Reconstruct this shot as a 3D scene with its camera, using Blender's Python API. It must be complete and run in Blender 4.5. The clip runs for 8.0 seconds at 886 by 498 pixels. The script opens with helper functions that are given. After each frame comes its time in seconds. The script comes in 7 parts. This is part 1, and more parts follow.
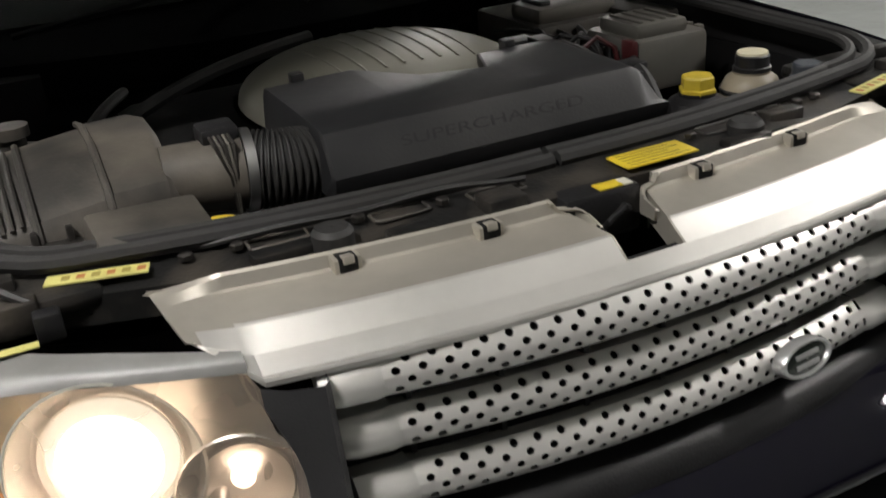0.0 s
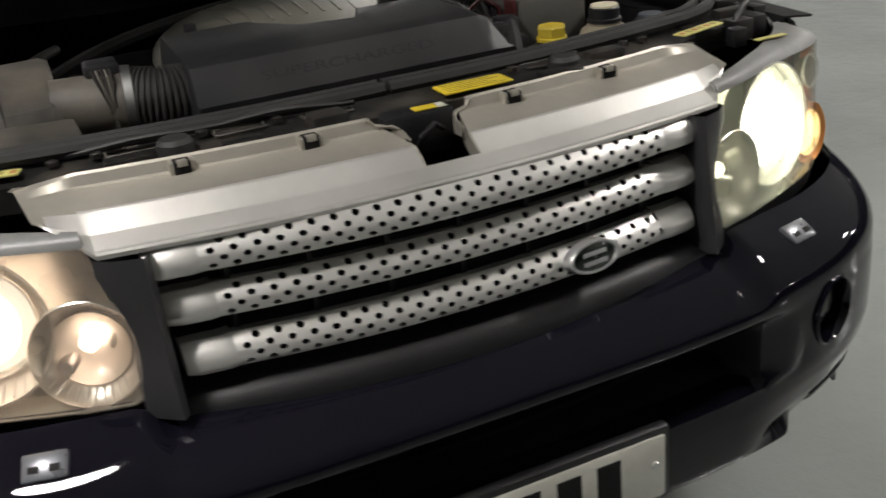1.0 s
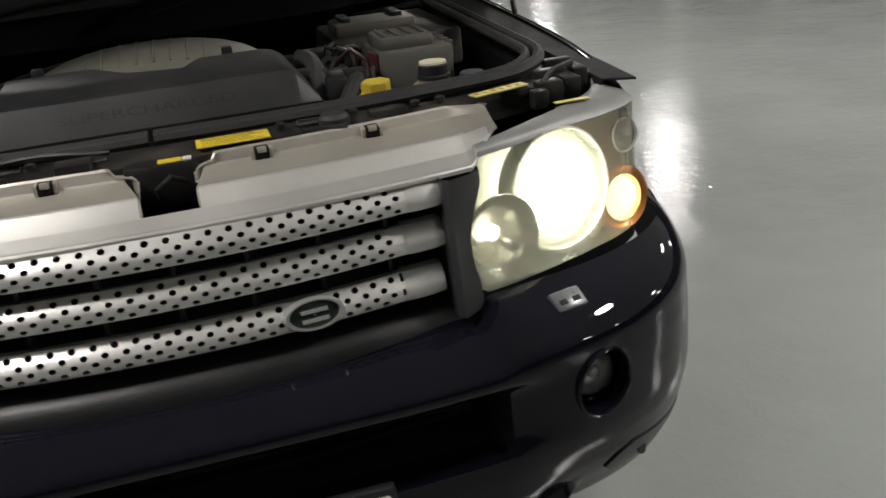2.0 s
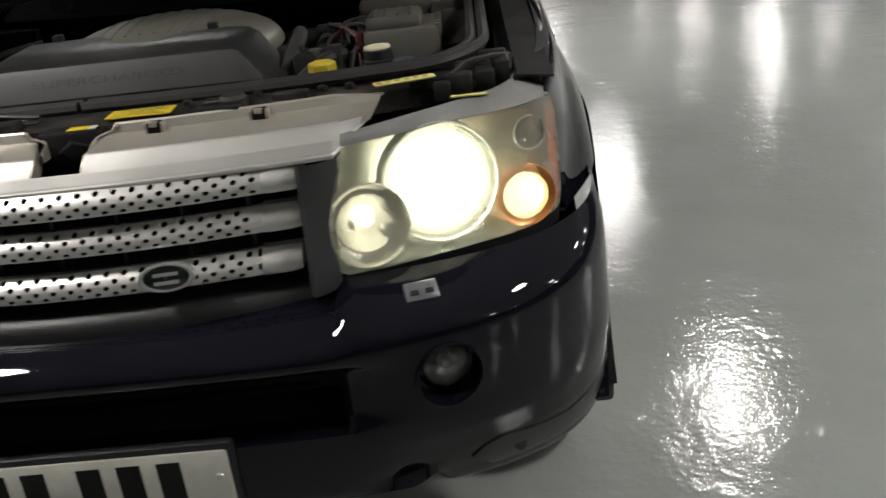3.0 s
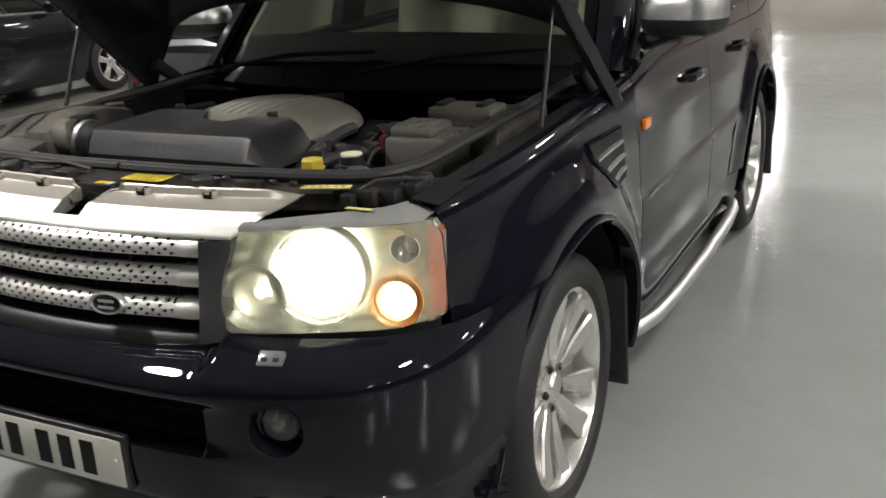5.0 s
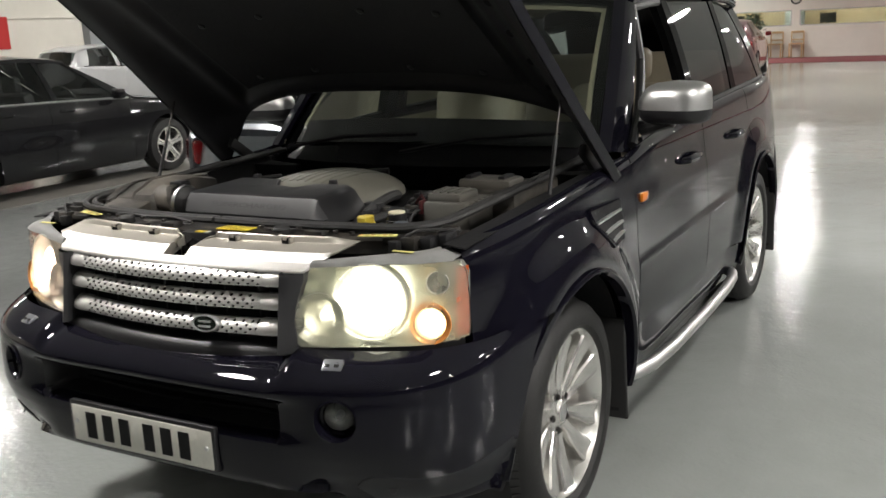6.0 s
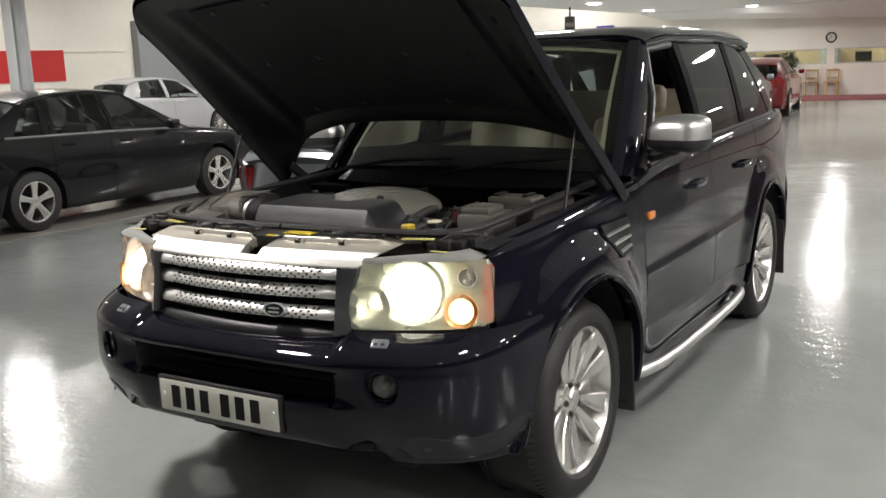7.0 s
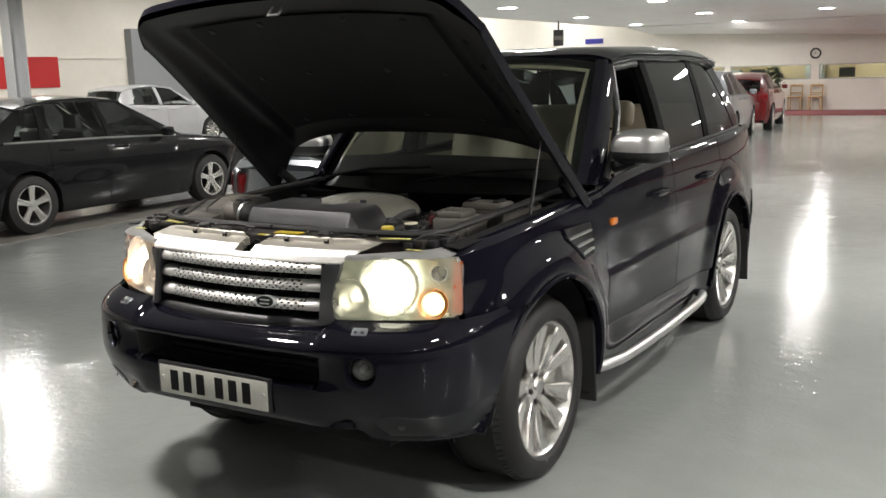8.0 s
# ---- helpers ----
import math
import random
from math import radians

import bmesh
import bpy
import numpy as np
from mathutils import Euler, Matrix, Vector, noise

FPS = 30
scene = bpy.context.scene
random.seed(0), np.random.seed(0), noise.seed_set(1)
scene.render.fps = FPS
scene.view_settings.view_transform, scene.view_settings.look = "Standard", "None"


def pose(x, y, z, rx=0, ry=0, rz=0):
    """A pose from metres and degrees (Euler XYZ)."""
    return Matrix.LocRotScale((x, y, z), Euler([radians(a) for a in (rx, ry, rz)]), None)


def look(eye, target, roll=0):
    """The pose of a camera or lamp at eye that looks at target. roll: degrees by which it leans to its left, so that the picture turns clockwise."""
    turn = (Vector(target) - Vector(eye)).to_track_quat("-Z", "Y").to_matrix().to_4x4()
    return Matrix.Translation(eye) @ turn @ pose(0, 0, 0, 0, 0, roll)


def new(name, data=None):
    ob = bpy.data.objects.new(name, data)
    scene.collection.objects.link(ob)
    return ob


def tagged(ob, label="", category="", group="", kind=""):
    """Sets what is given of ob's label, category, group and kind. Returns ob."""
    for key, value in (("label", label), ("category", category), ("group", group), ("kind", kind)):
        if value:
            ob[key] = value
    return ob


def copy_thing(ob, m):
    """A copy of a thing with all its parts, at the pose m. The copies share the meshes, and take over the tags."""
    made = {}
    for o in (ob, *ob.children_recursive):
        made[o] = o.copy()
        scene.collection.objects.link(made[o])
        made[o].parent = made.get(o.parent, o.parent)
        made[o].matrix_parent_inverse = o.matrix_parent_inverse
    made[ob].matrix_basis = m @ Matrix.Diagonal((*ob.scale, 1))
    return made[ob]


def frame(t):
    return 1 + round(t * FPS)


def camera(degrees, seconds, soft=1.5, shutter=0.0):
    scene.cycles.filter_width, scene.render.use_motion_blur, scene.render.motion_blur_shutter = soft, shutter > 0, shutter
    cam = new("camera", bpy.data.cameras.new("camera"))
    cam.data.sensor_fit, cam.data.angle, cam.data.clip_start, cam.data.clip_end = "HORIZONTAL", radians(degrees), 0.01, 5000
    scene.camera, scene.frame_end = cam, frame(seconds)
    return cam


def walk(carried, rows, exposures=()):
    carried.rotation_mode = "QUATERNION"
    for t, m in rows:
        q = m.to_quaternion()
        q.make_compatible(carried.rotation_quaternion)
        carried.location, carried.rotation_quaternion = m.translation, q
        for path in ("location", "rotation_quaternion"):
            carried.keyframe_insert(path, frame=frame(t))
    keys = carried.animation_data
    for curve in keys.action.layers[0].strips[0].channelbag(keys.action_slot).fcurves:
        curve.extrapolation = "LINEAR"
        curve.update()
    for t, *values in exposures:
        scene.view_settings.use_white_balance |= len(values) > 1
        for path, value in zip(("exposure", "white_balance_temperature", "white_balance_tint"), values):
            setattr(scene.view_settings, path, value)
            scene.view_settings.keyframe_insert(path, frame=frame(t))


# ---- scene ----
cam = camera(49.2, 8.0, soft=1.5, shutter=0.35)
PATH = [
    (0, (-0.595, -1.594, 1.480), (0.139, 0.066, 0.639), -5.2),
    (0.5, (-0.573, -1.702, 1.440), (0.146, -0.047, 0.576), -6.0),
    (1, (-0.452, -1.897, 1.423), (0.224, -0.209, 0.591), -6.0),
    (1.5, (-0.211, -2.001, 1.416), (0.377, -0.264, 0.617), -6.1),
    (1.7, (-0.099, -2.027, 1.410), (0.457, -0.259, 0.658), -6.1),
    (2.8, (0.534, -2.235, 1.426), (0.521, -0.392, 0.650), -6.6),
    (3, (0.672, -2.207, 1.420), (0.567, -0.370, 0.636), -6.8),
    (3.5, (0.954, -2.169, 1.404), (0.613, -0.349, 0.650), -7.5),
    (4, (1.268, -2.161, 1.436), (0.622, -0.431, 0.669), -4.9),
    (4.5, (1.447, -2.076, 1.466), (0.697, -0.357, 0.772), -4.0),
    (5, (1.632, -2.196, 1.531), (0.755, -0.510, 0.907), -3.2),
    (5.2, (1.695, -2.278, 1.547), (0.784, -0.599, 0.957), -3.6),
    (6.3, (2.004, -2.830, 1.583), (1.009, -1.148, 1.158), -2.4),
    (6.5, (2.078, -2.921, 1.587), (1.039, -1.268, 1.156), -2.3),
    (7, (2.171, -3.121, 1.593), (1.148, -1.445, 1.214), -2.3),
    (7.5, (2.258, -3.285, 1.613), (1.240, -1.600, 1.259), -1.7),
    (8, (2.389, -3.379, 1.618), (1.382, -1.689, 1.258), -1.6),
]
walk(cam, [(t, look(eye, target, roll)) for t, eye, target, roll in PATH], exposures=[(0, -0.28), (0.5, -0.36), (1.0, -0.32), (1.7, -0.26), (3.0, -0.36), (3.8, -0.52), (4.5, -0.4), (5.0, 0.16), (5.2, 0.2), (6.3, 0.26), (7.0, 0.29), (8, 0.31)])

# ---------- light ----------
LAMP_POWER = 212.0
world = bpy.data.worlds.new("world")
scene.world = world
world.use_nodes = True
world.node_tree.nodes["Background"].inputs[0].default_value = (0.9, 0.95, 1.0, 1)
world.node_tree.nodes["Background"].inputs[1].default_value = 0.02


# ---------- materials ----------
def mat(name, color, rough=0.5, metal=0.0, vary=0.12, scale=8.0, bump=0.0, bscale=60.0, coat=0.0, rvary=0.1, island=0.0, spec=0.5, dirt=None, dscale=5.0, damount=0.5):
    """A surface with two scales of variation in colour and gloss, and optional relief and dirt."""
    m = bpy.data.materials.new(name)
    m.use_nodes = True
    nt = m.node_tree
    b = nt.nodes["Principled BSDF"]
    tc = nt.nodes.new("ShaderNodeTexCoord")
    n1 = nt.nodes.new("ShaderNodeTexNoise")
    n1.inputs["Scale"].default_value, n1.inputs["Detail"].default_value = scale, 5
    n2 = nt.nodes.new("ShaderNodeTexNoise")
    n2.inputs["Scale"].default_value, n2.inputs["Detail"].default_value = scale * 9, 3
    for n in (n1, n2):
        nt.links.new(tc.outputs["Object"], n.inputs["Vector"])
    add = nt.nodes.new("ShaderNodeMath")
    add.operation = "MULTIPLY_ADD"
    add.inputs[1].default_value = 0.4
    nt.links.new(n2.outputs[0], add.inputs[0])
    nt.links.new(n1.outputs[0], add.inputs[2])
    ramp = nt.nodes.new("ShaderNodeMapRange")
    ramp.inputs[1].default_value, ramp.inputs[2].default_value = 0.45, 0.95
    nt.links.new(add.outputs[0], ramp.inputs[0])
    mix = nt.nodes.new("ShaderNodeMix")
    mix.data_type = "RGBA"
    c = Vector(color)
    mix.inputs[6].default_value = (*(c * (1 - vary)), 1)
    mix.inputs[7].default_value = (*[min(v, 1) for v in c * (1 + vary)], 1)
    nt.links.new(ramp.outputs[0], mix.inputs[0])
    out = mix.outputs[2]
    if dirt:
        n3 = nt.nodes.new("ShaderNodeTexNoise")
        n3.inputs["Scale"].default_value, n3.inputs["Detail"].default_value = dscale, 8
        nt.links.new(tc.outputs["Object"], n3.inputs["Vector"])
        r3 = nt.nodes.new("ShaderNodeMapRange")
        r3.inputs[1].default_value, r3.inputs[2].default_value, r3.inputs[4].default_value = 0.42, 0.75, damount
        nt.links.new(n3.outputs[0], r3.inputs[0])
        m3 = nt.nodes.new("ShaderNodeMix")
        m3.data_type = "RGBA"
        m3.inputs[7].default_value = (*dirt, 1)
        nt.links.new(r3.outputs[0], m3.inputs[0])
        nt.links.new(out, m3.inputs[6])
        out = m3.outputs[2]
    nt.links.new(out, b.inputs["Base Color"])
    rr = nt.nodes.new("ShaderNodeMapRange")
    rr.inputs[1].default_value, rr.inputs[2].default_value = 0.45, 0.95
    rr.inputs[3].default_value, rr.inputs[4].default_value = rough * (1 - rvary), min(1, rough * (1 + rvary))
    nt.links.new(add.outputs[0], rr.inputs[0])
    nt.links.new(rr.outputs[0], b.inputs["Roughness"])
    b.inputs["Metallic"].default_value = metal
    b.inputs["Specular IOR Level"].default_value = spec
    if coat:
        b.inputs["Coat Weight"].default_value, b.inputs["Coat Roughness"].default_value, b.inputs["Coat IOR"].default_value = coat, 0.03, 1.39
    if bump:
        nb = nt.nodes.new("ShaderNodeTexNoise")
        nb.inputs["Scale"].default_value, nb.inputs["Detail"].default_value = bscale, 4
        nt.links.new(tc.outputs["Object"], nb.inputs["Vector"])
        bn = nt.nodes.new("ShaderNodeBump")
        bn.inputs["Strength"].default_value, bn.inputs["Distance"].default_value = bump, 0.003
        nt.links.new(nb.outputs[0], bn.inputs["Height"])
        nt.links.new(bn.outputs[0], b.inputs["Normal"])
    return m


def pane_mat(name, tint, gloss_rough=0.02, haze=0.0, haze_color=(1, 1, 1)):
    """A thin clear sheet: what is behind it shows tinted, with a Fresnel gloss and a little haze."""
    m = bpy.data.materials.new(name)
    m.use_nodes = True
    nt = m.node_tree
    nt.nodes.clear()
    o = nt.nodes.new("ShaderNodeOutputMaterial")
    t = nt.nodes.new("ShaderNodeBsdfTransparent")
    t.inputs[0].default_value = (*tint, 1)
    g = nt.nodes.new("ShaderNodeBsdfGlossy")
    g.inputs["Roughness"].default_value = gloss_rough
    f = nt.nodes.new("ShaderNodeFresnel")
    f.inputs[0].default_value = 1.5
    mx = nt.nodes.new("ShaderNodeMixShader")
    nt.links.new(f.outputs[0], mx.inputs[0])
    base = t
    if haze:
        d = nt.nodes.new("ShaderNodeBsdfTranslucent")
        d.inputs[0].default_value = (*haze_color, 1)
        d2 = nt.nodes.new("ShaderNodeBsdfDiffuse")
        d2.inputs[0].default_value = (*haze_color, 1)
        md = nt.nodes.new("ShaderNodeMixShader")
        nt.links.new(d.outputs[0], md.inputs[1])
        nt.links.new(d2.outputs[0], md.inputs[2])
        mh = nt.nodes.new("ShaderNodeMixShader")
        tc = nt.nodes.new("ShaderNodeTexCoord")
        nz = nt.nodes.new("ShaderNodeTexNoise")
        nz.inputs["Scale"].default_value = 9
        nt.links.new(tc.outputs["Object"], nz.inputs["Vector"])
        mr = nt.nodes.new("ShaderNodeMapRange")
        mr.inputs[1].default_value, mr.inputs[2].default_value = 0.3, 0.7
        mr.inputs[3].default_value, mr.inputs[4].default_value = haze * 0.7, haze * 1.3
        nt.links.new(nz.outputs[0], mr.inputs[0])
        nt.links.new(mr.outputs[0], mh.inputs[0])
        nt.links.new(t.outputs[0], mh.inputs[1])
        nt.links.new(md.outputs[0], mh.inputs[2])
        base = mh
    nt.links.new(base.outputs[0], mx.inputs[1])
    nt.links.new(g.outputs[0], mx.inputs[2])
    nt.links.new(mx.outputs[0], o.inputs[0])
    return m


def glow(name, color, strength):
    m = bpy.data.materials.new(name)
    m.use_nodes = True
    b = m.node_tree.nodes["Principled BSDF"]
    b.inputs["Base Color"].default_value = (0.8, 0.8, 0.8, 1)
    b.inputs["Emission Color"].default_value = (*color, 1)
    b.inputs["Emission Strength"].default_value = strength
    return m


NAVY = mat("navy paint", (0.0052, 0.0049, 0.0088), 0.5, 0.0, 0.15, 4, coat=0.9, spec=0.0)
NAVY_IN = mat("navy underside", (0.02, 0.02, 0.0225), 0.5, 0.0, 0.2, 6, dirt=(0.02, 0.018, 0.015), damount=0.4)
BLACK = mat("black plastic", (0.012, 0.012, 0.013), 0.42, bump=0.25, bscale=300)
BLACK_MATT = mat("matt black", (0.008, 0.008, 0.0085), 0.7, bump=0.2, bscale=150, spec=0.25)
GLOSS_BLACK = mat("glossy black plastic", (0.005, 0.005, 0.0055), 0.5, vary=0.2, coat=0.25, spec=0.0)
PILLAR_BLACK = mat("gloss black pillar", (0.005, 0.005, 0.0055), 0.5, coat=0.35, spec=0.0)
BAND_BLACK = mat("black screen print", (0.004, 0.004, 0.004), 0.5, spec=0.0)
GREY_PL = mat("dark grey plastic", (0.028, 0.028, 0.03), 0.4, bump=0.2, bscale=350)
RUBBER = mat("rubber", (0.014, 0.014, 0.014), 0.62, bump=0.2, bscale=120, dirt=(0.05, 0.045, 0.04), damount=0.25)
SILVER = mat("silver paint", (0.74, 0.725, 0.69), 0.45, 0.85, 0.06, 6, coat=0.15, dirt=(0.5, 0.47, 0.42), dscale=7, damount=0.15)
# Dust, plus a darker tone for the bonnet's dark reflection.
SILVER_DUST_SHADE = mat("dusty silver paint", (0.46, 0.435, 0.38), 0.46, 0.62, 0.08, 7, dirt=(0.3, 0.27, 0.22), dscale=9, damount=0.45)
CHROME = mat("chrome", (0.75, 0.75, 0.76), 0.07, 1.0, 0.03)
SATIN = mat("satin metal", (0.65, 0.65, 0.64), 0.36, 1.0, 0.05)
BARS = mat("silver grille bar", (0.64, 0.63, 0.605), 0.36, 0.6, 0.05, 8, coat=0.2)
ALLOY = mat("alloy wheel", (0.8, 0.79, 0.76), 0.24, 0.9, 0.06, 10, coat=0.4, dirt=(0.2, 0.18, 0.15), dscale=9, damount=0.25)
STEEL_DK = mat("dark steel", (0.08, 0.075, 0.07), 0.45, 0.9, 0.2)
ENGINE = mat("dusty engine plastic", (0.014, 0.0143, 0.0155), 0.45, bump=0.08, bscale=250, dirt=(0.05, 0.048, 0.045), dscale=4, damount=0.4)
PLENUM = mat("grey engine cover", (0.17, 0.165, 0.135), 0.45, 0.2, 0.1, 6, dirt=(0.1, 0.09, 0.07), damount=0.4)
AIRBOX = mat("dusty airbox plastic", (0.03, 0.028, 0.025), 0.55, bump=0.15, bscale=200, dirt=(0.18, 0.158, 0.13), dscale=7, damount=0.65)
TRANSL = mat("aged translucent plastic", (0.3, 0.26, 0.19), 0.45, dirt=(0.1, 0.085, 0.06), dscale=9, damount=0.6)
LIGHT_PL = mat("light grey plastic", (0.088, 0.085, 0.075), 0.5, dirt=(0.12, 0.1, 0.08), damount=0.5)
YELLOW = mat("yellow label", (0.62, 0.47, 0.03), 0.5, dirt=(0.3, 0.24, 0.05), dscale=12, damount=0.35)
YELLOW_PALE = mat("pale yellow label", (0.62, 0.58, 0.2), 0.5, dirt=(0.3, 0.27, 0.1), dscale=14, damount=0.4)
SLAM = mat("dusty black plastic", (0.010, 0.010, 0.010), 0.38, 0, 0.25, 9, bump=0.25, bscale=220, dirt=(0.085, 0.073, 0.06), dscale=16, damount=0.6)
CAP_YELLOW = mat("dirty yellow cap", (0.5, 0.38, 0.03), 0.5, dirt=(0.14, 0.1, 0.03), dscale=16, damount=0.5)
MARKER = mat("orange marker", (0.62, 0.17, 0.015), 0.25, coat=0.6)
INK = mat("label print", (0.05, 0.045, 0.02), 0.6)
CAP_WHITE = mat("cream cap", (0.62, 0.58, 0.42), 0.45, dirt=(0.3, 0.25, 0.15), damount=0.3)
CAP_BLUE = mat("grey blue cap", (0.045, 0.053, 0.065), 0.45)
RED_WIRE = mat("red plastic", (0.05, 0.006, 0.007), 0.45)
AMBER = mat("amber lens", (0.42, 0.075, 0.012), 0.2, coat=0.6)
CREAM = mat("cream leather", (0.42, 0.37, 0.27), 0.5, bump=0.2, bscale=180)
TRIM_DK = mat("dark interior", (0.014, 0.014, 0.015), 0.6, bump=0.2, bscale=200)
PLATE_W = mat("number plate white", (0.68, 0.67, 0.6), 0.35, dirt=(0.45, 0.43, 0.37), dscale=10, damount=0.3)
TYRE = mat("tyre rubber", (0.010, 0.010, 0.0098), 0.6, bump=0.25, bscale=90, dirt=(0.03, 0.028, 0.025), dscale=7, damount=0.15)
GLASS = pane_mat("clear glass", (0.72, 0.78, 0.74))
GLASS_SCREEN = pane_mat("windscreen glass", (0.34, 0.40, 0.37))
GLASS_TINT = pane_mat("tinted glass", (0.10, 0.105, 0.11))
LENS = pane_mat("hazed headlight lens", (0.84, 0.86, 0.79), 0.06, 0.36, (0.64, 0.66, 0.56))
LENS_L = pane_mat("hazed headlight lens, clearer", (0.88, 0.85, 0.8), 0.05, 0.30, (0.70, 0.61, 0.54))
FOG_LENS = pane_mat("fog lamp glass", (0.7, 0.71, 0.7), 0.03, 0.05, (0.5, 0.52, 0.5))
FOG_BOWL = mat("fog lamp reflector", (0.45, 0.45, 0.44), 0.22, 0.9)
WASHER = mat("washer cover", (0.13, 0.135, 0.15), 0.28, 0.3, coat=0.5)
LENS_CLEAR = pane_mat("clear lamp lens", (0.9, 0.9, 0.88), 0.03, 0.04)
BEAM_EDGE = glow("headlamp beam, outer zone", (1.0, 0.96, 0.8), 1.0)
BEAM = glow("headlamp beam", (1.0, 0.95, 0.8), 16)
BEAM_WARM = glow("headlamp beam warm", (1.0, 0.72, 0.58), 11)
BULB_WARM = glow("small warm bulb", (1.0, 0.74, 0.6), 5)
BULB = glow("small bulb", (1.0, 0.93, 0.75), 5)
INDIC = glow("orange side lamp", (1.0, 0.60, 0.24), 6)
CEIL_LAMP = glow("ceiling lamp", (1.0, 0.958, 0.92), LAMP_POWER)
PAINT_BLACK = mat("black car paint", (0.008, 0.008, 0.009), 0.25, coat=1.0, spec=0.05)
PAINT_SILVER = mat("silver car paint", (0.5, 0.51, 0.52), 0.4, 0.3, 0.05, 2, coat=0.8)
PAINT_RED = mat("red car paint", (0.13, 0.005, 0.006), 0.25, coat=1.0)
PAINT_GREY = mat("grey car paint", (0.22, 0.24, 0.26), 0.3, 0.5, coat=0.8)
RED_LAMP = mat("red tail lamp", (0.2, 0.008, 0.01), 0.15, coat=0.8)
WALL = mat("white wall paint", (0.8, 0.77, 0.7), 0.7, 0, 0.05, 0.6, bump=0.1, bscale=40, dirt=(0.6, 0.56, 0.48), dscale=0.5, damount=0.3)
WALL_GREY = mat("grey wall paint", (0.24, 0.25, 0.26), 0.65, 0, 0.06, 0.7)
WALL_RED = mat("red wall panel", (0.5, 0.02, 0.02), 0.5, 0, 0.06, 1.0)
CEIL = mat("ceiling tiles", (0.8, 0.8, 0.78), 0.8, 0, 0.05, 0.8)
COLUMN = mat("painted steel column", (0.36, 0.37, 0.37), 0.45, 0, 0.06, 3)
WOOD = mat("pale chair wood", (0.5, 0.33, 0.16), 0.45, 0, 0.2, 7)
DARK_WALL = mat("dark glazing at night", (0.006, 0.007, 0.01), 0.12, 0, 0.1, 1.0)
CARPET = mat("red carpet", (0.2, 0.045, 0.05), 0.95, 0, 0.15, 3, bump=0.3, bscale=90)
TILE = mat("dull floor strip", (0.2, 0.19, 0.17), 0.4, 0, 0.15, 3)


def floor_mat():
    """Grey epoxy paint: glossy, slightly rippled, scuffed."""
    m = mat("grey floor paint", (0.30, 0.315, 0.305), 0.105, 0, 0.06, 0.7, rvary=0.35, dirt=(0.2, 0.2, 0.19), dscale=1.3, damount=0.3)
    nt = m.node_tree
    b = nt.nodes["Principled BSDF"]
    tc = nt.nodes.new("ShaderNodeTexCoord")
    a = nt.nodes.new("ShaderNodeTexNoise")
    a.inputs["Scale"].default_value, a.inputs["Detail"].default_value = 48, 3
    c = nt.nodes.new("ShaderNodeTexNoise")
    c.inputs["Scale"].default_value, c.inputs["Detail"].default_value = 2.2, 3
    b1 = nt.nodes.new("ShaderNodeBump")
    b1.inputs["Strength"].default_value, b1.inputs["Distance"].default_value = 0.36, 0.004
    b2 = nt.nodes.new("ShaderNodeBump")
    b2.inputs["Strength"].default_value, b2.inputs["Distance"].default_value = 0.34, 0.02
    d = nt.nodes.new("ShaderNodeTexNoise")
    d.inputs["Scale"].default_value, d.inputs["Detail"].default_value = 11, 2
    b3 = nt.nodes.new("ShaderNodeBump")
    b3.inputs["Strength"].default_value, b3.inputs["Distance"].default_value = 0.5, 0.006
    for n in (a, c, d):
        nt.links.new(tc.outputs["Object"], n.inputs["Vector"])
    nt.links.new(a.outputs[0], b1.inputs["Height"])
    nt.links.new(c.outputs[0], b2.inputs["Height"])
    nt.links.new(d.outputs[0], b3.inputs["Height"])
    nt.links.new(b2.outputs[0], b3.inputs["Normal"])
    nt.links.new(b3.outputs[0], b1.inputs["Normal"])
    nt.links.new(b1.outputs[0], b.inputs["Normal"])
    return m


FLOOR = floor_mat()


# ---------- mesh helpers ----------
def thing(name, label, category, m=None, group="", kind=""):
    ob = new(name)
    ob.empty_display_size = 0.1
    if m is not None:
        ob.matrix_basis = m
    return tagged(ob, label, category, group, kind)


def part(name, bm, material, parent=None, label="", smooth=True, solid=0.0, bevel=0.0, offset=-1, sharp=0.6):
    """One bmesh as one mesh object under a thing or a part, with optional thickness and rounded edges."""
    me = bpy.data.meshes.new(name)
    if smooth:
        for f in bm.faces:
            f.smooth = True
        bm.normal_update()
        for e in bm.edges:
            if len(e.link_faces) == 2 and e.calc_face_angle(0) > sharp:
                e.smooth = False
            if solid and len(e.link_faces) == 1:
                e.smooth = False
    bm.to_mesh(me)
    bm.free()
    mats = material if isinstance(material, (list, tuple)) else [material]
    for one in mats:
        me.materials.append(one)
    ob = new(name, me)
    ob.parent = parent
    if solid:
        md = ob.modifiers.new("thickness", "SOLIDIFY")
        md.thickness, md.offset = solid, offset
    if bevel:
        md = ob.modifiers.new("edges", "BEVEL")
        md.width, md.segments, md.limit_method, md.angle_limit = bevel, 2, "ANGLE", 0.6
        md.harden_normals = False
    if label:
        tagged(ob, label)
    return ob


def outward(bm, ref):
    """Turns every face away from a point."""
    ref = Vector(ref)
    bm.normal_update()
    for f in bm.faces:
        if f.normal.dot(f.calc_center_median() - ref) < 0:
            f.normal_flip()
    return bm


def single(name, bm, material, label, category, group="", kind="", **k):
    return tagged(part(name, bm, material, None, **k), label, category, group, kind)


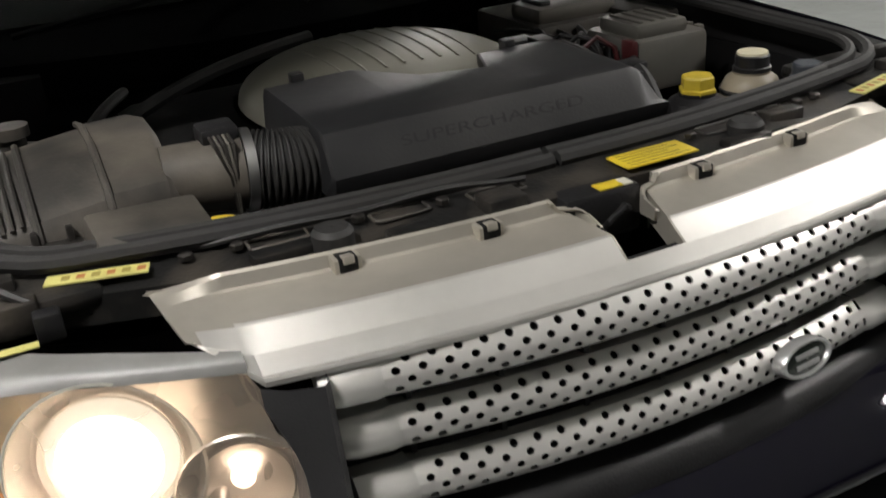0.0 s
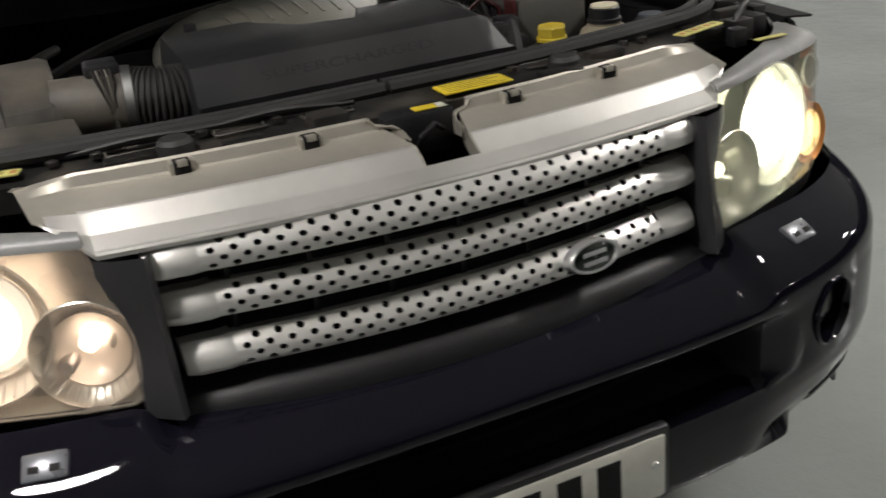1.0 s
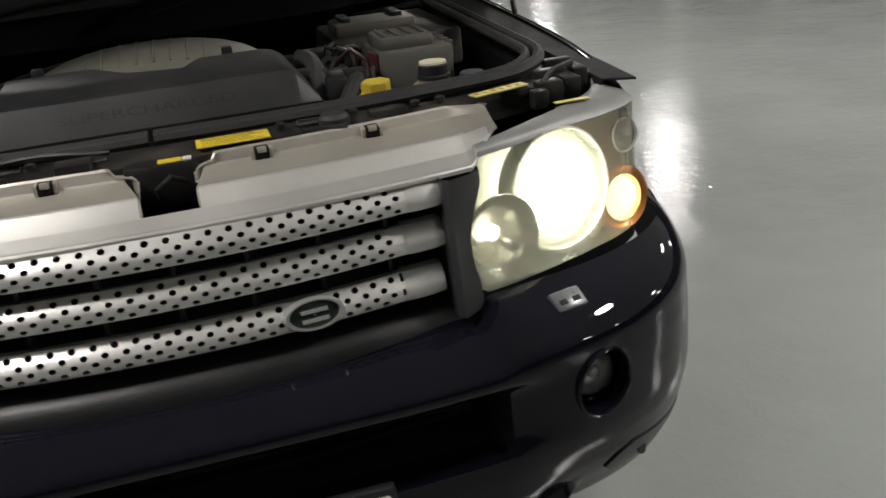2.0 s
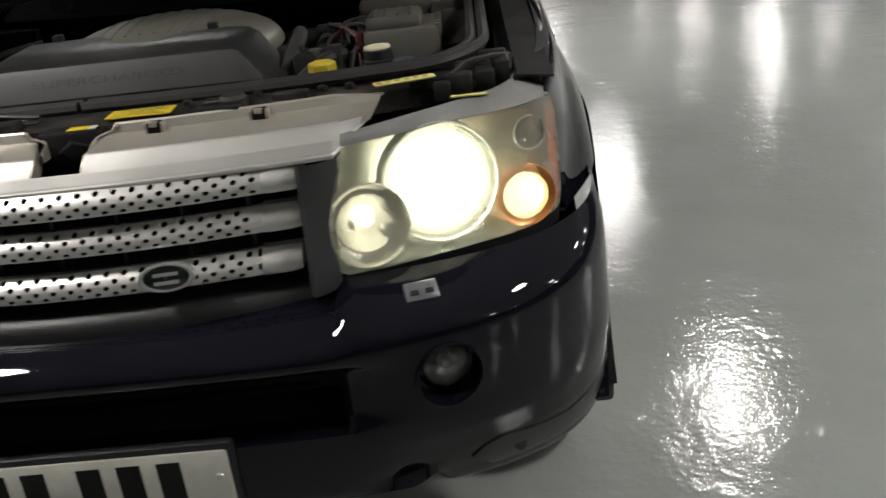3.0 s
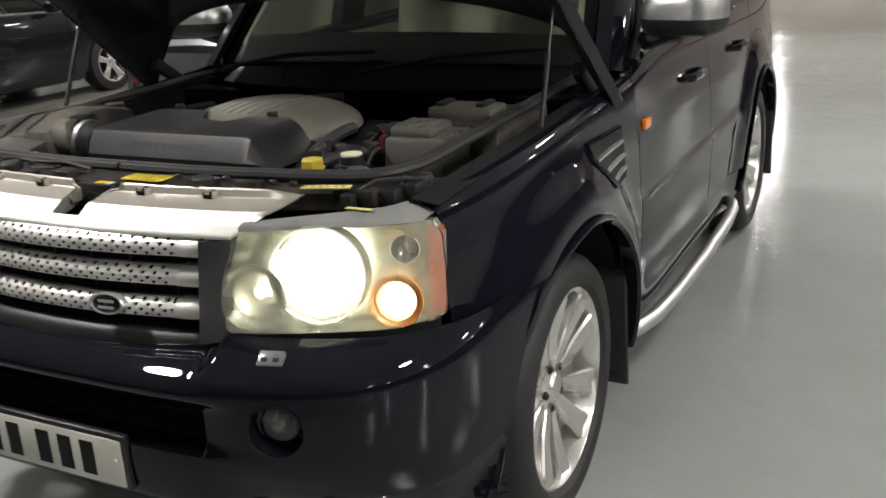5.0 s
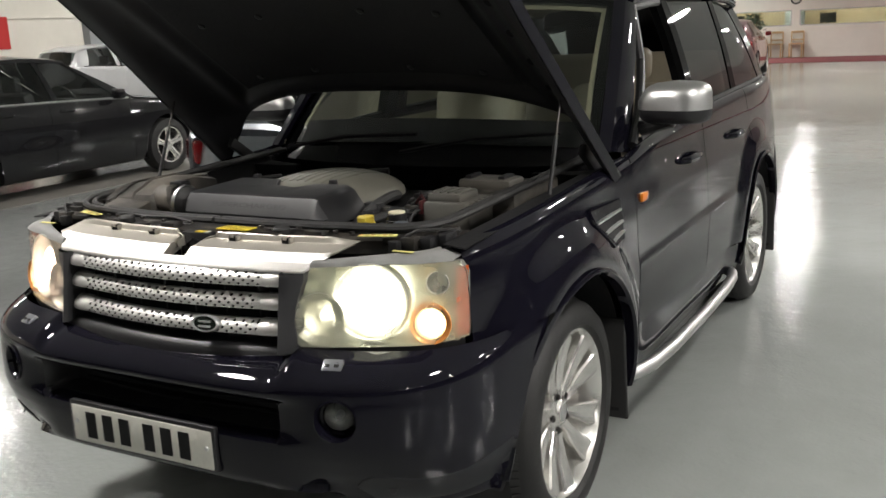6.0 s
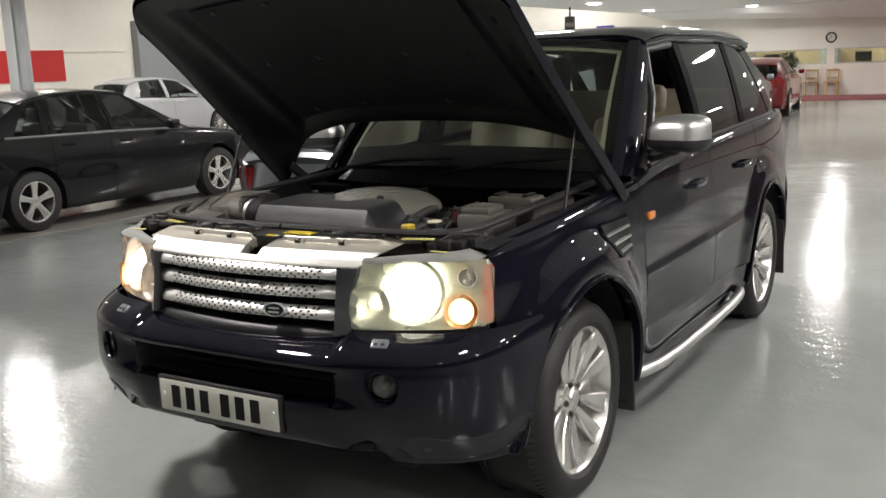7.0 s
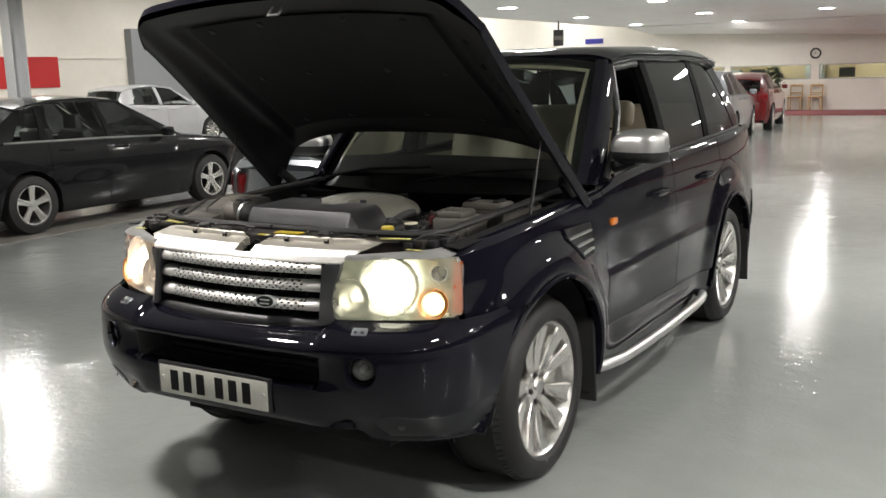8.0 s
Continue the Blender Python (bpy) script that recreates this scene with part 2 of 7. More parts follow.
def box(bm, lo, hi, turn=None):
    """A box from corner to corner, turned about its centre by a matrix."""
    c = [(a + b) / 2 for a, b in zip(lo, hi)]
    s = [b - a for a, b in zip(lo, hi)]
    m = Matrix.Translation(c) @ (turn or Matrix()) @ Matrix.Diagonal((*s, 1))
    return bmesh.ops.create_cube(bm, size=1, matrix=m)["verts"]


def rbox(lo, hi, r=0.01, seg=2, turn=None):
    bm = bmesh.new()
    box(bm, lo, hi, turn)
    bmesh.ops.bevel(bm, geom=bm.edges[:], offset=r, segments=seg, affect="EDGES", profile=0.5)
    return bm


def sheet(bm, rows, closed=False):
    """Quads between rows of points; all rows of one length."""
    vs = [[bm.verts.new(p) for p in row] for row in rows]
    for a, b in zip(vs, vs[1:]):
        n = len(a)
        for i in range(n if closed else n - 1):
            j = (i + 1) % n
            try:
                bm.faces.new((a[i], a[j], b[j], b[i]))
            except ValueError:
                pass
    return vs


def tube(bm, pts, r, seg=10, caps=True):
    """A round bar along points; r a number or one radius for each point."""
    pts = [Vector(p) for p in pts]
    rs = r if isinstance(r, (list, tuple)) else [r] * len(pts)
    rows = []
    side = None
    for i, p in enumerate(pts):
        d = (pts[min(i + 1, len(pts) - 1)] - pts[max(i - 1, 0)]).normalized()
        if side is None:
            side = d.orthogonal().normalized()
        side = (side - d * side.dot(d)).normalized()
        up = d.cross(side)
        rows.append([p + (side * math.cos(a) + up * math.sin(a)) * rs[i] for a in (2 * math.pi * k / seg for k in range(seg))])
    vs = sheet(bm, rows, True)
    if caps:
        bm.faces.new(vs[0][::-1])
        bm.faces.new(vs[-1])
    return vs


def spin(bm, profile, seg=32, m=None, caps=False):
    """A profile of (radius, height) turned about z, then moved by m."""
    m = m or Matrix()
    rows = [[m @ Vector((r * math.cos(a), r * math.sin(a), h)) for a in (2 * math.pi * k / seg for k in range(seg))] for r, h in profile]
    vs = sheet(bm, rows, True)
    if caps:
        bm.faces.new(vs[0][::-1])
        bm.faces.new(vs[-1])
    return vs


def disc(bm, m, r, seg=24):
    vs = [bm.verts.new(m @ Vector((r * math.cos(2 * math.pi * k / seg), r * math.sin(2 * math.pi * k / seg), 0))) for k in range(seg)]
    return bm.faces.new(vs)


def poly(bm, pts):
    return bm.faces.new([bm.verts.new(p) for p in pts])


def lerp(v, table):
    """Straight-line interpolation in a table of (key, value)."""
    if v <= table[0][0]:
        return table[0][1]
    for (a, x), (b, y) in zip(table, table[1:]):
        if v <= b:
            return x + (y - x) * (v - a) / (b - a)
    return table[-1][1]


def soft(v, table):
    """As lerp, with eased steps between keys by averaging near values."""
    w = (table[-1][0] - table[0][0]) / 60
    return sum(lerp(v + k * w, table) for k in (-2, -1, 0, 1, 2)) / 5


def sm(v, a, b):
    k = max(0.0, min(1.0, (v - a) / (b - a)))
    return k * k * (3 - 2 * k)


def steps(a, b, n):
    return [a + (b - a) * i / n for i in range(n + 1)]


def flip(rows):
    return [[(-x, y, z) for x, y, z in row] for row in rows]


def letters(text, size, depth, m, name, material, parent, label=""):
    """Raised writing in the built-in font, turned into a mesh."""
    cu = bpy.data.curves.new("writing", "FONT")
    cu.body, cu.size, cu.extrude, cu.align_x, cu.align_y = text, size, depth, "CENTER", "CENTER"
    tmp = new("writing", cu)
    me = bpy.data.meshes.new_from_object(tmp.evaluated_get(bpy.context.evaluated_depsgraph_get()))
    bpy.data.objects.remove(tmp)
    bpy.data.curves.remove(cu)
    me.transform(m)
    me.materials.clear()
    me.materials.append(material)
    ob = new(name, me)
    ob.parent = parent
    return tagged(ob, label)


# ---------- the hall ----------
X0, X1, Y0, Y1, H, HL, XB = -19.0, 11.0, -14.0, 31.5, 2.95, 4.3, -9.4


def slab(name, lo, hi, material, label, category="wall", smooth=False):
    bm = bmesh.new()
    box(bm, lo, hi)
    return single(name, bm, material, label, category, kind="structure", smooth=smooth)


slab("floor", (X0 - 0.2, Y0 - 0.2, -0.2), (X1 + 0.2, Y1 + 0.2, 0), FLOOR, "glossy grey painted showroom floor", "floor")
slab("wall_west", (X0 - 0.2, Y0, 0), (X0, Y1, HL), WALL, "white painted showroom wall")
# East and south walls are unseen; kept dark so the paint mirrors little light.
slab("wall_east", (X1, Y0, 0), (X1 + 0.2, Y1, H), DARK_WALL, "unseen dark wall added to darken reflections in the cars")
slab("wall_south", (X0, Y0 - 0.2, 0), (X1, Y0, HL), DARK_WALL, "unseen dark wall added to darken reflections in the cars")


def far_wall():
    """The end wall, with three long window openings to the offices behind it."""
    bm = bmesh.new()
    zs = (0, 1.03, 1.53, HL)
    xs = [X0, -8.1, -6.65, -6.46, -3.76, -3.51, 0.45, X1]
    box(bm, (X0, Y1, 0), (X1, Y1 + 0.2, zs[1]))
    box(bm, (X0, Y1, zs[2]), (X1, Y1 + 0.2, HL))
    for a, b in ((xs[0], xs[1]), (xs[2], xs[3]), (xs[4], xs[5]), (xs[6], xs[7])):
        box(bm, (a, Y1, zs[1]), (b, Y1 + 0.2, zs[2]))
    single("wall_north", bm, WALL, "cream painted end wall with low windows", "wall", kind="structure", smooth=False)
    for i, (a, b) in enumerate(((xs[1], xs[2]), (xs[3], xs[4]), (xs[5], xs[6])), 1):
        w = thing("window_%d" % i, "long office window in a pale frame", "window", pose((a + b) / 2, Y1, 1.03), kind="structure")
        h = (b - a) / 2
        for lo, hi in (((-h, 0.02, 0), (h, 0.1, 0.03)), ((-h, 0.02, 0.47), (h, 0.1, 0.5)), ((-h, 0.02, 0.03), (-h + 0.04, 0.1, 0.47)), ((h - 0.04, 0.02, 0.03), (h, 0.1, 0.47))):
            bm = bmesh.new()
            box(bm, lo, hi)
            part("window_frame", bm, COLUMN, w, smooth=False)
        bm = bmesh.new()
        box(bm, (-h + 0.04, 0.05, 0.03), (h - 0.04, 0.056, 0.47))
        part("pane", bm, GLASS, w, smooth=False).visible_shadow = False


far_wall()
slab("wall_office_back", (-10, Y1 + 3.0, 0), (2.5, Y1 + 3.2, 2.6), mat("tan office wall", (0.42, 0.32, 0.2), 0.7, 0, 0.1, 1.5), "pale office back wall seen through windows")
slab("wall_office_west", (-10.2, Y1 + 0.2, 0), (-10, Y1 + 3.2, 2.6), WALL, "pale office side wall")
slab("wall_office_east", (2.5, Y1 + 0.2, 0), (2.7, Y1 + 3.2, 2.6), WALL, "pale office side wall")
slab("floor_office", (-10, Y1 + 0.2, -0.2), (2.5, Y1 + 3.0, 0), TILE, "dull office floor", "floor")
slab("ceiling_office", (-10.2, Y1 + 0.2, 2.6), (2.7, Y1 + 3.2, 2.7), CEIL, "white office ceiling", "ceiling")
slab("ceiling", (XB, Y0, H), (X1 + 0.2, Y1, H + 0.1), CEIL, "flat white showroom ceiling", "ceiling")
slab("ceiling_high", (X0 - 0.2, Y0, HL), (XB, Y1, HL + 0.1), CEIL, "higher white ceiling of the side bay", "ceiling")
slab("wall_bulkhead", (XB - 0.15, Y0, H), (XB, Y1, HL), WALL, "white bulkhead between the two ceilings")


def soffit():
    """The ceiling falls to the end wall."""
    bm = bmesh.new()
    top = [(XB + 0.01, 29.0, H - 0.004), (X1 - 0.01, 29.0, H - 0.004)]
    low = [(XB + 0.01, Y1 - 0.004, 2.78), (X1 - 0.01, Y1 - 0.004, 1.95)]
    sheet(bm, [top, low])
    single("ceiling_slope", bm, CEIL, "sloping white ceiling edge by the end wall", "ceiling", kind="structure", smooth=False, solid=0.02)


soffit()
slab("trim_red_panel", (X0, 3.0, 1.5), (X0 + 0.03, 13.42, 2.27), WALL_RED, "red painted panel on the white wall", "wall panel")
slab("trim_grey_panel", (X0, 15.7, 0), (X0 + 0.25, 24.0, 3.02), WALL_GREY, "grey painted wall panel", "wall panel")
slab("trim_white_ledge", (X0, 13.42, 2.22), (X0 + 0.04, 15.7, 2.26), WALL, "white ledge along the wall", "wall trim")
slab("carpet", (-4.7, 28.2, 0), (X1, Y1, 0.012), CARPET, "dull red carpet along the end wall", "carpet")
# Thin slab under the saloon's near side, darker and duller than the floor.
slab("floor_strip", (-7.35, 2.4, 0), (-6.5, 7.3, 0.006), TILE, "thin dull strip beneath the black saloon, darker than the floor", "floor")


def column():
    th = thing("column", "grey painted steel column with flanges", "column", pose(-10.06, 5.7, 0), kind="structure")
    for lo, hi in (((-0.1, -0.12, 0), (0.1, -0.105, HL)), ((-0.1, 0.105, 0), (0.1, 0.12, HL)), ((-0.006, -0.105, 0), (0.006, 0.105, HL))):
        bm = bmesh.new()
        box(bm, lo, hi)
        part("flange", bm, COLUMN, th, smooth=False)


column()


def ceiling_lamps():
    """Rows of round lamps; past the middle of the hall the rows run askew to the car."""
    spots = []
    for x in (-7.4, -4.3, -1.35, 2.4, 6.4, 9.6):
        for y in (-6.3, -1.1, 4.4, 9.6, 15.9, 21.3, 27.2):
            if (y == -6.3 and x < 3) or (y == -1.1 and x < -2) or (x == 9.6 and 9 < y < 16) or (x == 6.4 and y == 4.4):
                continue
            if x > 0:
                spots.append((x - 0.026 * (y - 4.4), y))
            elif y > 12:
                lean = 0.095 + 0.006 * (x + 7.4)
                spots.append((x - lean * (y - 15.6) + 0.1, y + 0.0155 * (x + 7.6) * y))
            else:
                spots.append((x - 1.45 - 0.03 * (y - 4.3) if x == -7.4 and y > 0 else x, y))
    first = thing("ceiling_lamp", "round recessed ceiling lamp, lit warm white", "ceiling lamp", pose(*spots[0], H - 0.001), "ceiling lamps")
    b = bmesh.new()
    spin(b, [(0.19, -0.004), (0.195, -0.016), (0.225, -0.014), (0.23, 0.0)], 28)
    part("ring", b, CEIL, first)
    b = bmesh.new()
    spin(b, [(0.001, -0.006), (0.19, -0.006)], 28)
    part("diffuser", b, CEIL_LAMP, first)
    for x, y in spots[1:]:
        copy_thing(first, pose(x, y, H - 0.001))
    # Two unseen lamps off the grid, added to brighten the floor on the right.
    copy_thing(first, pose(5.2, 1.6, H - 0.001))
    copy_thing(first, pose(7.6, 4.4, H - 0.001))
    # High bay lamps out of view, most of them added to brighten the white wall.
    for x in (-16.5, -12.5):
        for y in (-4, 1, 6, 11, 16, 21, 26, 30):
            copy_thing(first, pose(x, y, HL - 0.001))
    for x in (-8, -5, -2, 1):
        copy_thing(first, pose(x, Y1 + 1.6, 2.599))


ceiling_lamps()

# ---------- the dark blue off-road car: shape tables (origin under the front axle, y to the rear) ----------
WB, RA, ZA, AF = 2.745, 0.450, 0.364, 1.18
SIDE = [(0.22, 0.80), (0.32, 0.838), (0.42, 0.852), (0.56, 0.862), (0.70, 0.862), (0.84, 0.855), (0.92, 0.852), (0.96, 0.842), (1.04, 0.836), (1.10, 0.828), (1.17, 0.812), (1.22, 0.80)]
PLAN = [(-0.75, -0.10), (-0.60, -0.053), (-0.5, -0.028), (-0.40, -0.012), (-0.25, -0.003), (-0.1, 0.0), (2.9, 0.0), (3.2, -0.015), (3.5, -0.05), (3.75, -0.10)]
BELT = [(0.55, 1.085), (0.9, 1.13), (1.4, 1.155), (2.4, 1.18), (3.6, 1.2)]
FTOP = [(-0.62, 1.03), (-0.3, 1.05), (0.2, 1.075), (0.62, 1.095)]


def side_x(y, z):
    x = soft(z, SIDE) + soft(y, PLAN)
    if 0.4 < y < 2.6:
        # low crease along the doors
        x += 0.007 * (sm(z, 0.58, 0.704) - sm(z, 0.704, 0.726)) * sm(y, 0.45, 0.7) * (1 - sm(y, 2.2, 2.5))
    for c in (0, WB):
        r = math.hypot((y - c) / (AF if y < c and c == 0 else 1), z - ZA)
        if z > 0.2:
            k = max(0.0, min(1.0, (0.66 - r) / 0.18))
            x += (0.044 if c == 0 else 0.030) * k * k * (3 - 2 * k)
    return x


def arch(y, r=RA):
    """The height of the wheel opening above y, or 0."""
    for c in (0, WB):
        d = r * r - ((y - c) / (AF if y < c and c == 0 else 1)) ** 2
        if d > 0:
            return ZA + math.sqrt(d)
    return 0.0


def panel(ys, low, high, round_in=0.03, n=14, y_off=None):
    """Rows of points, one for each y, from the lower edge up the side and over the top edge."""
    rows = []
    for y in ys:
        zb, zt = low(y), high(y)
        row = []
        for i in range(n + 1):
            z = zb + (zt - 0.03 - zb) * i / n
            row.append((side_x(y, z), y, z))
        x = row[-1][0]
        row += [(x - round_in * 0.25, y, zt - 0.012), (x - round_in * 0.6, y, zt - 0.002), (x - round_in, y, zt)]
        rows.append(row)
    return rows


def both(name, rows, material, parent, label="", solid=0.012):
    made = []
    for s in (1, -1):
        bm = bmesh.new()
        sheet(bm, rows if s > 0 else [r[::-1] for r in flip(rows)])
        made.append(part(name, bm, material, parent, label, solid=solid, offset=1))
    return made


suv = thing("suv", "dark navy off-road car with open bonnet and lit headlamps", "car")


def suv_sides(car):
    fy = steps(-0.585, -0.2, 12) + steps(-0.18, 0.46, 32)[0:] + steps(0.47, 0.615, 4)
    fender_low = lambda y: max(arch(y), 0.78 if y < -0.19 else 0.40)
    both("front_wing", panel(fy, fender_low, lambda y: lerp(y, FTOP), 0.035), NAVY, car)
    dl = lambda y: max(arch(y, 0.475), 0.478 - 0.024 * (y - 0.45))
    belt = lambda y: soft(y, BELT)
    fd = both("front_door", panel(steps(0.622, 1.63, 20), dl, belt, 0.03, 40), NAVY, car)
    rd = both("rear_door", panel(steps(1.638, 2.56, 30), dl, belt, 0.03, 40), NAVY, car)
    quarter_low = lambda y: max(arch(y), 0.55 if y > 2.9 else 0.42)
    both("rear_quarter", panel(steps(2.568, 3.64, 40), quarter_low, belt, 0.03), NAVY, car)
    sill = [[(side_x(y, z) - 0.008 + 0.022 * math.sin(math.pi * sm(z, 0.24, 0.47 - 0.024 * (y - 0.45))) * sm(y, 0.5, 0.9) * (1 - sm(y, 1.8, 2.2)), y, z) for z in steps(0.24, 0.470 - 0.024 * (y - 0.45), 10)] for y in steps(0.47, 2.28, 20)]
    both("sill", sill, NAVY, car)
    inner = [[(side_x(y, z) - 0.04, y, z) for z in steps(max(arch(y) + 0.03, 0.40), soft(y, BELT) - 0.03, 6)] for y in steps(0.50, 3.6, 60)]
    both("inner_panel", inner, BLACK_MATT, car, solid=0.0)
    # door handles
    for s in (1, -1):
        for y, d in ((1.36, fd[0 if s > 0 else 1]), (2.22, rd[0 if s > 0 else 1])):
            z = 0.985
            x = side_x(y, z)
            bm = bmesh.new()
            pts = [(s * (x - 0.01), y - 0.10, z), (s * (x + 0.022), y - 0.08, z + 0.003), (s * (x + 0.03), y, z + 0.006), (s * (x + 0.022), y + 0.08, z + 0.005), (s * (x - 0.01), y + 0.10, z + 0.004)]
            tube(bm, pts, [0.012, 0.016, 0.017, 0.016, 0.012], 8)
            part("handle", bm, NAVY, d)
        for c in (0, WB):
            # flared lip round the wheel opening
            rows = []
            for a in steps(-8 if c == 0 else -6, 138 if c == 0 else 188, 44):
                t = radians(a)
                row = []
                for r, o in ((RA - 0.004, -0.03), (RA - 0.005, 0.004), (RA + 0.003, 0.0135), (RA + 0.010, 0.0128), (RA + 0.018, 0.009)):
                    y, z = c + r * math.cos(t) * (AF if a > 90 and c == 0 else 1), ZA + r * math.sin(t)
                    row.append((s * (side_x(y, max(z, 0.3)) + o * (1 - 0.9 * sm(a, 95, 130) if c == 0 else 1)), y, z))
                rows.append(row)
            bm = bmesh.new()
            sheet(bm, rows if s < 0 else [r[::-1] for r in rows])
            part("arch_lip", bm, NAVY, car)
            # inner liner of the wheel opening
            bm = bmesh.new()
            rows = [[(s * x, c + (RA + 0.01) * math.cos(radians(a)) * (AF if a > 90 and c == 0 else 1), ZA + (RA + 0.01) * math.sin(radians(a))) for x in (0.845, 0.7, 0.52)] for a in steps(-20, 172 if c == 0 else 200, 24)]
            sheet(bm, rows)
            poly(bm, [(s * 0.52, c + (RA + 0.01) * math.cos(radians(a)) * (AF if a > 90 and c == 0 else 1), ZA + (RA + 0.01) * math.sin(radians(a))) for a in steps(-20, 172 if c == 0 else 200, 24)])
            part("wheel_liner", bm, BLACK_MATT, car)
            # mud flap
            bm = bmesh.new()
            y = c + 0.425
            box(bm, (min(s * 0.60, s * 0.875), y, 0.175), (max(s * 0.60, s * 0.875), y + 0.014, 0.56), pose(0, 0, 0, 4).to_3x3().to_4x4())
            part("mud_flap", bm, RUBBER, car, "black rubber mud flap", bevel=0.006)


suv_sides(suv)


def suv_underbody(car):
    bm = bmesh.new()
    box(bm, (-0.70, 0.47, 0.26), (0.70, 2.28, 0.36))
    box(bm, (-0.50, -0.62, 0.28), (0.50, 0.47, 0.40))
    box(bm, (-0.50, 2.28, 0.3), (0.50, 3.5, 0.42))
    part("underbody", bm, BLACK_MATT, car, smooth=False)
    for s in (1, -1):
        for lo, hi in (((0.52, 0.45, 0.36), (0.80, 0.60, 1.05)),):
            bm = bmesh.new()
            box(bm, (min(s * lo[0], s * hi[0]), lo[1], lo[2]), (max(s * lo[0], s * hi[0]), hi[1], hi[2]))
            part("door_pillar", bm, BLACK_MATT, car, smooth=False)
    # rear end
    rows = []
    for z, y, w in ((0.42, 3.70, 0.76), (0.5, 3.76, 0.79), (0.62, 3.775, 0.795), (0.74, 3.76, 0.79), (0.80, 3.70, 0.78), (0.95, 3.66, 0.775), (1.10, 3.63, 0.76), (1.2, 3.60, 0.745)):
        rows.append([(w * math.sin(a), y - 0.20 * (1 - math.cos(a) ** 0.6) if math.cos(a) > 0 else y - 0.2, z) for a in steps(-math.pi / 2, math.pi / 2, 24)])
    bm = bmesh.new()
    sheet(bm, rows)
    part("tailgate", bm, NAVY, car, solid=0.01)
    for s in (1, -1):
        for z, m in ((0.98, RED_LAMP), (1.09, RED_LAMP), (0.88, LENS_CLEAR)):
            bm = bmesh.new()
            spin(bm, [(0.001, 0.02), (0.035, 0.018), (0.045, 0.0)], 16, pose(s * 0.70, 3.63, z, -80, 0, -s * 25))
            part("tail_lamp", bm, m, car)


suv_underbody(suv)


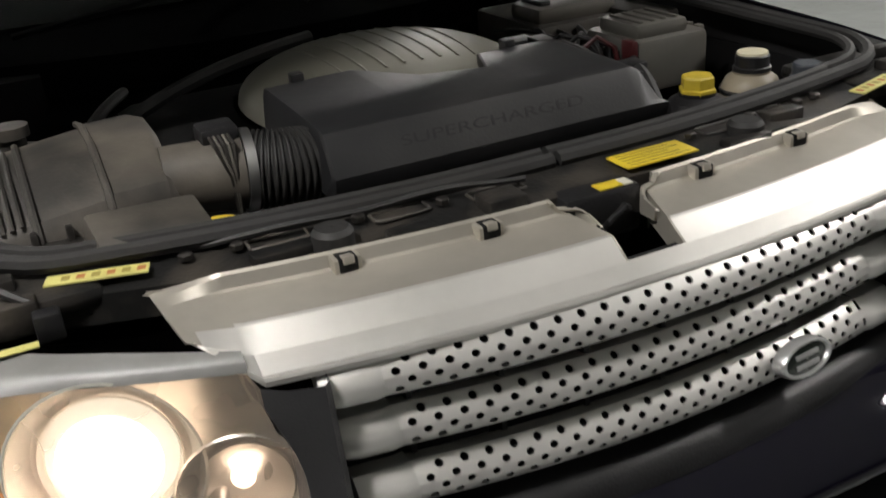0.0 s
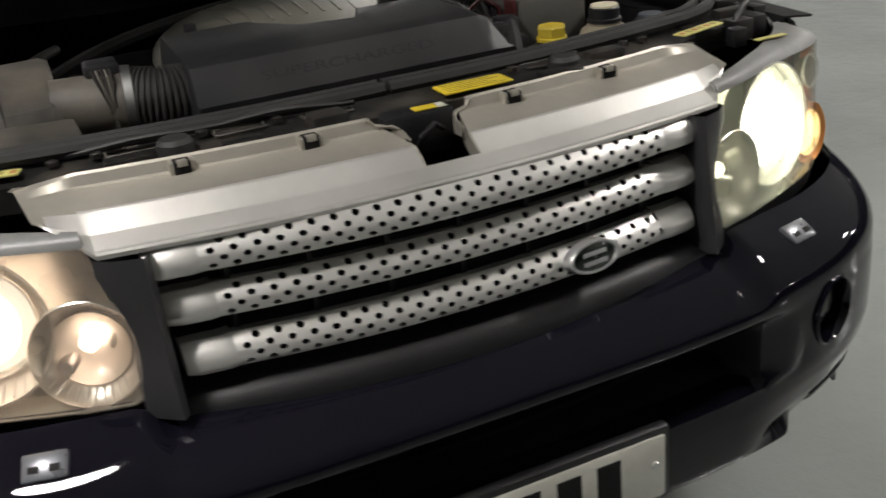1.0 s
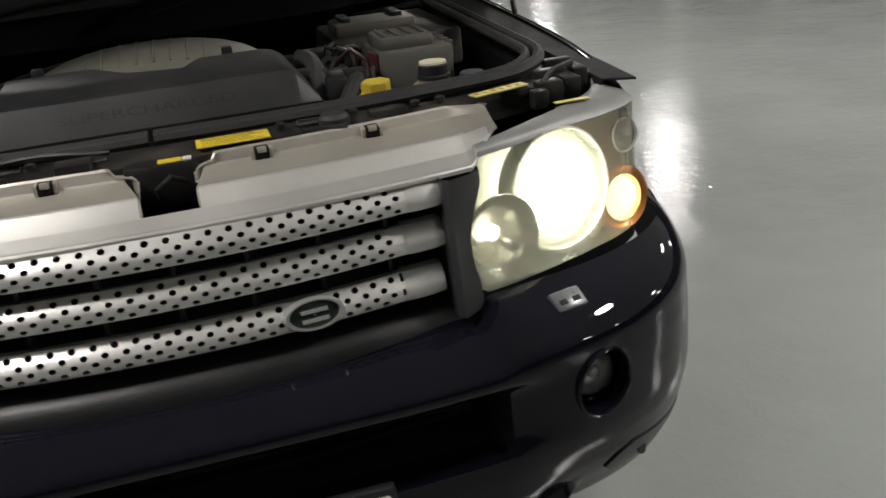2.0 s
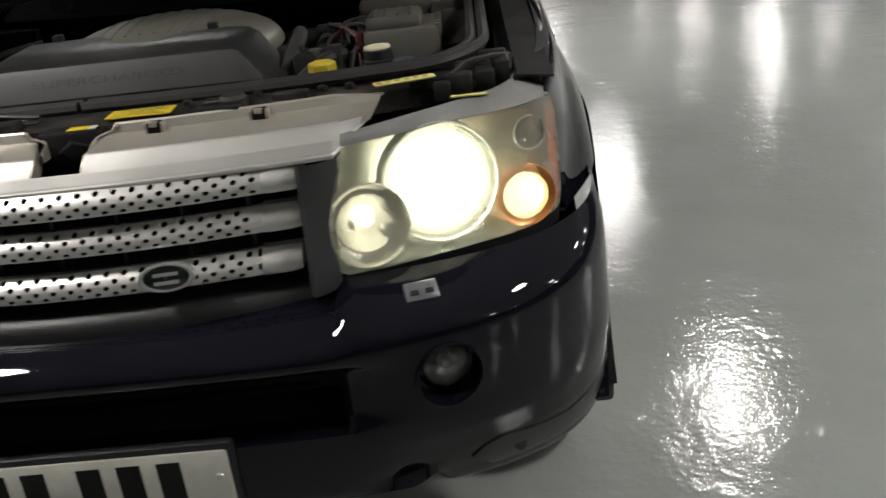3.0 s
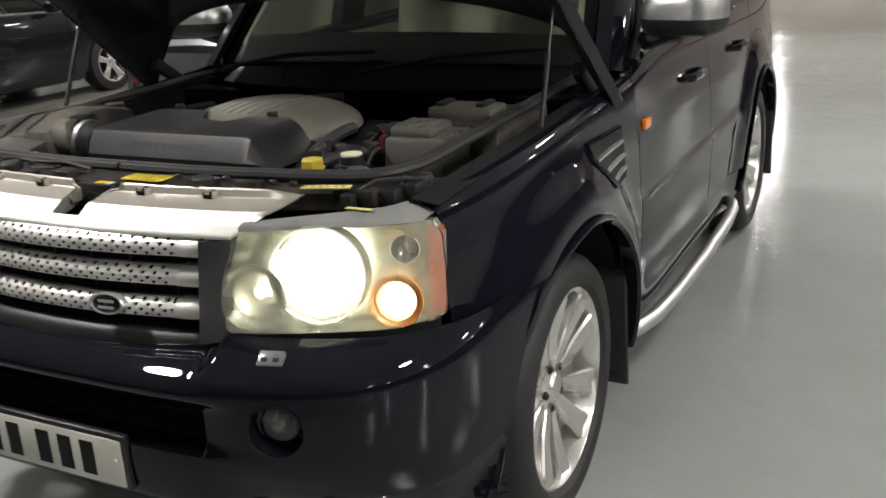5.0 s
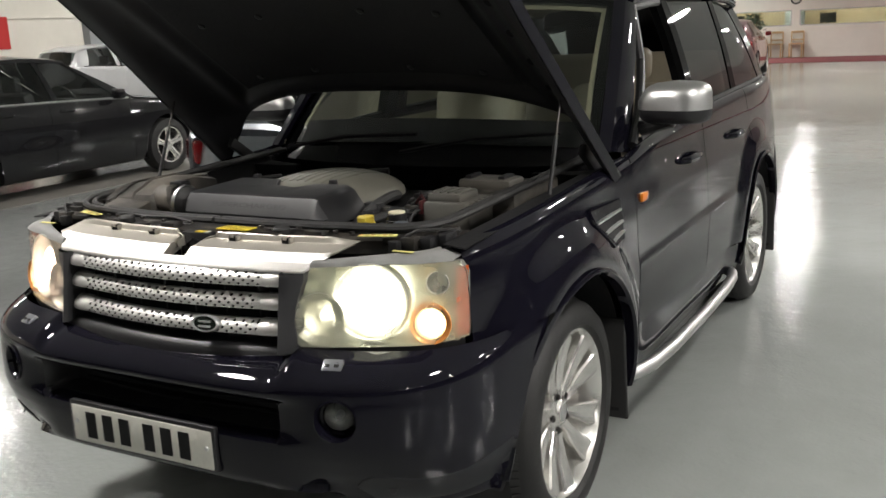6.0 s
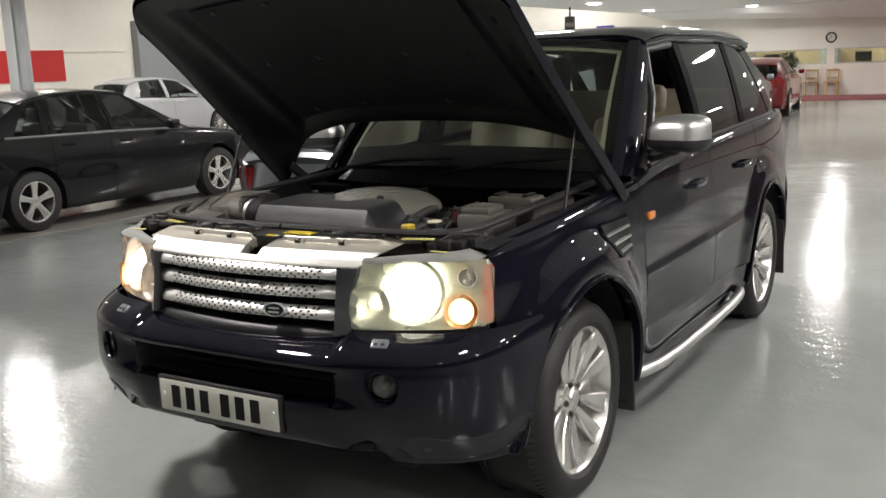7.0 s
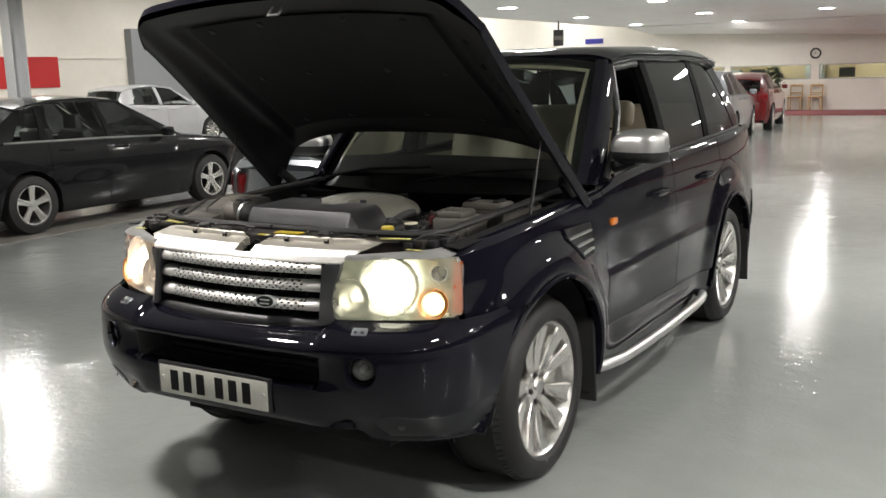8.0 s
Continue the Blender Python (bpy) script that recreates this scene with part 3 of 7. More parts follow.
def suv_greenhouse(car):
    belt = lambda y: soft(y, BELT)
    top = [(0.8, 1.42), (1.0, 1.57), (1.2, 1.635), (1.5, 1.658), (2.4, 1.655), (3.0, 1.632), (3.25, 1.60)]
    xt = [(0.8, 0.69), (1.2, 0.632), (2.4, 0.628), (3.25, 0.60)]

    def face(y, k, o=0.0):
        """A point of the leaning side between belt (k=0) and roof rail (k=1); y is the place at the belt."""
        zb = belt(y)
        xb = side_x(y, zb) - 0.03
        return Vector((xb + (lerp(y, xt) - xb) * k + 0.012 * math.sin(math.pi * k) + o, y, zb + (lerp(y, top) - zb) * k))

    # roof
    rows = []
    for y in steps(1.16, 3.22, 26):
        edge, crown = lerp(y, top) + 0.012, lerp(y, [(1.16, 1.668), (1.21, 1.690), (1.4, 1.706), (2.1, 1.714), (2.9, 1.700), (3.22, 1.662)])
        w = lerp(y, xt) + 0.004
        row = []
        for v in steps(-1, 1, 30):
            u = math.sin(v * math.pi / 2)
            row.append((w * u, y + (0.05 * u * u if y < 1.3 else 0), edge + (crown - edge) * (1 - abs(u) ** 12)))
        rows.append(row)
    bm = bmesh.new()
    sheet(bm, [r[::-1] for r in rows])
    part("roof", bm, NAVY, car, solid=0.02, offset=-1)
    # headlining
    bm = bmesh.new()
    sheet(bm, [[(x * 0.97, y, z - 0.035) for x, y, z in r] for r in rows])
    part("headlining", bm, mat("headlining cloth", (0.2, 0.19, 0.16), 0.9), car)
    # windscreen
    base = [(0.735 * u, 0.66 - 0.20 * (1 - u * u), 1.115 + 0.035 * (1 - u * u)) for u in steps(-1, 1, 20)]
    head = [(0.612 * u, 1.19 - 0.06 * (1 - u * u), 1.638 + 0.045 * (1 - abs(u) ** 2.5)) for u in steps(-1, 1, 20)]
    rows = [[tuple(Vector(b).lerp(Vector(h), k) + Vector((0, -0.02, 0.012)) * math.sin(math.pi * k)) for b, h in zip(base, head)] for k in steps(0, 1, 8)]
    bm = bmesh.new()
    sheet(bm, rows)
    outward(bm, (0, 1.8, 0.8))
    part("windscreen", bm, GLASS_SCREEN, car).visible_shadow = False
    # black band round the windscreen; its deep foot stands for dashboard and mirrored bonnet
    for lo, hi in ((0.0, 0.16), (0.955, 1.0)):
        bm = bmesh.new()
        sheet(bm, [[tuple(Vector(b).lerp(Vector(h), k) + Vector((0, 0.004, -0.004))) for b, h in zip(base, head)] for k in (lo, hi)])
        part("screen_band", bm, BAND_BLACK, car)
    # mirror on the screen
    bm = rbox((-0.13, 1.16, 1.52), (0.13, 1.195, 1.60), 0.015)
    part("rear_view_mirror", bm, TRIM_DK, car)
    bm = bmesh.new()
    sheet(bm, [[tuple(Vector(b).lerp(Vector(h), k) + Vector((0, 0.012, -0.012))) for b, h in list(zip(base, head))[1:-1]] for k in (0.925, 0.952)])
    part("header_trim", bm, CREAM, car, "cream edge of the headlining", solid=0.004)
    for s in (1, -1):
        # front pillar
        rows = []
        for k in steps(0, 1, 12):
            p = Vector((0.765, 0.62, 1.10)).lerp(Vector((0.630, 1.205, 1.645)), k) + Vector((0.012, -0.012, 0.02)) * math.sin(math.pi * k)
            a, b = Vector((-0.048, -0.03, 0.012)), Vector((0.016, 0.055 + 0.09 * (1 - k), -0.012))
            rows.append([tuple(p + a + Vector((0, 0.02, -0.015))), tuple(p + a), tuple(p + Vector((-0.005, -0.012, 0.012))), tuple(p + Vector((0.012, 0.02, 0.006))), tuple(p + b), tuple(p + b + Vector((-0.025, 0, -0.005)))])
        bm = bmesh.new()
        sheet(bm, rows if s > 0 else [r[::-1] for r in flip(rows)])
        part("front_pillar", bm, NAVY, car, solid=0.006)
        # pale trim inside the pillar
        def screen(u, k, o):
            b = Vector((0.735 * u, 0.66 - 0.20 * (1 - u * u), 1.115 + 0.035 * (1 - u * u)))
            h = Vector((0.612 * u, 1.19 - 0.06 * (1 - u * u), 1.638 + 0.045 * (1 - abs(u) ** 2.5)))
            return tuple(b.lerp(h, k) + Vector((0, -0.02, 0.012)) * math.sin(math.pi * k) + Vector((0, 0.7 * o, -0.7 * o)))
        bm = bmesh.new()
        sheet(bm, [[screen(s * u, k, 0.014) for k in steps(0.1, 0.93, 10)] for u in (0.875, 0.905)])
        part("pillar_trim", bm, CREAM, car, "cream trim inside the windscreen pillar", solid=0.004)
        bm = bmesh.new()
        sheet(bm, [[screen(s * u, k, 0.006) for k in steps(0.0, 1.0, 10)] for u in (0.905, 1.0)])
        part("screen_band", bm, BAND_BLACK, car)
        # side glass and pillars
        def patch(y0, y1, lean0, lean1, k0, k1, o, n=6):
            """A part of the leaning side; lean shifts the top edge along y."""
            out = []
            for k in steps(k0, k1, n):
                row = []
                for i in range(n + 1):
                    f = i / n
                    y = y0 + (y1 - y0) * f
                    p = face(y, k, o)
                    p.y += (lean0 + (lean1 - lean0) * f) * k
                    row.append((s * p.x, p.y, p.z))
                out.append(row)
            return out if s > 0 else [r[::-1] for r in out]
        win = [("front", 0.74, 1.60, 0.46, 0.0, GLASS), ("rear", 1.72, 2.42, 0.0, 0.06, GLASS_TINT), ("quarter", 2.52, 3.20, 0.06, -0.18, GLASS_TINT)]
        for nm, y0, y1, l0, l1, m in win:
            if nm == "front" and s > 0:
                continue
            if nm == "front":
                m = GLASS_TINT
            bm = bmesh.new()
            sheet(bm, patch(y0, y1, l0, l1, 0.02, 0.955, -0.004))
            outward(bm, (0, (y0 + y1) / 2, 1.0))
            part("side_window", bm, m, car, "dark tinted side window").visible_shadow = False
        for y0, y1, l0, l1, m in ((1.53, 1.625, 0.0, 0.0, BAND_BLACK), (1.63, 1.72, 0.0, 0.0, PILLAR_BLACK), (2.42, 2.52, 0.06, 0.06, PILLAR_BLACK), (3.20, 3.46, -0.18, -0.26, NAVY)):
            bm = bmesh.new()
            sheet(bm, patch(y0, y1, l0, l1, 0.0, 1.0, 0.0, 6))
            part("window_pillar", bm, m, car, solid=0.03)
        # roof rail and belt strip
        bm = bmesh.new()
        tube(bm, [(s * (lerp(y, xt) + 0.004), y, lerp(y, top) + 0.004) for y in steps(1.21, 3.18, 20)], 0.017, 8)
        part("roof_rail", bm, NAVY, car)
        bm = bmesh.new()
        tube(bm, [(s * (side_x(y, belt(y)) - 0.028), y, belt(y) + 0.006) for y in steps(0.84, 3.3, 20)], 0.010, 6)
        part("belt_strip", bm, BLACK, car)
        # door top frame over the open front window
        bm = bmesh.new()
        fr = [face(0.74, k) + Vector((0, 0.44 * k, 0)) for k in steps(0.02, 0.95, 8)] + [face(y, 0.95) for y in steps(1.22, 1.56, 4)]
        tube(bm, [(s * p.x, p.y, p.z) for p in fr], 0.018, 8)
        part("window_frame", bm, BLACK, car)
        # door mirror
        bm = bmesh.new()
        M = pose(s * 0.936, 0.80, 1.262, 0, 0, -s * 12)
        rows = []
        for yy, sc in ((-0.085, 0.35), (-0.08, 0.62), (-0.06, 0.86), (-0.03, 0.97), (0.0, 1.0), (0.035, 0.98)):
            rows.append([tuple(M @ Vector((0.132 * sc * math.copysign(abs(math.cos(t)) ** 0.42, math.cos(t)), yy, (0.084 * lerp(s * math.cos(t), [(-1.0, 0.35), (-0.5, 0.8), (0.0, 1.0), (1.0, 0.96)]) if math.sin(t) > 0 else 0.072) * sc * math.copysign(abs(math.sin(t)) ** 0.42, math.sin(t))))) for t in (2 * math.pi * j / 28 for j in range(28))])
        sheet(bm, rows, True)
        bm.faces.new(bm.verts[:28])
        bmesh.ops.bisect_plane(bm, geom=bm.verts[:] + bm.edges[:] + bm.faces[:], plane_co=(0, 0, 1.245), plane_no=(0, 0, 1))
        for f in bm.faces:
            f.material_index = 1 if f.calc_center_median().z < 1.245 else 0
        bmesh.ops.recalc_face_normals(bm, faces=bm.faces[:])
        mir = part("door_mirror", bm, [SATIN, BLACK], car, "brushed silver door mirror with a black base", solid=0.004)
        bm = bmesh.new()
        disc(bm, M @ pose(0, 0.03, 0, 90) @ Matrix.Diagonal((1.7, 1, 1, 1)), 0.068, 28)
        part("mirror_glass", bm, CHROME, mir)
        bm = bmesh.new()
        tube(bm, [(s * 0.80, 0.84, 1.17), (s * 0.86, 0.83, 1.185), (s * 0.92, 0.815, 1.21)], [0.03, 0.028, 0.035], 10)
        part("mirror_arm", bm, BLACK, mir)
    # rear glass
    bm = bmesh.new()
    sheet(bm, [[(0.60 * u, 3.20 - 0.04 * u * u, 1.645 - 0.03 * u * u) for u in steps(-1, 1, 8)], [(0.70 * u, 3.60 - 0.06 * u * u, 1.21) for u in steps(-1, 1, 8)]])
    outward(bm, (0, 2, 1))
    part("rear_window", bm, GLASS_TINT, car).visible_shadow = False
    # roof antenna fin
    bm = rbox((-0.03, 2.8, 1.715), (0.03, 2.95, 1.75), 0.012)
    part("antenna", bm, BLACK, car)


suv_greenhouse(suv)


def suv_interior(car):
    bm = bmesh.new()
    sheet(bm, [[(x, y, z) for x in steps(-0.72, 0.72, 6)] for y, z in ((0.62, 0.9), (0.66, 1.10), (0.80, 1.125), (1.0, 1.11), (1.12, 1.06), (1.15, 0.9), (1.12, 0.6))])
    part("dashboard", bm, TRIM_DK, car, solid=0.02)
    bm = bmesh.new()
    box(bm, (-0.72, 0.62, 0.36), (0.72, 3.5, 0.42))
    part("cabin_floor", bm, TRIM_DK, car, smooth=False)
    for s in (1, -1):
        bm = bmesh.new()
        sheet(bm, [[(s * (side_x(y, z) - 0.06), y, z) for z in steps(0.45, 1.12, 5)] for y in steps(0.7, 2.24, 10)])
        part("door_card", bm, CREAM, car)
        seat = part("front_seat", rbox((s * 0.38 - 0.25, 1.30, 0.62), (s * 0.38 + 0.25, 1.82, 0.80), 0.06, 3), CREAM, car, "cream leather front seat")
        part("backrest", rbox((s * 0.38 - 0.25, 1.76, 0.74), (s * 0.38 + 0.25, 1.90, 1.27), 0.06, 3, pose(0, 0, 0, -12)), CREAM, seat)
        part("headrest", rbox((s * 0.38 - 0.13, 1.87, 1.28), (s * 0.38 + 0.13, 1.97, 1.43), 0.04, 3, pose(0, 0, 0, -8)), CREAM, seat)
        part("rear_seat", rbox((s * 0.35 - 0.3, 2.70, 0.70), (s * 0.35 + 0.3, 2.86, 1.38), 0.06, 3, pose(0, 0, 0, -14)), CREAM, car)
    bm = bmesh.new()
    m = pose(-0.38, 1.24, 0.95, 64)
    tube(bm, [m @ Vector((0.185 * math.cos(a), 0.185 * math.sin(a), 0)) for a in steps(0, 2 * math.pi, 32)], 0.015, 8, False)
    for a in (0.2, 2.94, 4.71):
        tube(bm, [m @ Vector((0, 0, -0.02)), m @ Vector((0.18 * math.cos(a), 0.18 * math.sin(a), 0))], 0.014, 6)
    part("steering_wheel", bm, TRIM_DK, car)
    part("console", rbox((-0.12, 1.0, 0.42), (0.12, 1.9, 0.82), 0.03), TRIM_DK, car)


suv_interior(suv)


def suv_wheel():
    """One road wheel, its face towards +x, at the origin."""
    th = thing("road_wheel", "", "")
    turn = pose(0, 0, 0, 0, 90, 0)
    bm = bmesh.new()
    prof = [(0.250, -0.245), (0.262, -0.262), (0.30, -0.268), (0.335, -0.256), (0.355, -0.236), (0.3635, -0.20), (0.364, -0.16), (0.364, -0.07), (0.3635, -0.022), (0.357, 0.016), (0.338, 0.038), (0.308, 0.046), (0.284, 0.040), (0.272, 0.026), (0.262, 0.012)]
    spin(bm, prof, 64, turn)
    tyre = part("tyre", bm, TYRE, th, "black low-profile tyre")
    # tread blocks along both shoulders
    bm = bmesh.new()
    for k in range(84):
        a = 2 * math.pi * k / 84
        for lo, hi in ((-0.245, -0.205), (-0.03, 0.014)):
            m = pose(0, 0, 0, math.degrees(a)) @ Matrix.Translation(((lo + hi) / 2, 0, 0.361))
            bmesh.ops.create_cube(bm, size=1, matrix=m @ pose(0, 0, 0, 0, 28 if hi > 0 else -24, 0) @ Matrix.Diagonal((hi - lo, 0.021, 0.0055, 1)))
    tagged(part("tread", bm, TYRE, tyre, smooth=False), kind="stuff")
    rim = bmesh.new()
    spin(rim, [(0.271, 0.020), (0.271, 0.027), (0.264, 0.029), (0.256, 0.020), (0.247, -0.005), (0.238, -0.045), (0.20, -0.052), (0.14, -0.062), (0.125, -0.075), (0.125, -0.12)], 64, turn)
    part("rim", rim, ALLOY, th, "silver alloy rim")
    for k in range(10):
        a0 = 36 * k + (-1.2 if k % 2 else 1.2)
        bm = bmesh.new()
        rows = []
        for r, w, x, d in ((0.050, 0.013, -0.022, 0.035), (0.10, 0.0195, -0.014, 0.032), (0.16, 0.029, -0.004, 0.028), (0.21, 0.037, 0.009, 0.024), (0.240, 0.042, 0.017, 0.022), (0.256, 0.040, 0.018, 0.022)):
            sk = (r - 0.050) * 0.04 * (1 if k % 2 else -1)
            rows.append([(x - d, -w * 0.8 + sk, r), (x - 0.004, -w + sk, r), (x + 0.002, -w * 0.82 + sk, r), (x - 0.005, 0.1 * w + sk, r), (x + 0.002, w * 0.82 + sk, r), (x - 0.004, w + sk, r), (x - d, w * 0.8 + sk, r)])
        m = pose(0, 0, 0, a0)
        sheet(bm, [[tuple(m @ Vector(p)) for p in r] for r in rows])
        bmesh.ops.recalc_face_normals(bm, faces=bm.faces[:])
        part("spoke", bm, ALLOY, th)
    hub = bmesh.new()
    spin(hub, [(0.078, -0.055), (0.078, -0.024), (0.070, -0.018), (0.045, -0.016), (0.038, -0.012), (0.034, -0.004), (0.030, -0.002)], 40, turn)
    hub_ob = part("hub", hub, ALLOY, th)
    bm = bmesh.new()
    spin(bm, [(0.031, -0.003), (0.015, -0.001), (0.001, 0.0)], 24, turn)
    part("hub_cap", bm, SATIN, hub_ob)
    for k in range(5):
        m = pose(0, 0, 0, 72 * k + 20) @ Matrix.Translation((0, 0, 0.060))
        bm = bmesh.new()
        spin(bm, [(0.0115, -0.014), (0.012, -0.0125), (0.001, -0.0125)], 14, m @ turn)
        part("nut_recess", bm, BLACK_MATT, hub_ob)
        bm = bmesh.new()
        spin(bm, [(0.008, -0.0125), (0.008, -0.007), (0.001, -0.006)], 6, m @ turn)
        part("wheel_nut", bm, STEEL_DK, hub_ob)
    bm = bmesh.new()
    spin(bm, [(0.165, -0.12), (0.165, -0.10), (0.06, -0.095)], 40, turn)
    part("brake_disc", bm, STEEL_DK, th)
    bm = bmesh.new()
    disc(bm, Matrix.Translation((-0.21, 0, 0)) @ turn, 0.25, 40)
    part("wheel_back", bm, BLACK_MATT, th)
    return th


def put_under(car, th, name, m, label=""):
    """Hands the parts of a built thing over to a car, as one part with sub-parts: tyre, rim, spokes."""
    holder = new(name)
    holder.parent = car
    holder.matrix_basis = m
    tagged(holder, label)
    for ch in list(th.children):
        for sub in (ch, *ch.children_recursive):
            c = new(sub.name.split(".")[0], sub.data)
            c.parent = holder
            for md in sub.modifiers:
                k = c.modifiers.new(md.name, md.type)
                if md.type == "SOLIDIFY":
                    k.thickness, k.offset = md.thickness, md.offset
            for key in ("label", "kind"):
                if key in sub:
                    c[key] = sub[key]
    return holder


proto = suv_wheel()
for s in (1, -1):
    for c in (0, WB):
        put_under(suv, proto, "wheel", pose(s * 0.813, c, ZA, 0, 0, 0 if s > 0 else 180) @ pose(0, 0, 0, 17 if c else 0), "silver multi-spoke alloy wheel")
for o in list(proto.children_recursive) + [proto]:
    bpy.data.objects.remove(o)


def suv_steps(car):
    path = [(0.50, 0.79, 0.30), (0.53, 0.813, 0.298), (0.60, 0.854, 0.296), (0.72, 0.882, 0.295), (0.95, 0.898, 0.295), (1.4, 0.904, 0.295), (1.85, 0.898, 0.295), (2.05, 0.882, 0.293), (2.17, 0.854, 0.288), (2.24, 0.813, 0.28), (2.28, 0.79, 0.275)]
    xs = [(y, x) for y, x, z in path]
    zs = [(y, z) for y, x, z in path]
    for s in (1, -1):
        bm = bmesh.new()
        tube(bm, [(s * lerp(y, xs), y, lerp(y, zs)) for y in steps(0.50, 0.72, 10) + steps(0.76, 2.0, 24) + steps(2.03, 2.28, 10)], 0.026, 16)
        part("side_step", bm, SATIN, car, "polished steel side step tube")


suv_steps(suv)

# ---------- front end of the off-road car ----------
NB, WBP, YB0, YBA = 3.7, 0.890, -0.25, 0.705


ARCH_CUT = [(0.32, -0.63), (0.38, -0.59), (0.457, -0.535), (0.54, -0.49), (0.621, -0.44), (0.693, -0.375), (0.76, -0.285), (0.80, -0.22)]


def bump_at(x, inset, z):
    """The bumper's surface at x."""
    k = min(1.0, abs(x) / (WBP - 0.12 * inset))
    y = YB0 - (YBA - inset) * (1 - k ** NB) ** (1 / NB)
    return x, min(y, lerp(z, ARCH_CUT)) if abs(x) > 0.7 else y, z


def bump_pt(a, inset, z):
    """A point of the bumper's curved plan: a from -90 to 90 degrees."""
    t = radians(a)
    cx = math.copysign(abs(math.sin(t)) ** (2 / NB), math.sin(t))
    cy = max(0.0, math.cos(t)) ** (2 / NB)
    x, y = (WBP - 0.12 * inset) * cx, YB0 - (YBA - inset) * cy
    if abs(x) > 0.7:
        y = min(y, lerp(z, ARCH_CUT))
    return x, y, z


# height, setback at the middle, setback at the sides
BROWS = [(0.803, 0.105, 0.125), (0.795, 0.082, 0.105), (0.785, 0.060, 0.078), (0.772, 0.040, 0.050), (0.757, 0.024, 0.028), (0.742, 0.011, 0.014), (0.728, 0.003, 0.008), (0.716, -0.001, 0.006), (0.706, 0.000, 0.006), (0.698, 0.005, 0.005), (0.691, 0.013, 0.004), (0.684, 0.020, 0.003), (0.66, 0.022, 0.002), (0.63, 0.022, 0.001), (0.605, 0.02, 0.001), (0.592, 0.012, 0.001), (0.58, 0.006, 0.001), (0.55, 0.004, 0.008), (0.50, 0.006, 0.030), (0.465, 0.010, 0.052), (0.448, 0.024, 0.064), (0.432, 0.075, 0.076), (0.415, 0.13, 0.088), (0.400, 0.17, 0.098), (0.391, 0.20, 0.106), (0.385, 0.22, 0.118), (0.381, 0.24, 0.14), (0.379, 0.3, 0.2)]


SKID = mat("dull navy valance", (0.006, 0.0065, 0.009), 0.4, 0.0, 0.15, 5, coat=0.25, spec=0.3)


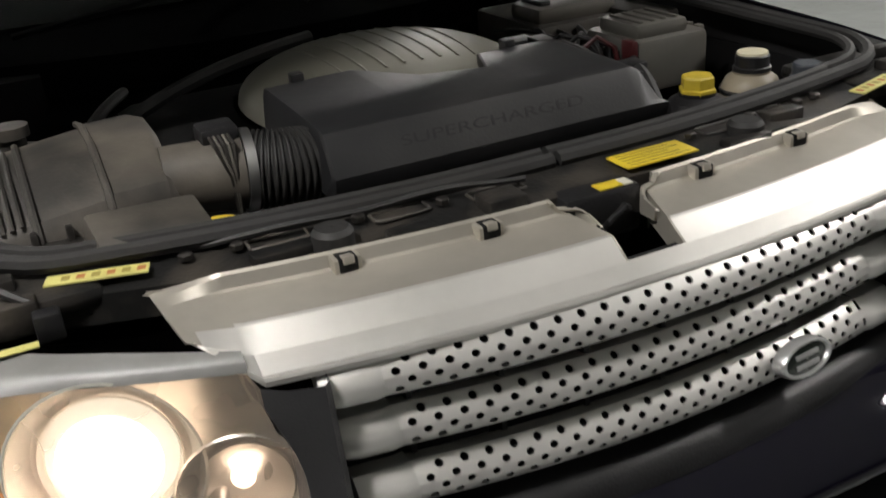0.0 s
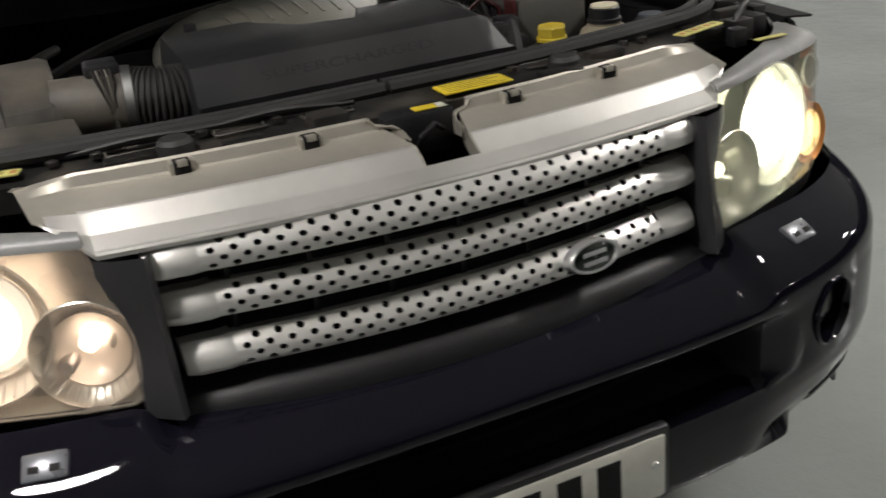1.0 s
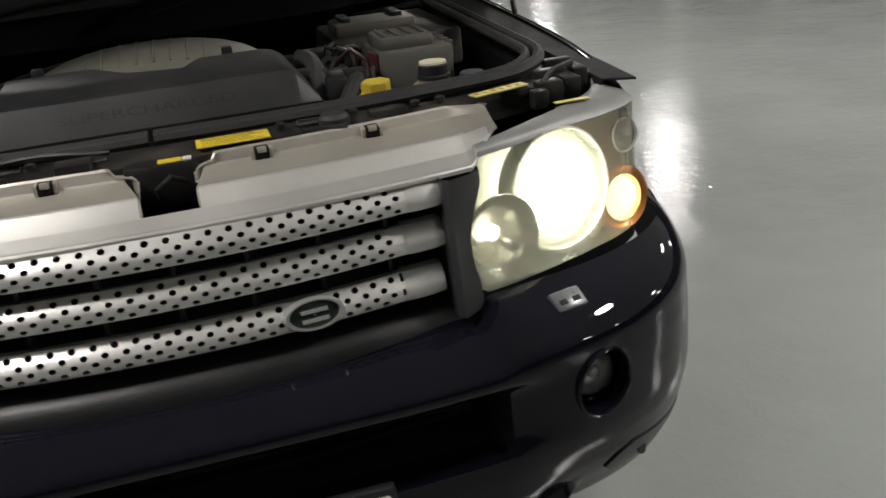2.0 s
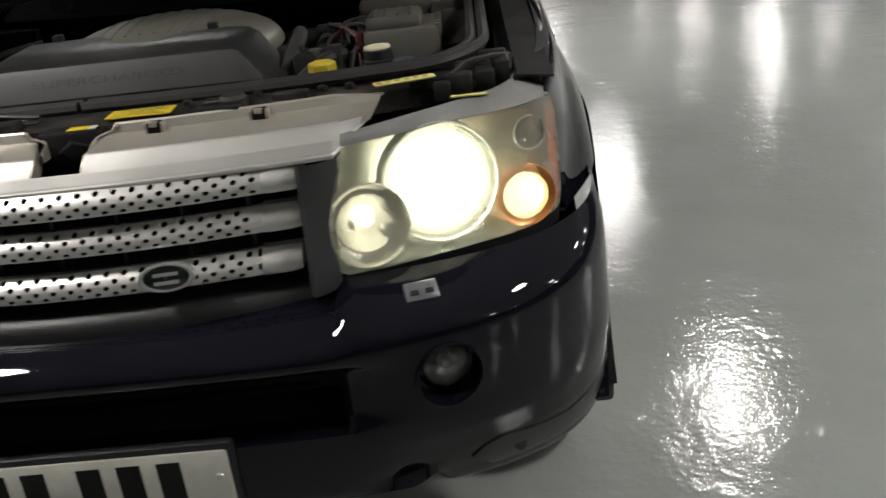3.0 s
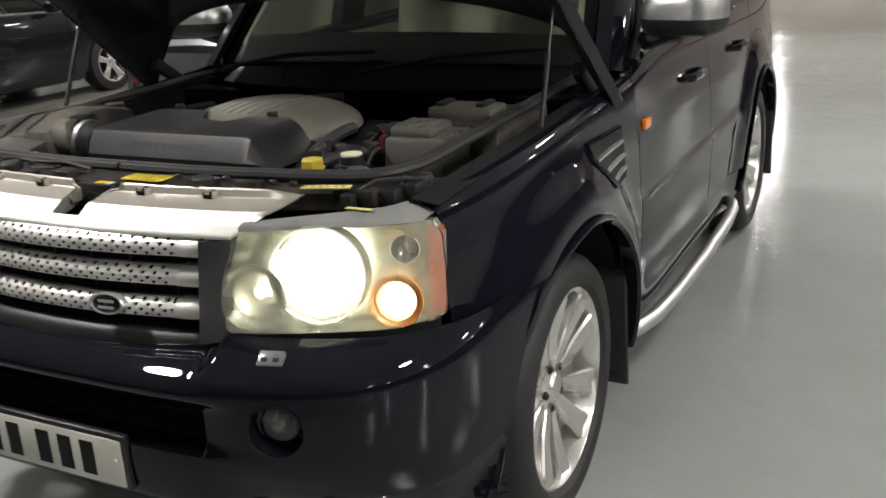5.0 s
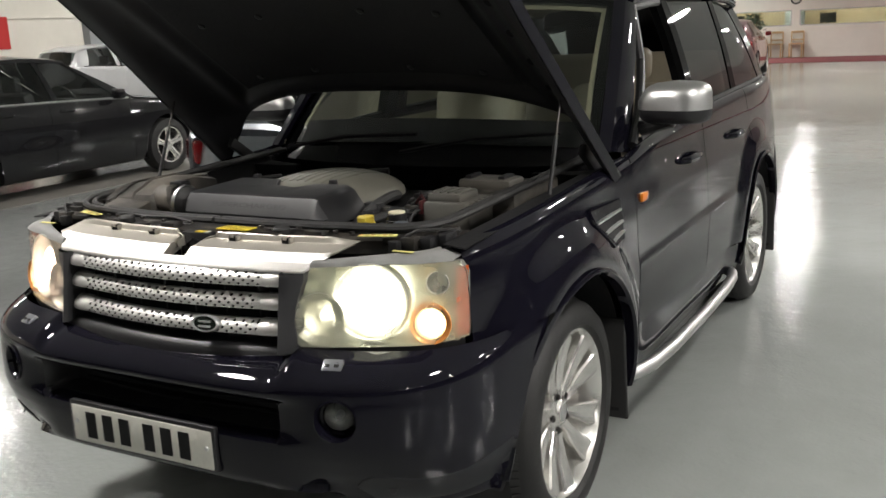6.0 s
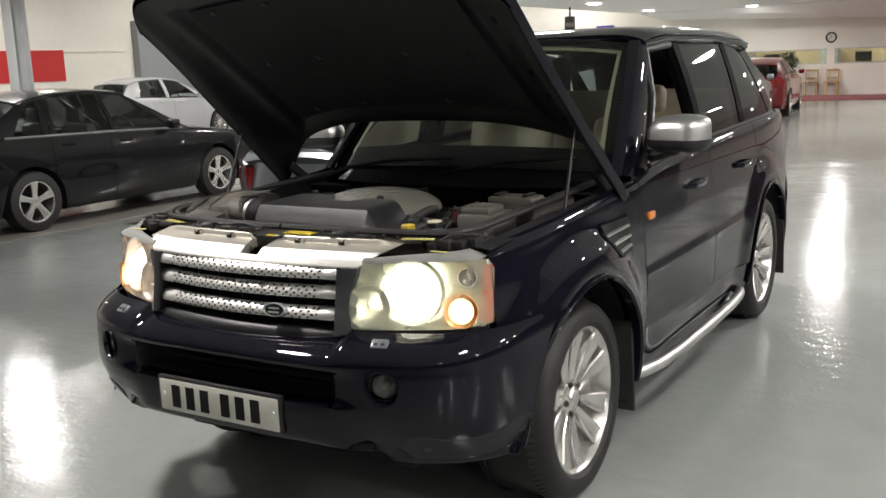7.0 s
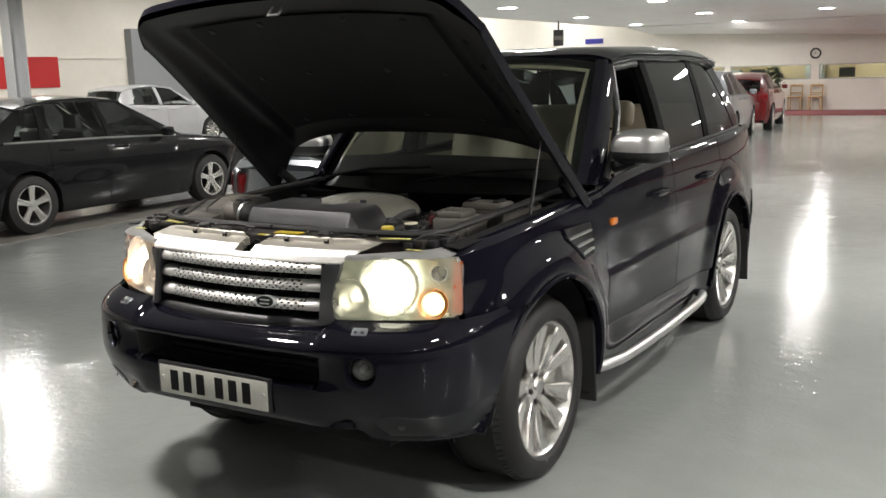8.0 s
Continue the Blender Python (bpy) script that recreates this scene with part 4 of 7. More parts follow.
def suv_bumper(car):
    angles = []
    for x in steps(-1, 1, 190):
        angles.append(math.degrees(math.asin(math.copysign(abs(x) ** (NB / 2), x))))
    paint, dark = bmesh.new(), bmesh.new()
    rows = []
    fine = []
    for r0, r1 in zip(BROWS, BROWS[1:]):
        n = max(1, int(abs(r1[0] - r0[0]) / 0.009))
        fine += [tuple(a + (b - a) * i / n for a, b in zip(r0, r1)) for i in range(n)]
    for z, dm, ds in fine + [BROWS[-1]]:
        row = []
        for a in angles:
            x = bump_pt(a, 0, z)[0]
            d = dm + (ds - dm) * (sm(abs(x), 0.38, 0.56) if z > 0.46 else sm(abs(x), 0.50, 0.57))
            k = sm(z, 0.585, 0.60) * (1 - sm(z, 0.675, 0.69)) * (1 - sm(abs(x), 0.40, 0.43))
            # the grille's foot reaches forward into the upper shelf of the bumper
            zs = z - (0.006 * sm(abs(x), 0.38, 0.56) + 0.027 * (1 - sm(abs(x), 0.405, 0.45))) * sm(z, 0.70, 0.80)
            row.append(bump_pt(a, d + 0.10 * k, zs))
        rows.append(row)
    for r0, r1 in zip(rows, rows[1:]):
        for i in range(len(r0) - 1):
            c = sum((Vector(p) for p in (r0[i], r0[i + 1], r1[i + 1], r1[i])), Vector()) / 4
            is_dark = (0.588 < c.z < 0.687 and abs(c.x) < 0.425) or c.z < 0.386 or (c.z < 0.45 and abs(c.x) < 0.52) or (c.z < 0.50 and abs(c.x) > 0.868)
            bmx = dark if is_dark else paint
            if math.hypot(abs(c.x) - 0.585, c.z - 0.652) < 0.0525:
                continue
            bmx.faces.new([bmx.verts.new(p) for p in (r0[i], r1[i], r1[i + 1], r0[i + 1])])
    for bmx in (paint, dark):
        bmesh.ops.remove_doubles(bmx, verts=bmx.verts[:], dist=0.0006)
    for v in paint.verts:
        d = Vector((abs(v.co.x) - 0.585, v.co.z - 0.652))
        if 0.045 < d.length < 0.0585:
            d = d * (0.0525 / d.length)
            v.co.x, v.co.z = math.copysign(0.585 + d.x, v.co.x), 0.652 + d.y
    bum = part("front_bumper", paint, NAVY, car, "gloss navy front bumper")
    part("lower_grille", dark, BLACK, bum, "black plastic lower grille and apron")
    # slats in the lower intake
    for z in (0.615, 0.64, 0.665):
        bm = bmesh.new()
        sheet(bm, [[(x, -0.94 + 0.075 + 0.28 * x * x + o, z + h) for x in steps(-0.41, 0.41, 16)] for o, h in ((0, -0.004), (0, 0.004), (0.03, 0.006))])
        part("slat", bm, BLACK_MATT, bum)
    # number plate
    yp = -0.962
    part("number_plate", rbox((-0.288, yp, 0.479), (0.232, yp + 0.008, 0.590), 0.006, 2), PLATE_W, bum, "white number plate in a black surround")
    part("plate_surround", rbox((-0.296, yp + 0.002, 0.473), (0.240, yp + 0.022, 0.600), 0.006, 2), BLACK, bum)
    for x, z in ((0.212, 0.540), (-0.268, 0.540)):
        bm = bmesh.new()
        spin(bm, [(0.007, 0.0), (0.006, 0.003), (0.001, 0.0035)], 12, pose(x, yp, z, 90))
        part("screw", bm, SATIN, bum)
    # plain bars in place of the registration
    for x0, x1 in ((-0.230, -0.192), (-0.166, -0.128), (-0.102, -0.064), (-0.012, 0.026), (0.052, 0.090), (0.116, 0.154)):
        bm = bmesh.new()
        box(bm, (x0, yp - 0.0015, 0.496), (x1, yp + 0.001, 0.573))
        part("plate_bar", bm, BLACK_MATT, bum, smooth=False)
    for s in (1, -1):
        # fog lamp in its round recess
        n = pose(s * 0.585, -0.902, 0.652, 90, 0, s * 20)
        bm = bmesh.new()
        spin(bm, [(0.048, -0.012), (0.0505, 0.004), (0.053, 0.008), (0.057, 0.006), (0.058, -0.012)], 36, n)
        bez = part("fog_lamp", bm, NAVY, bum, "round fog lamp in a black recess")
        bm = bmesh.new()
        spin(bm, [(0.0485, -0.008), (0.048, -0.030), (0.042, -0.032), (0.041, -0.05), (0.001, -0.052)], 36, n)
        bm2 = bmesh.new()
        n2 = n @ Matrix.Translation((s * 0.003, 0.005, -0.012))
        spin(bm2, [(0.038, -0.010), (0.033, -0.002), (0.018, 0.004), (0.001, 0.006)], 32, n2)
        part("bowl", bm, NAVY, bez)
        outward(bm2, (s * 0.55, -0.7, 0.65))
        part("lens", bm2, FOG_LENS, bez).visible_shadow = False
        bm = bmesh.new()
        spin(bm, [(0.037, -0.010), (0.030, -0.022), (0.014, -0.031), (0.001, -0.033)], 28, n2)
        part("reflector", bm, FOG_BOWL, bez)
        bm = bmesh.new()
        spin(bm, [(0.010, -0.031), (0.010, -0.012), (0.007, -0.009), (0.001, -0.008)], 14, n2)
        part("bulb_shield", bm, SATIN, bez)
        # washer jet cover
        m = pose(s * 0.553, -0.852, 0.775, 34, 0, s * 14)
        bm = rbox((-0.027, -0.020, -0.014), (0.027, 0.016, 0.007), 0.004)
        bm.transform(m)
        wj = part("washer_jet", bm, WASHER, bum, "grey headlamp washer cover")
        for dx in (-0.012, 0.012):
            bm = bmesh.new()
            bmesh.ops.create_cube(bm, size=1, matrix=m @ Matrix.Translation((dx, -0.006, 0.0075)) @ Matrix.Diagonal((0.012, 0.008, 0.003, 1)))
            part("nozzle", bm, BLACK_MATT, wj, smooth=False)
        # corner skid piece
        rows = []
        for v, d in ((0, 0.004), (0.06, -0.004), (0.3, -0.006), (0.6, -0.004), (0.85, 0.002), (0.97, 0.012), (1.0, 0.03)):
            row = []
            for u in steps(0, 1, 24):
                x = 0.60 + 0.045 * v + (0.886 - 0.60 - 0.045 * v) * u ** 0.8
                top = lerp(x, [(0.60, 0.462), (0.63, 0.495), (0.66, 0.506), (0.70, 0.498), (0.775, 0.482), (0.83, 0.487), (0.88, 0.512)])
                low = lerp(x, [(0.60, 0.386), (0.80, 0.388), (0.86, 0.400), (0.89, 0.405)])
                z = top + (low - top) * v
                inset = lerp(z, [(0.38, 0.115), (0.40, 0.098), (0.432, 0.076), (0.465, 0.052), (0.50, 0.030), (0.55, 0.008)])
                row.append(bump_at(s * x, inset + d, z))
            rows.append(row)
        bm = bmesh.new()
        sheet(bm, rows if s < 0 else [r[::-1] for r in rows])
        part("corner_skid", bm, SKID, bum, "dark lower bumper corner", solid=0.006)
        # parking sensor
        bm = bmesh.new()
        spin(bm, [(0.012, 0.0), (0.011, 0.003), (0.001, 0.003)], 14, pose(s * 0.685, bump_at(0.685, 0.062, 0.45)[1] - 0.008, 0.455, 72, 0, s * 32))
        part("sensor", bm, BLACK, bum)


suv_bumper(suv)


def suv_grille(car):
    gy = lambda x, c: c + 0.31 * x * x
    bm = bmesh.new()
    sheet(bm, [[(x, gy(x, -0.800), z) for x in steps(-0.41, 0.41, 14)] for z in (0.74, 0.86, 1.0)])
    gr = part("grille", bm, BLACK_MATT, car, "silver three-bar grille with rows of round holes", solid=0.01)
    # three perforated bars
    P, HR = 0.0275, 0.0051
    for n, (zc, yc, half) in enumerate(((0.9690, -0.858, 0.392), (0.9085, -0.862, 0.383), (0.8425, -0.872, 0.374))):
        # cross-section: v from 0 (lower, forward) to 1 (upper, set back)
        def pt(x, v, o=0.0):
            y = gy(x, yc) + 0.022 * v * v - 0.004 * math.sin(math.pi * v)
            z = zc - 0.019 + 0.037 * v
            return (x, y + o * 0.86, z - o * 0.5)
        face, wall = bmesh.new(), bmesh.new()
        rows_v = [(0.03, 0.265), (0.265, 0.50), (0.50, 0.735), (0.735, 0.97)]
        flat = half - 0.062
        cells = int(2 * flat / P)
        for r, (v0, v1) in enumerate(rows_v):
            off = P / 2 if r % 2 else 0
            for k in range(cells + 1):
                x0 = -flat + k * P - off
                x1 = x0 + P
                x0, x1 = max(x0, -flat - 0.001), min(x1, flat + 0.001)
                if x1 - x0 < 0.004:
                    continue
                full = x1 - x0 > P * 0.95
                cx, cv = (x0 + x1) / 2, (v0 + v1) / 2
                rim = [(x0, v0), (cx, v0), (x1, v0), (x1, cv), (x1, v1), (cx, v1), (x0, v1), (x0, cv)]
                if not full:
                    poly(face, [pt(*rim[i]) for i in (0, 2, 4, 6)])
                    continue
                hv = HR * 0.74 / 0.042
                hole = [(cx + HR * math.cos(a), cv + hv * math.sin(a)) for a in (radians(225 + 45 * i) for i in range(8))]
                o = [face.verts.new(pt(*q)) for q in rim]
                i_ = [face.verts.new(pt(*q)) for q in hole]
                b_ = [face.verts.new(pt(q[0], q[1], 0.0035)) for q in hole]
                c_ = [wall.verts.new(pt(q[0], q[1], 0.0035)) for q in hole]
                d_ = [wall.verts.new(pt(q[0], q[1], 0.012)) for q in hole]
                for j in range(8):
                    q = (j + 1) % 8
                    face.faces.new((o[j], o[q], i_[q], i_[j]))
                    face.faces.new((i_[j], i_[q], b_[q], b_[j]))
                    wall.faces.new((c_[j], c_[q], d_[q], d_[j]))
                wall.faces.new(d_)
        # plain strips above and below the holes, the returns, and the solid tips
        xs = steps(-flat - 0.001, flat + 0.001, 30)
        for v0, v1 in ((0.0, 0.03), (0.97, 1.0)):
            sheet(face, [[pt(x, v0) for x in xs], [pt(x, v1) for x in xs]])
        ret = [[(p[0], p[1] + dy, p[2] + dz) for p in (pt(x, v) for x in xs)] for v, dy, dz in ((0.0, 0.0, 0.0), (0.0, 0.03, 0.002))]
        sheet(face, ret[::-1])
        sheet(face, [[pt(x, 1.0) for x in xs], [(p[0], p[1] + 0.02, p[2] - 0.004) for p in (pt(x, 1.0) for x in xs)]])
        part("bar", face, BARS, gr, "silver perforated grille bar")
        part("bar_hole", wall, BLACK_MATT, gr, smooth=False)
        for s in (1, -1):
            bm = bmesh.new()
            rows = []
            for x, sc, fw in ((flat, 1.0, 0.0), (flat + 0.012, 1.0, 0.004), (flat + 0.045, 1.0, 0.006), (half, 0.92, 0.004), (half + 0.002, 0.72, -0.012)):
                row = []
                for v in steps(0, 1, 8):
                    q = pt(s * x, 0.5 + (v - 0.5) * sc)
                    row.append((q[0], q[1] - fw, q[2]))
                row = [(row[0][0], row[0][1] + 0.03, row[0][2])] + row + [(row[-1][0], row[-1][1] + 0.02, row[-1][2])]
                rows.append(row)
            sheet(bm, rows if s < 0 else [r[::-1] for r in rows])
            part("bar_end", bm, BARS, gr, sharp=0.3)
    # upright slats behind the bars
    for x in steps(-0.30, 0.30, 6):
        bm = bmesh.new()
        box(bm, (x - 0.003, gy(x, -0.835), 0.77), (x + 0.003, gy(x, -0.80), 0.99))
        part("slat", bm, BLACK, gr, smooth=False)
    # surround: two posts and a foot
    for s in (1, -1):
        rows = []
        for z in steps(0.786, 0.988, 10):
            b = max(0.018 if z < 0.85 else 0.0, 0.026 * math.sin(max(0, min(1, (z - 0.775) / 0.19)) * math.pi))
            y = -0.80 - 0.04 * (1.0 - z) / 0.24
            rows.append([(s * 0.380, y + 0.04, z), (s * 0.384, y - 0.02, z), (s * 0.392, y - 0.03, z), (s * (0.425 - b), y - 0.018, z), (s * (0.447 - b), y + 0.0, z), (s * (0.452 - b), y + 0.05, z)])
        bm = bmesh.new()
        sheet(bm, rows if s > 0 else [r[::-1] for r in rows])
        bmesh.ops.recalc_face_normals(bm, faces=bm.faces[:])
        part("surround_post", bm, GREY_PL, gr, "dark grey plastic grille post")
    rows = []
    for x in steps(-0.42, 0.42, 30):
        y = gy(x, -0.878)
        rows.append([(x, y + 0.05, 0.800), (x, y + 0.012, 0.796), (x, y, 0.790), (x, y - 0.008, 0.778), (x, y - 0.012, 0.766), (x, y - 0.012, 0.752)])
    bm = bmesh.new()
    sheet(bm, rows)
    bmesh.ops.recalc_face_normals(bm, faces=bm.faces[:])
    part("surround_foot", bm, BLACK, gr, "dark grey plastic grille foot")
    # oval badge: a plain shape
    m = pose(0.173, -0.879, 0.850, 78, 0, 6) @ Matrix.Diagonal((1.5, 0.78, 1, 1))
    bm = bmesh.new()
    spin(bm, [(0.029, -0.012), (0.029, 0.002), (0.0275, 0.005), (0.0245, 0.005), (0.0235, 0.001)], 40, m)
    part("badge", bm, mat("dull chrome", (0.78, 0.78, 0.78), 0.32, 0.8), gr, "oval dark badge with a chrome rim")
    bm = bmesh.new()
    spin(bm, [(0.0237, 0.001), (0.015, 0.003), (0.001, 0.0035)], 40, m)
    part("badge_field", bm, mat("badge green black", (0.012, 0.02, 0.014), 0.25, coat=0.8), gr)
    for dz in (0.0055, -0.0075):
        bm = bmesh.new()
        mm = pose(0.173, -0.879, 0.850, 78, 0, 6)
        bmesh.ops.create_cube(bm, size=1, matrix=mm @ Matrix.Translation((0, dz, 0.004)) @ Matrix.Diagonal((0.038, 0.0055, 0.0015, 1)))
        part("badge_bar", bm, mat("badge lettering", (0.5, 0.5, 0.5), 0.4, 0.6), gr, smooth=False)


suv_grille(suv)


def suv_top_panel(car):
    """The silver cover over the grille, with a notch for the bonnet catch."""
    def sec(x):
        """Points from the rear upright to the front lip at x."""
        yb = -0.700 + 0.20 * x * x
        return [(x, yb + d, z) for d, z in ((0.004, 1.010), (0, 1.051), (-0.003, 1.053), (-0.006, 1.050), (-0.011, 1.037), (-0.015, 1.035), (-0.073, 1.0256), (-0.077, 1.0240), (-0.105, 1.0050), (-0.108, 1.0036), (-0.130, 0.9940), (-0.134, 0.9930), (-0.136, 0.990), (-0.137, 0.985))]
    def notched(x, edge, s):
        """A section by the notch, which narrows in steps towards the front."""
        out = []
        for k, f in enumerate((0, 0, 0, 0, 0.3, 0.5, 0.95, 1, 1, 1, 1, 1, 1, 1)):
            out.append(sec(x + s * edge * f)[k])
        return out
    bm = bmesh.new()
    sheet(bm, [sec(x) for x in steps(-0.44, -0.075, 24)] + [notched(-0.062, 0.037, 1)])
    sheet(bm, [notched(0.086, 0.032, -1)] + [sec(x) for x in steps(0.095, 0.44, 24)])
    # the front lip runs on below the notch
    sheet(bm, [sec(x)[8:] for x in steps(-0.025, 0.054, 4)])
    for s in (1, -1):
        # tapering wings over the headlamps
        rows = []
        for f in steps(0, 1, 8):
            base = sec(s * 0.44)
            end = [(s * (0.518 - 0.032 * k / 13), -0.640 - 0.105 * min(1, max(0, (k - 2) / 6)), 1.040 - 0.022 * max(0, k - 2) / 11) for k in range(14)]
            rows.append([tuple(Vector(p).lerp(Vector(q), f)) for p, q in zip(base, end)])
        sheet(bm, rows if s > 0 else rows[::-1])
    bmesh.ops.remove_doubles(bm, verts=bm.verts[:], dist=0.0005)
    bmesh.ops.recalc_face_normals(bm, faces=bm.faces[:])
    # the shelf that the shut bonnet hides is dusty, and coloured darker for the bonnet it mirrors; the sloping front is
    # clean
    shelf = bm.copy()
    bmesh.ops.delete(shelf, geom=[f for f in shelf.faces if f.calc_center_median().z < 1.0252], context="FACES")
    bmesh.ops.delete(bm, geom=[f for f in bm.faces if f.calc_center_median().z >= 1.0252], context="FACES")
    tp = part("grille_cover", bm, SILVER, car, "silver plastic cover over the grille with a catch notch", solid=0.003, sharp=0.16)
    part("cover_shelf", shelf, SILVER_DUST_SHADE, tp, "dusty upper shelf of the cover, shade in its colour", solid=0.003, sharp=0.16)
    # cheeks of the notch
    for st in (notched(-0.062, 0.037, 1), notched(0.086, 0.032, -1)):
        bm = bmesh.new()
        sheet(bm, [st[:9], [(p[0], p[1], p[2] - 0.035) for p in st[:9]]])
        part("notch_cheek", bm, SILVER_DUST_SHADE, tp, solid=0.003)
    # the upright turns in towards the catch over a lower step
    for x0, x1, xc in ((-0.066, -0.038, -0.026), (0.090, 0.066, 0.055)):
        bm = bmesh.new()
        sheet(bm, [[(x, y, 1.010), (x, y, z), (x, y - 0.004, z + 0.002), (x, y - 0.010, z)] for x, y, z in ((x0, -0.699, 1.050), (x0 + (x1 - x0) * 0.2, -0.700, 1.049), (x0 + (x1 - x0) * 0.4, -0.702, 1.041), (x1, -0.704, 1.038), (x1 + (xc - x1) * 0.5, -0.709, 1.037), (xc, -0.718, 1.034), (xc, -0.745, 1.026))])
        bmesh.ops.recalc_face_normals(bm, faces=bm.faces[:])
        part("notch_step", bm, SILVER_DUST_SHADE, tp, "rounded step of the cover beside the catch", solid=0.003)
    for x in (-0.312, -0.147, 0.151, 0.318):
        m = pose(x, -0.706 + 0.2 * x * x, 1.043)
        bm = rbox((-0.016, -0.018, -0.012), (0.016, 0.004, 0.006), 0.003)
        bm.transform(m)
        part("clip_housing", bm, SILVER_DUST_SHADE, tp)
        bm = rbox((-0.011, -0.0195, -0.010), (0.011, 0.003, 0.0068), 0.002)
        bm.transform(m)
        cl = part("clip", bm, BLACK_MATT, tp, "black spring clip")
        bm = rbox((-0.0065, -0.0215, -0.001), (0.0065, -0.006, 0.0085), 0.0015, 2, pose(0, 0, 0, -14))
        bm.transform(m)
        part("clip_tongue", bm, SILVER_DUST_SHADE, cl, "pale spring tongue")
    # bonnet catch
    th = part("bonnet_catch", rbox((-0.045, -0.712, 0.985), (0.062, -0.655, 1.048), 0.008), BLACK, car, "black bonnet catch housing")
    bm = bmesh.new()
    box(bm, (-0.06, -0.79, 0.93), (0.072, -0.70, 0.94))
    part("catch_well", bm, BLACK_MATT, th)
    bm = bmesh.new()
    tube(bm, [(0.0, -0.715, 1.0), (0.0, -0.735, 1.02), (0.02, -0.735, 1.035), (0.04, -0.715, 1.02)], 0.0045, 8)
    part("catch_hook", bm, BLACK_MATT, th, "black catch hook")
    bm = rbox((0.005, -0.708, 1.047), (0.038, -0.688, 1.0495), 0.001)
    part("sticker", bm, YELLOW, th, "small yellow warning sticker")
    part("sticker", rbox((0.039, -0.708, 1.047), (0.052, -0.688, 1.0493), 0.001), PLATE_W, th)


suv_top_panel(suv)

LAMP_OUT = [(0.452, 0.997), (0.52, 1.001), (0.606, 1.004), (0.70, 1.006), (0.765, 1.007), (0.788, 1.002), (0.797, 0.97), (0.800, 0.90), (0.800, 0.83), (0.797, 0.803), (0.785, 0.798), (0.74, 0.800), (0.70, 0.801), (0.60, 0.801), (0.50, 0.800), (0.44, 0.801), (0.424, 0.812), (0.416, 0.835), (0.411, 0.865), (0.414, 0.895), (0.424, 0.918), (0.438, 0.932), (0.444, 0.955)]
LAMP_Y = [(0.40, -0.838), (0.45, -0.822), (0.52, -0.800), (0.60, -0.770), (0.68, -0.734), (0.74, -0.692), (0.775, -0.650), (0.795, -0.605), (0.806, -0.570)]


def lamp_y(x, z):
    return soft(x, LAMP_Y) + 0.19 * (1 - 0.8 * sm(x, 0.62, 0.8)) * (z - 0.80)


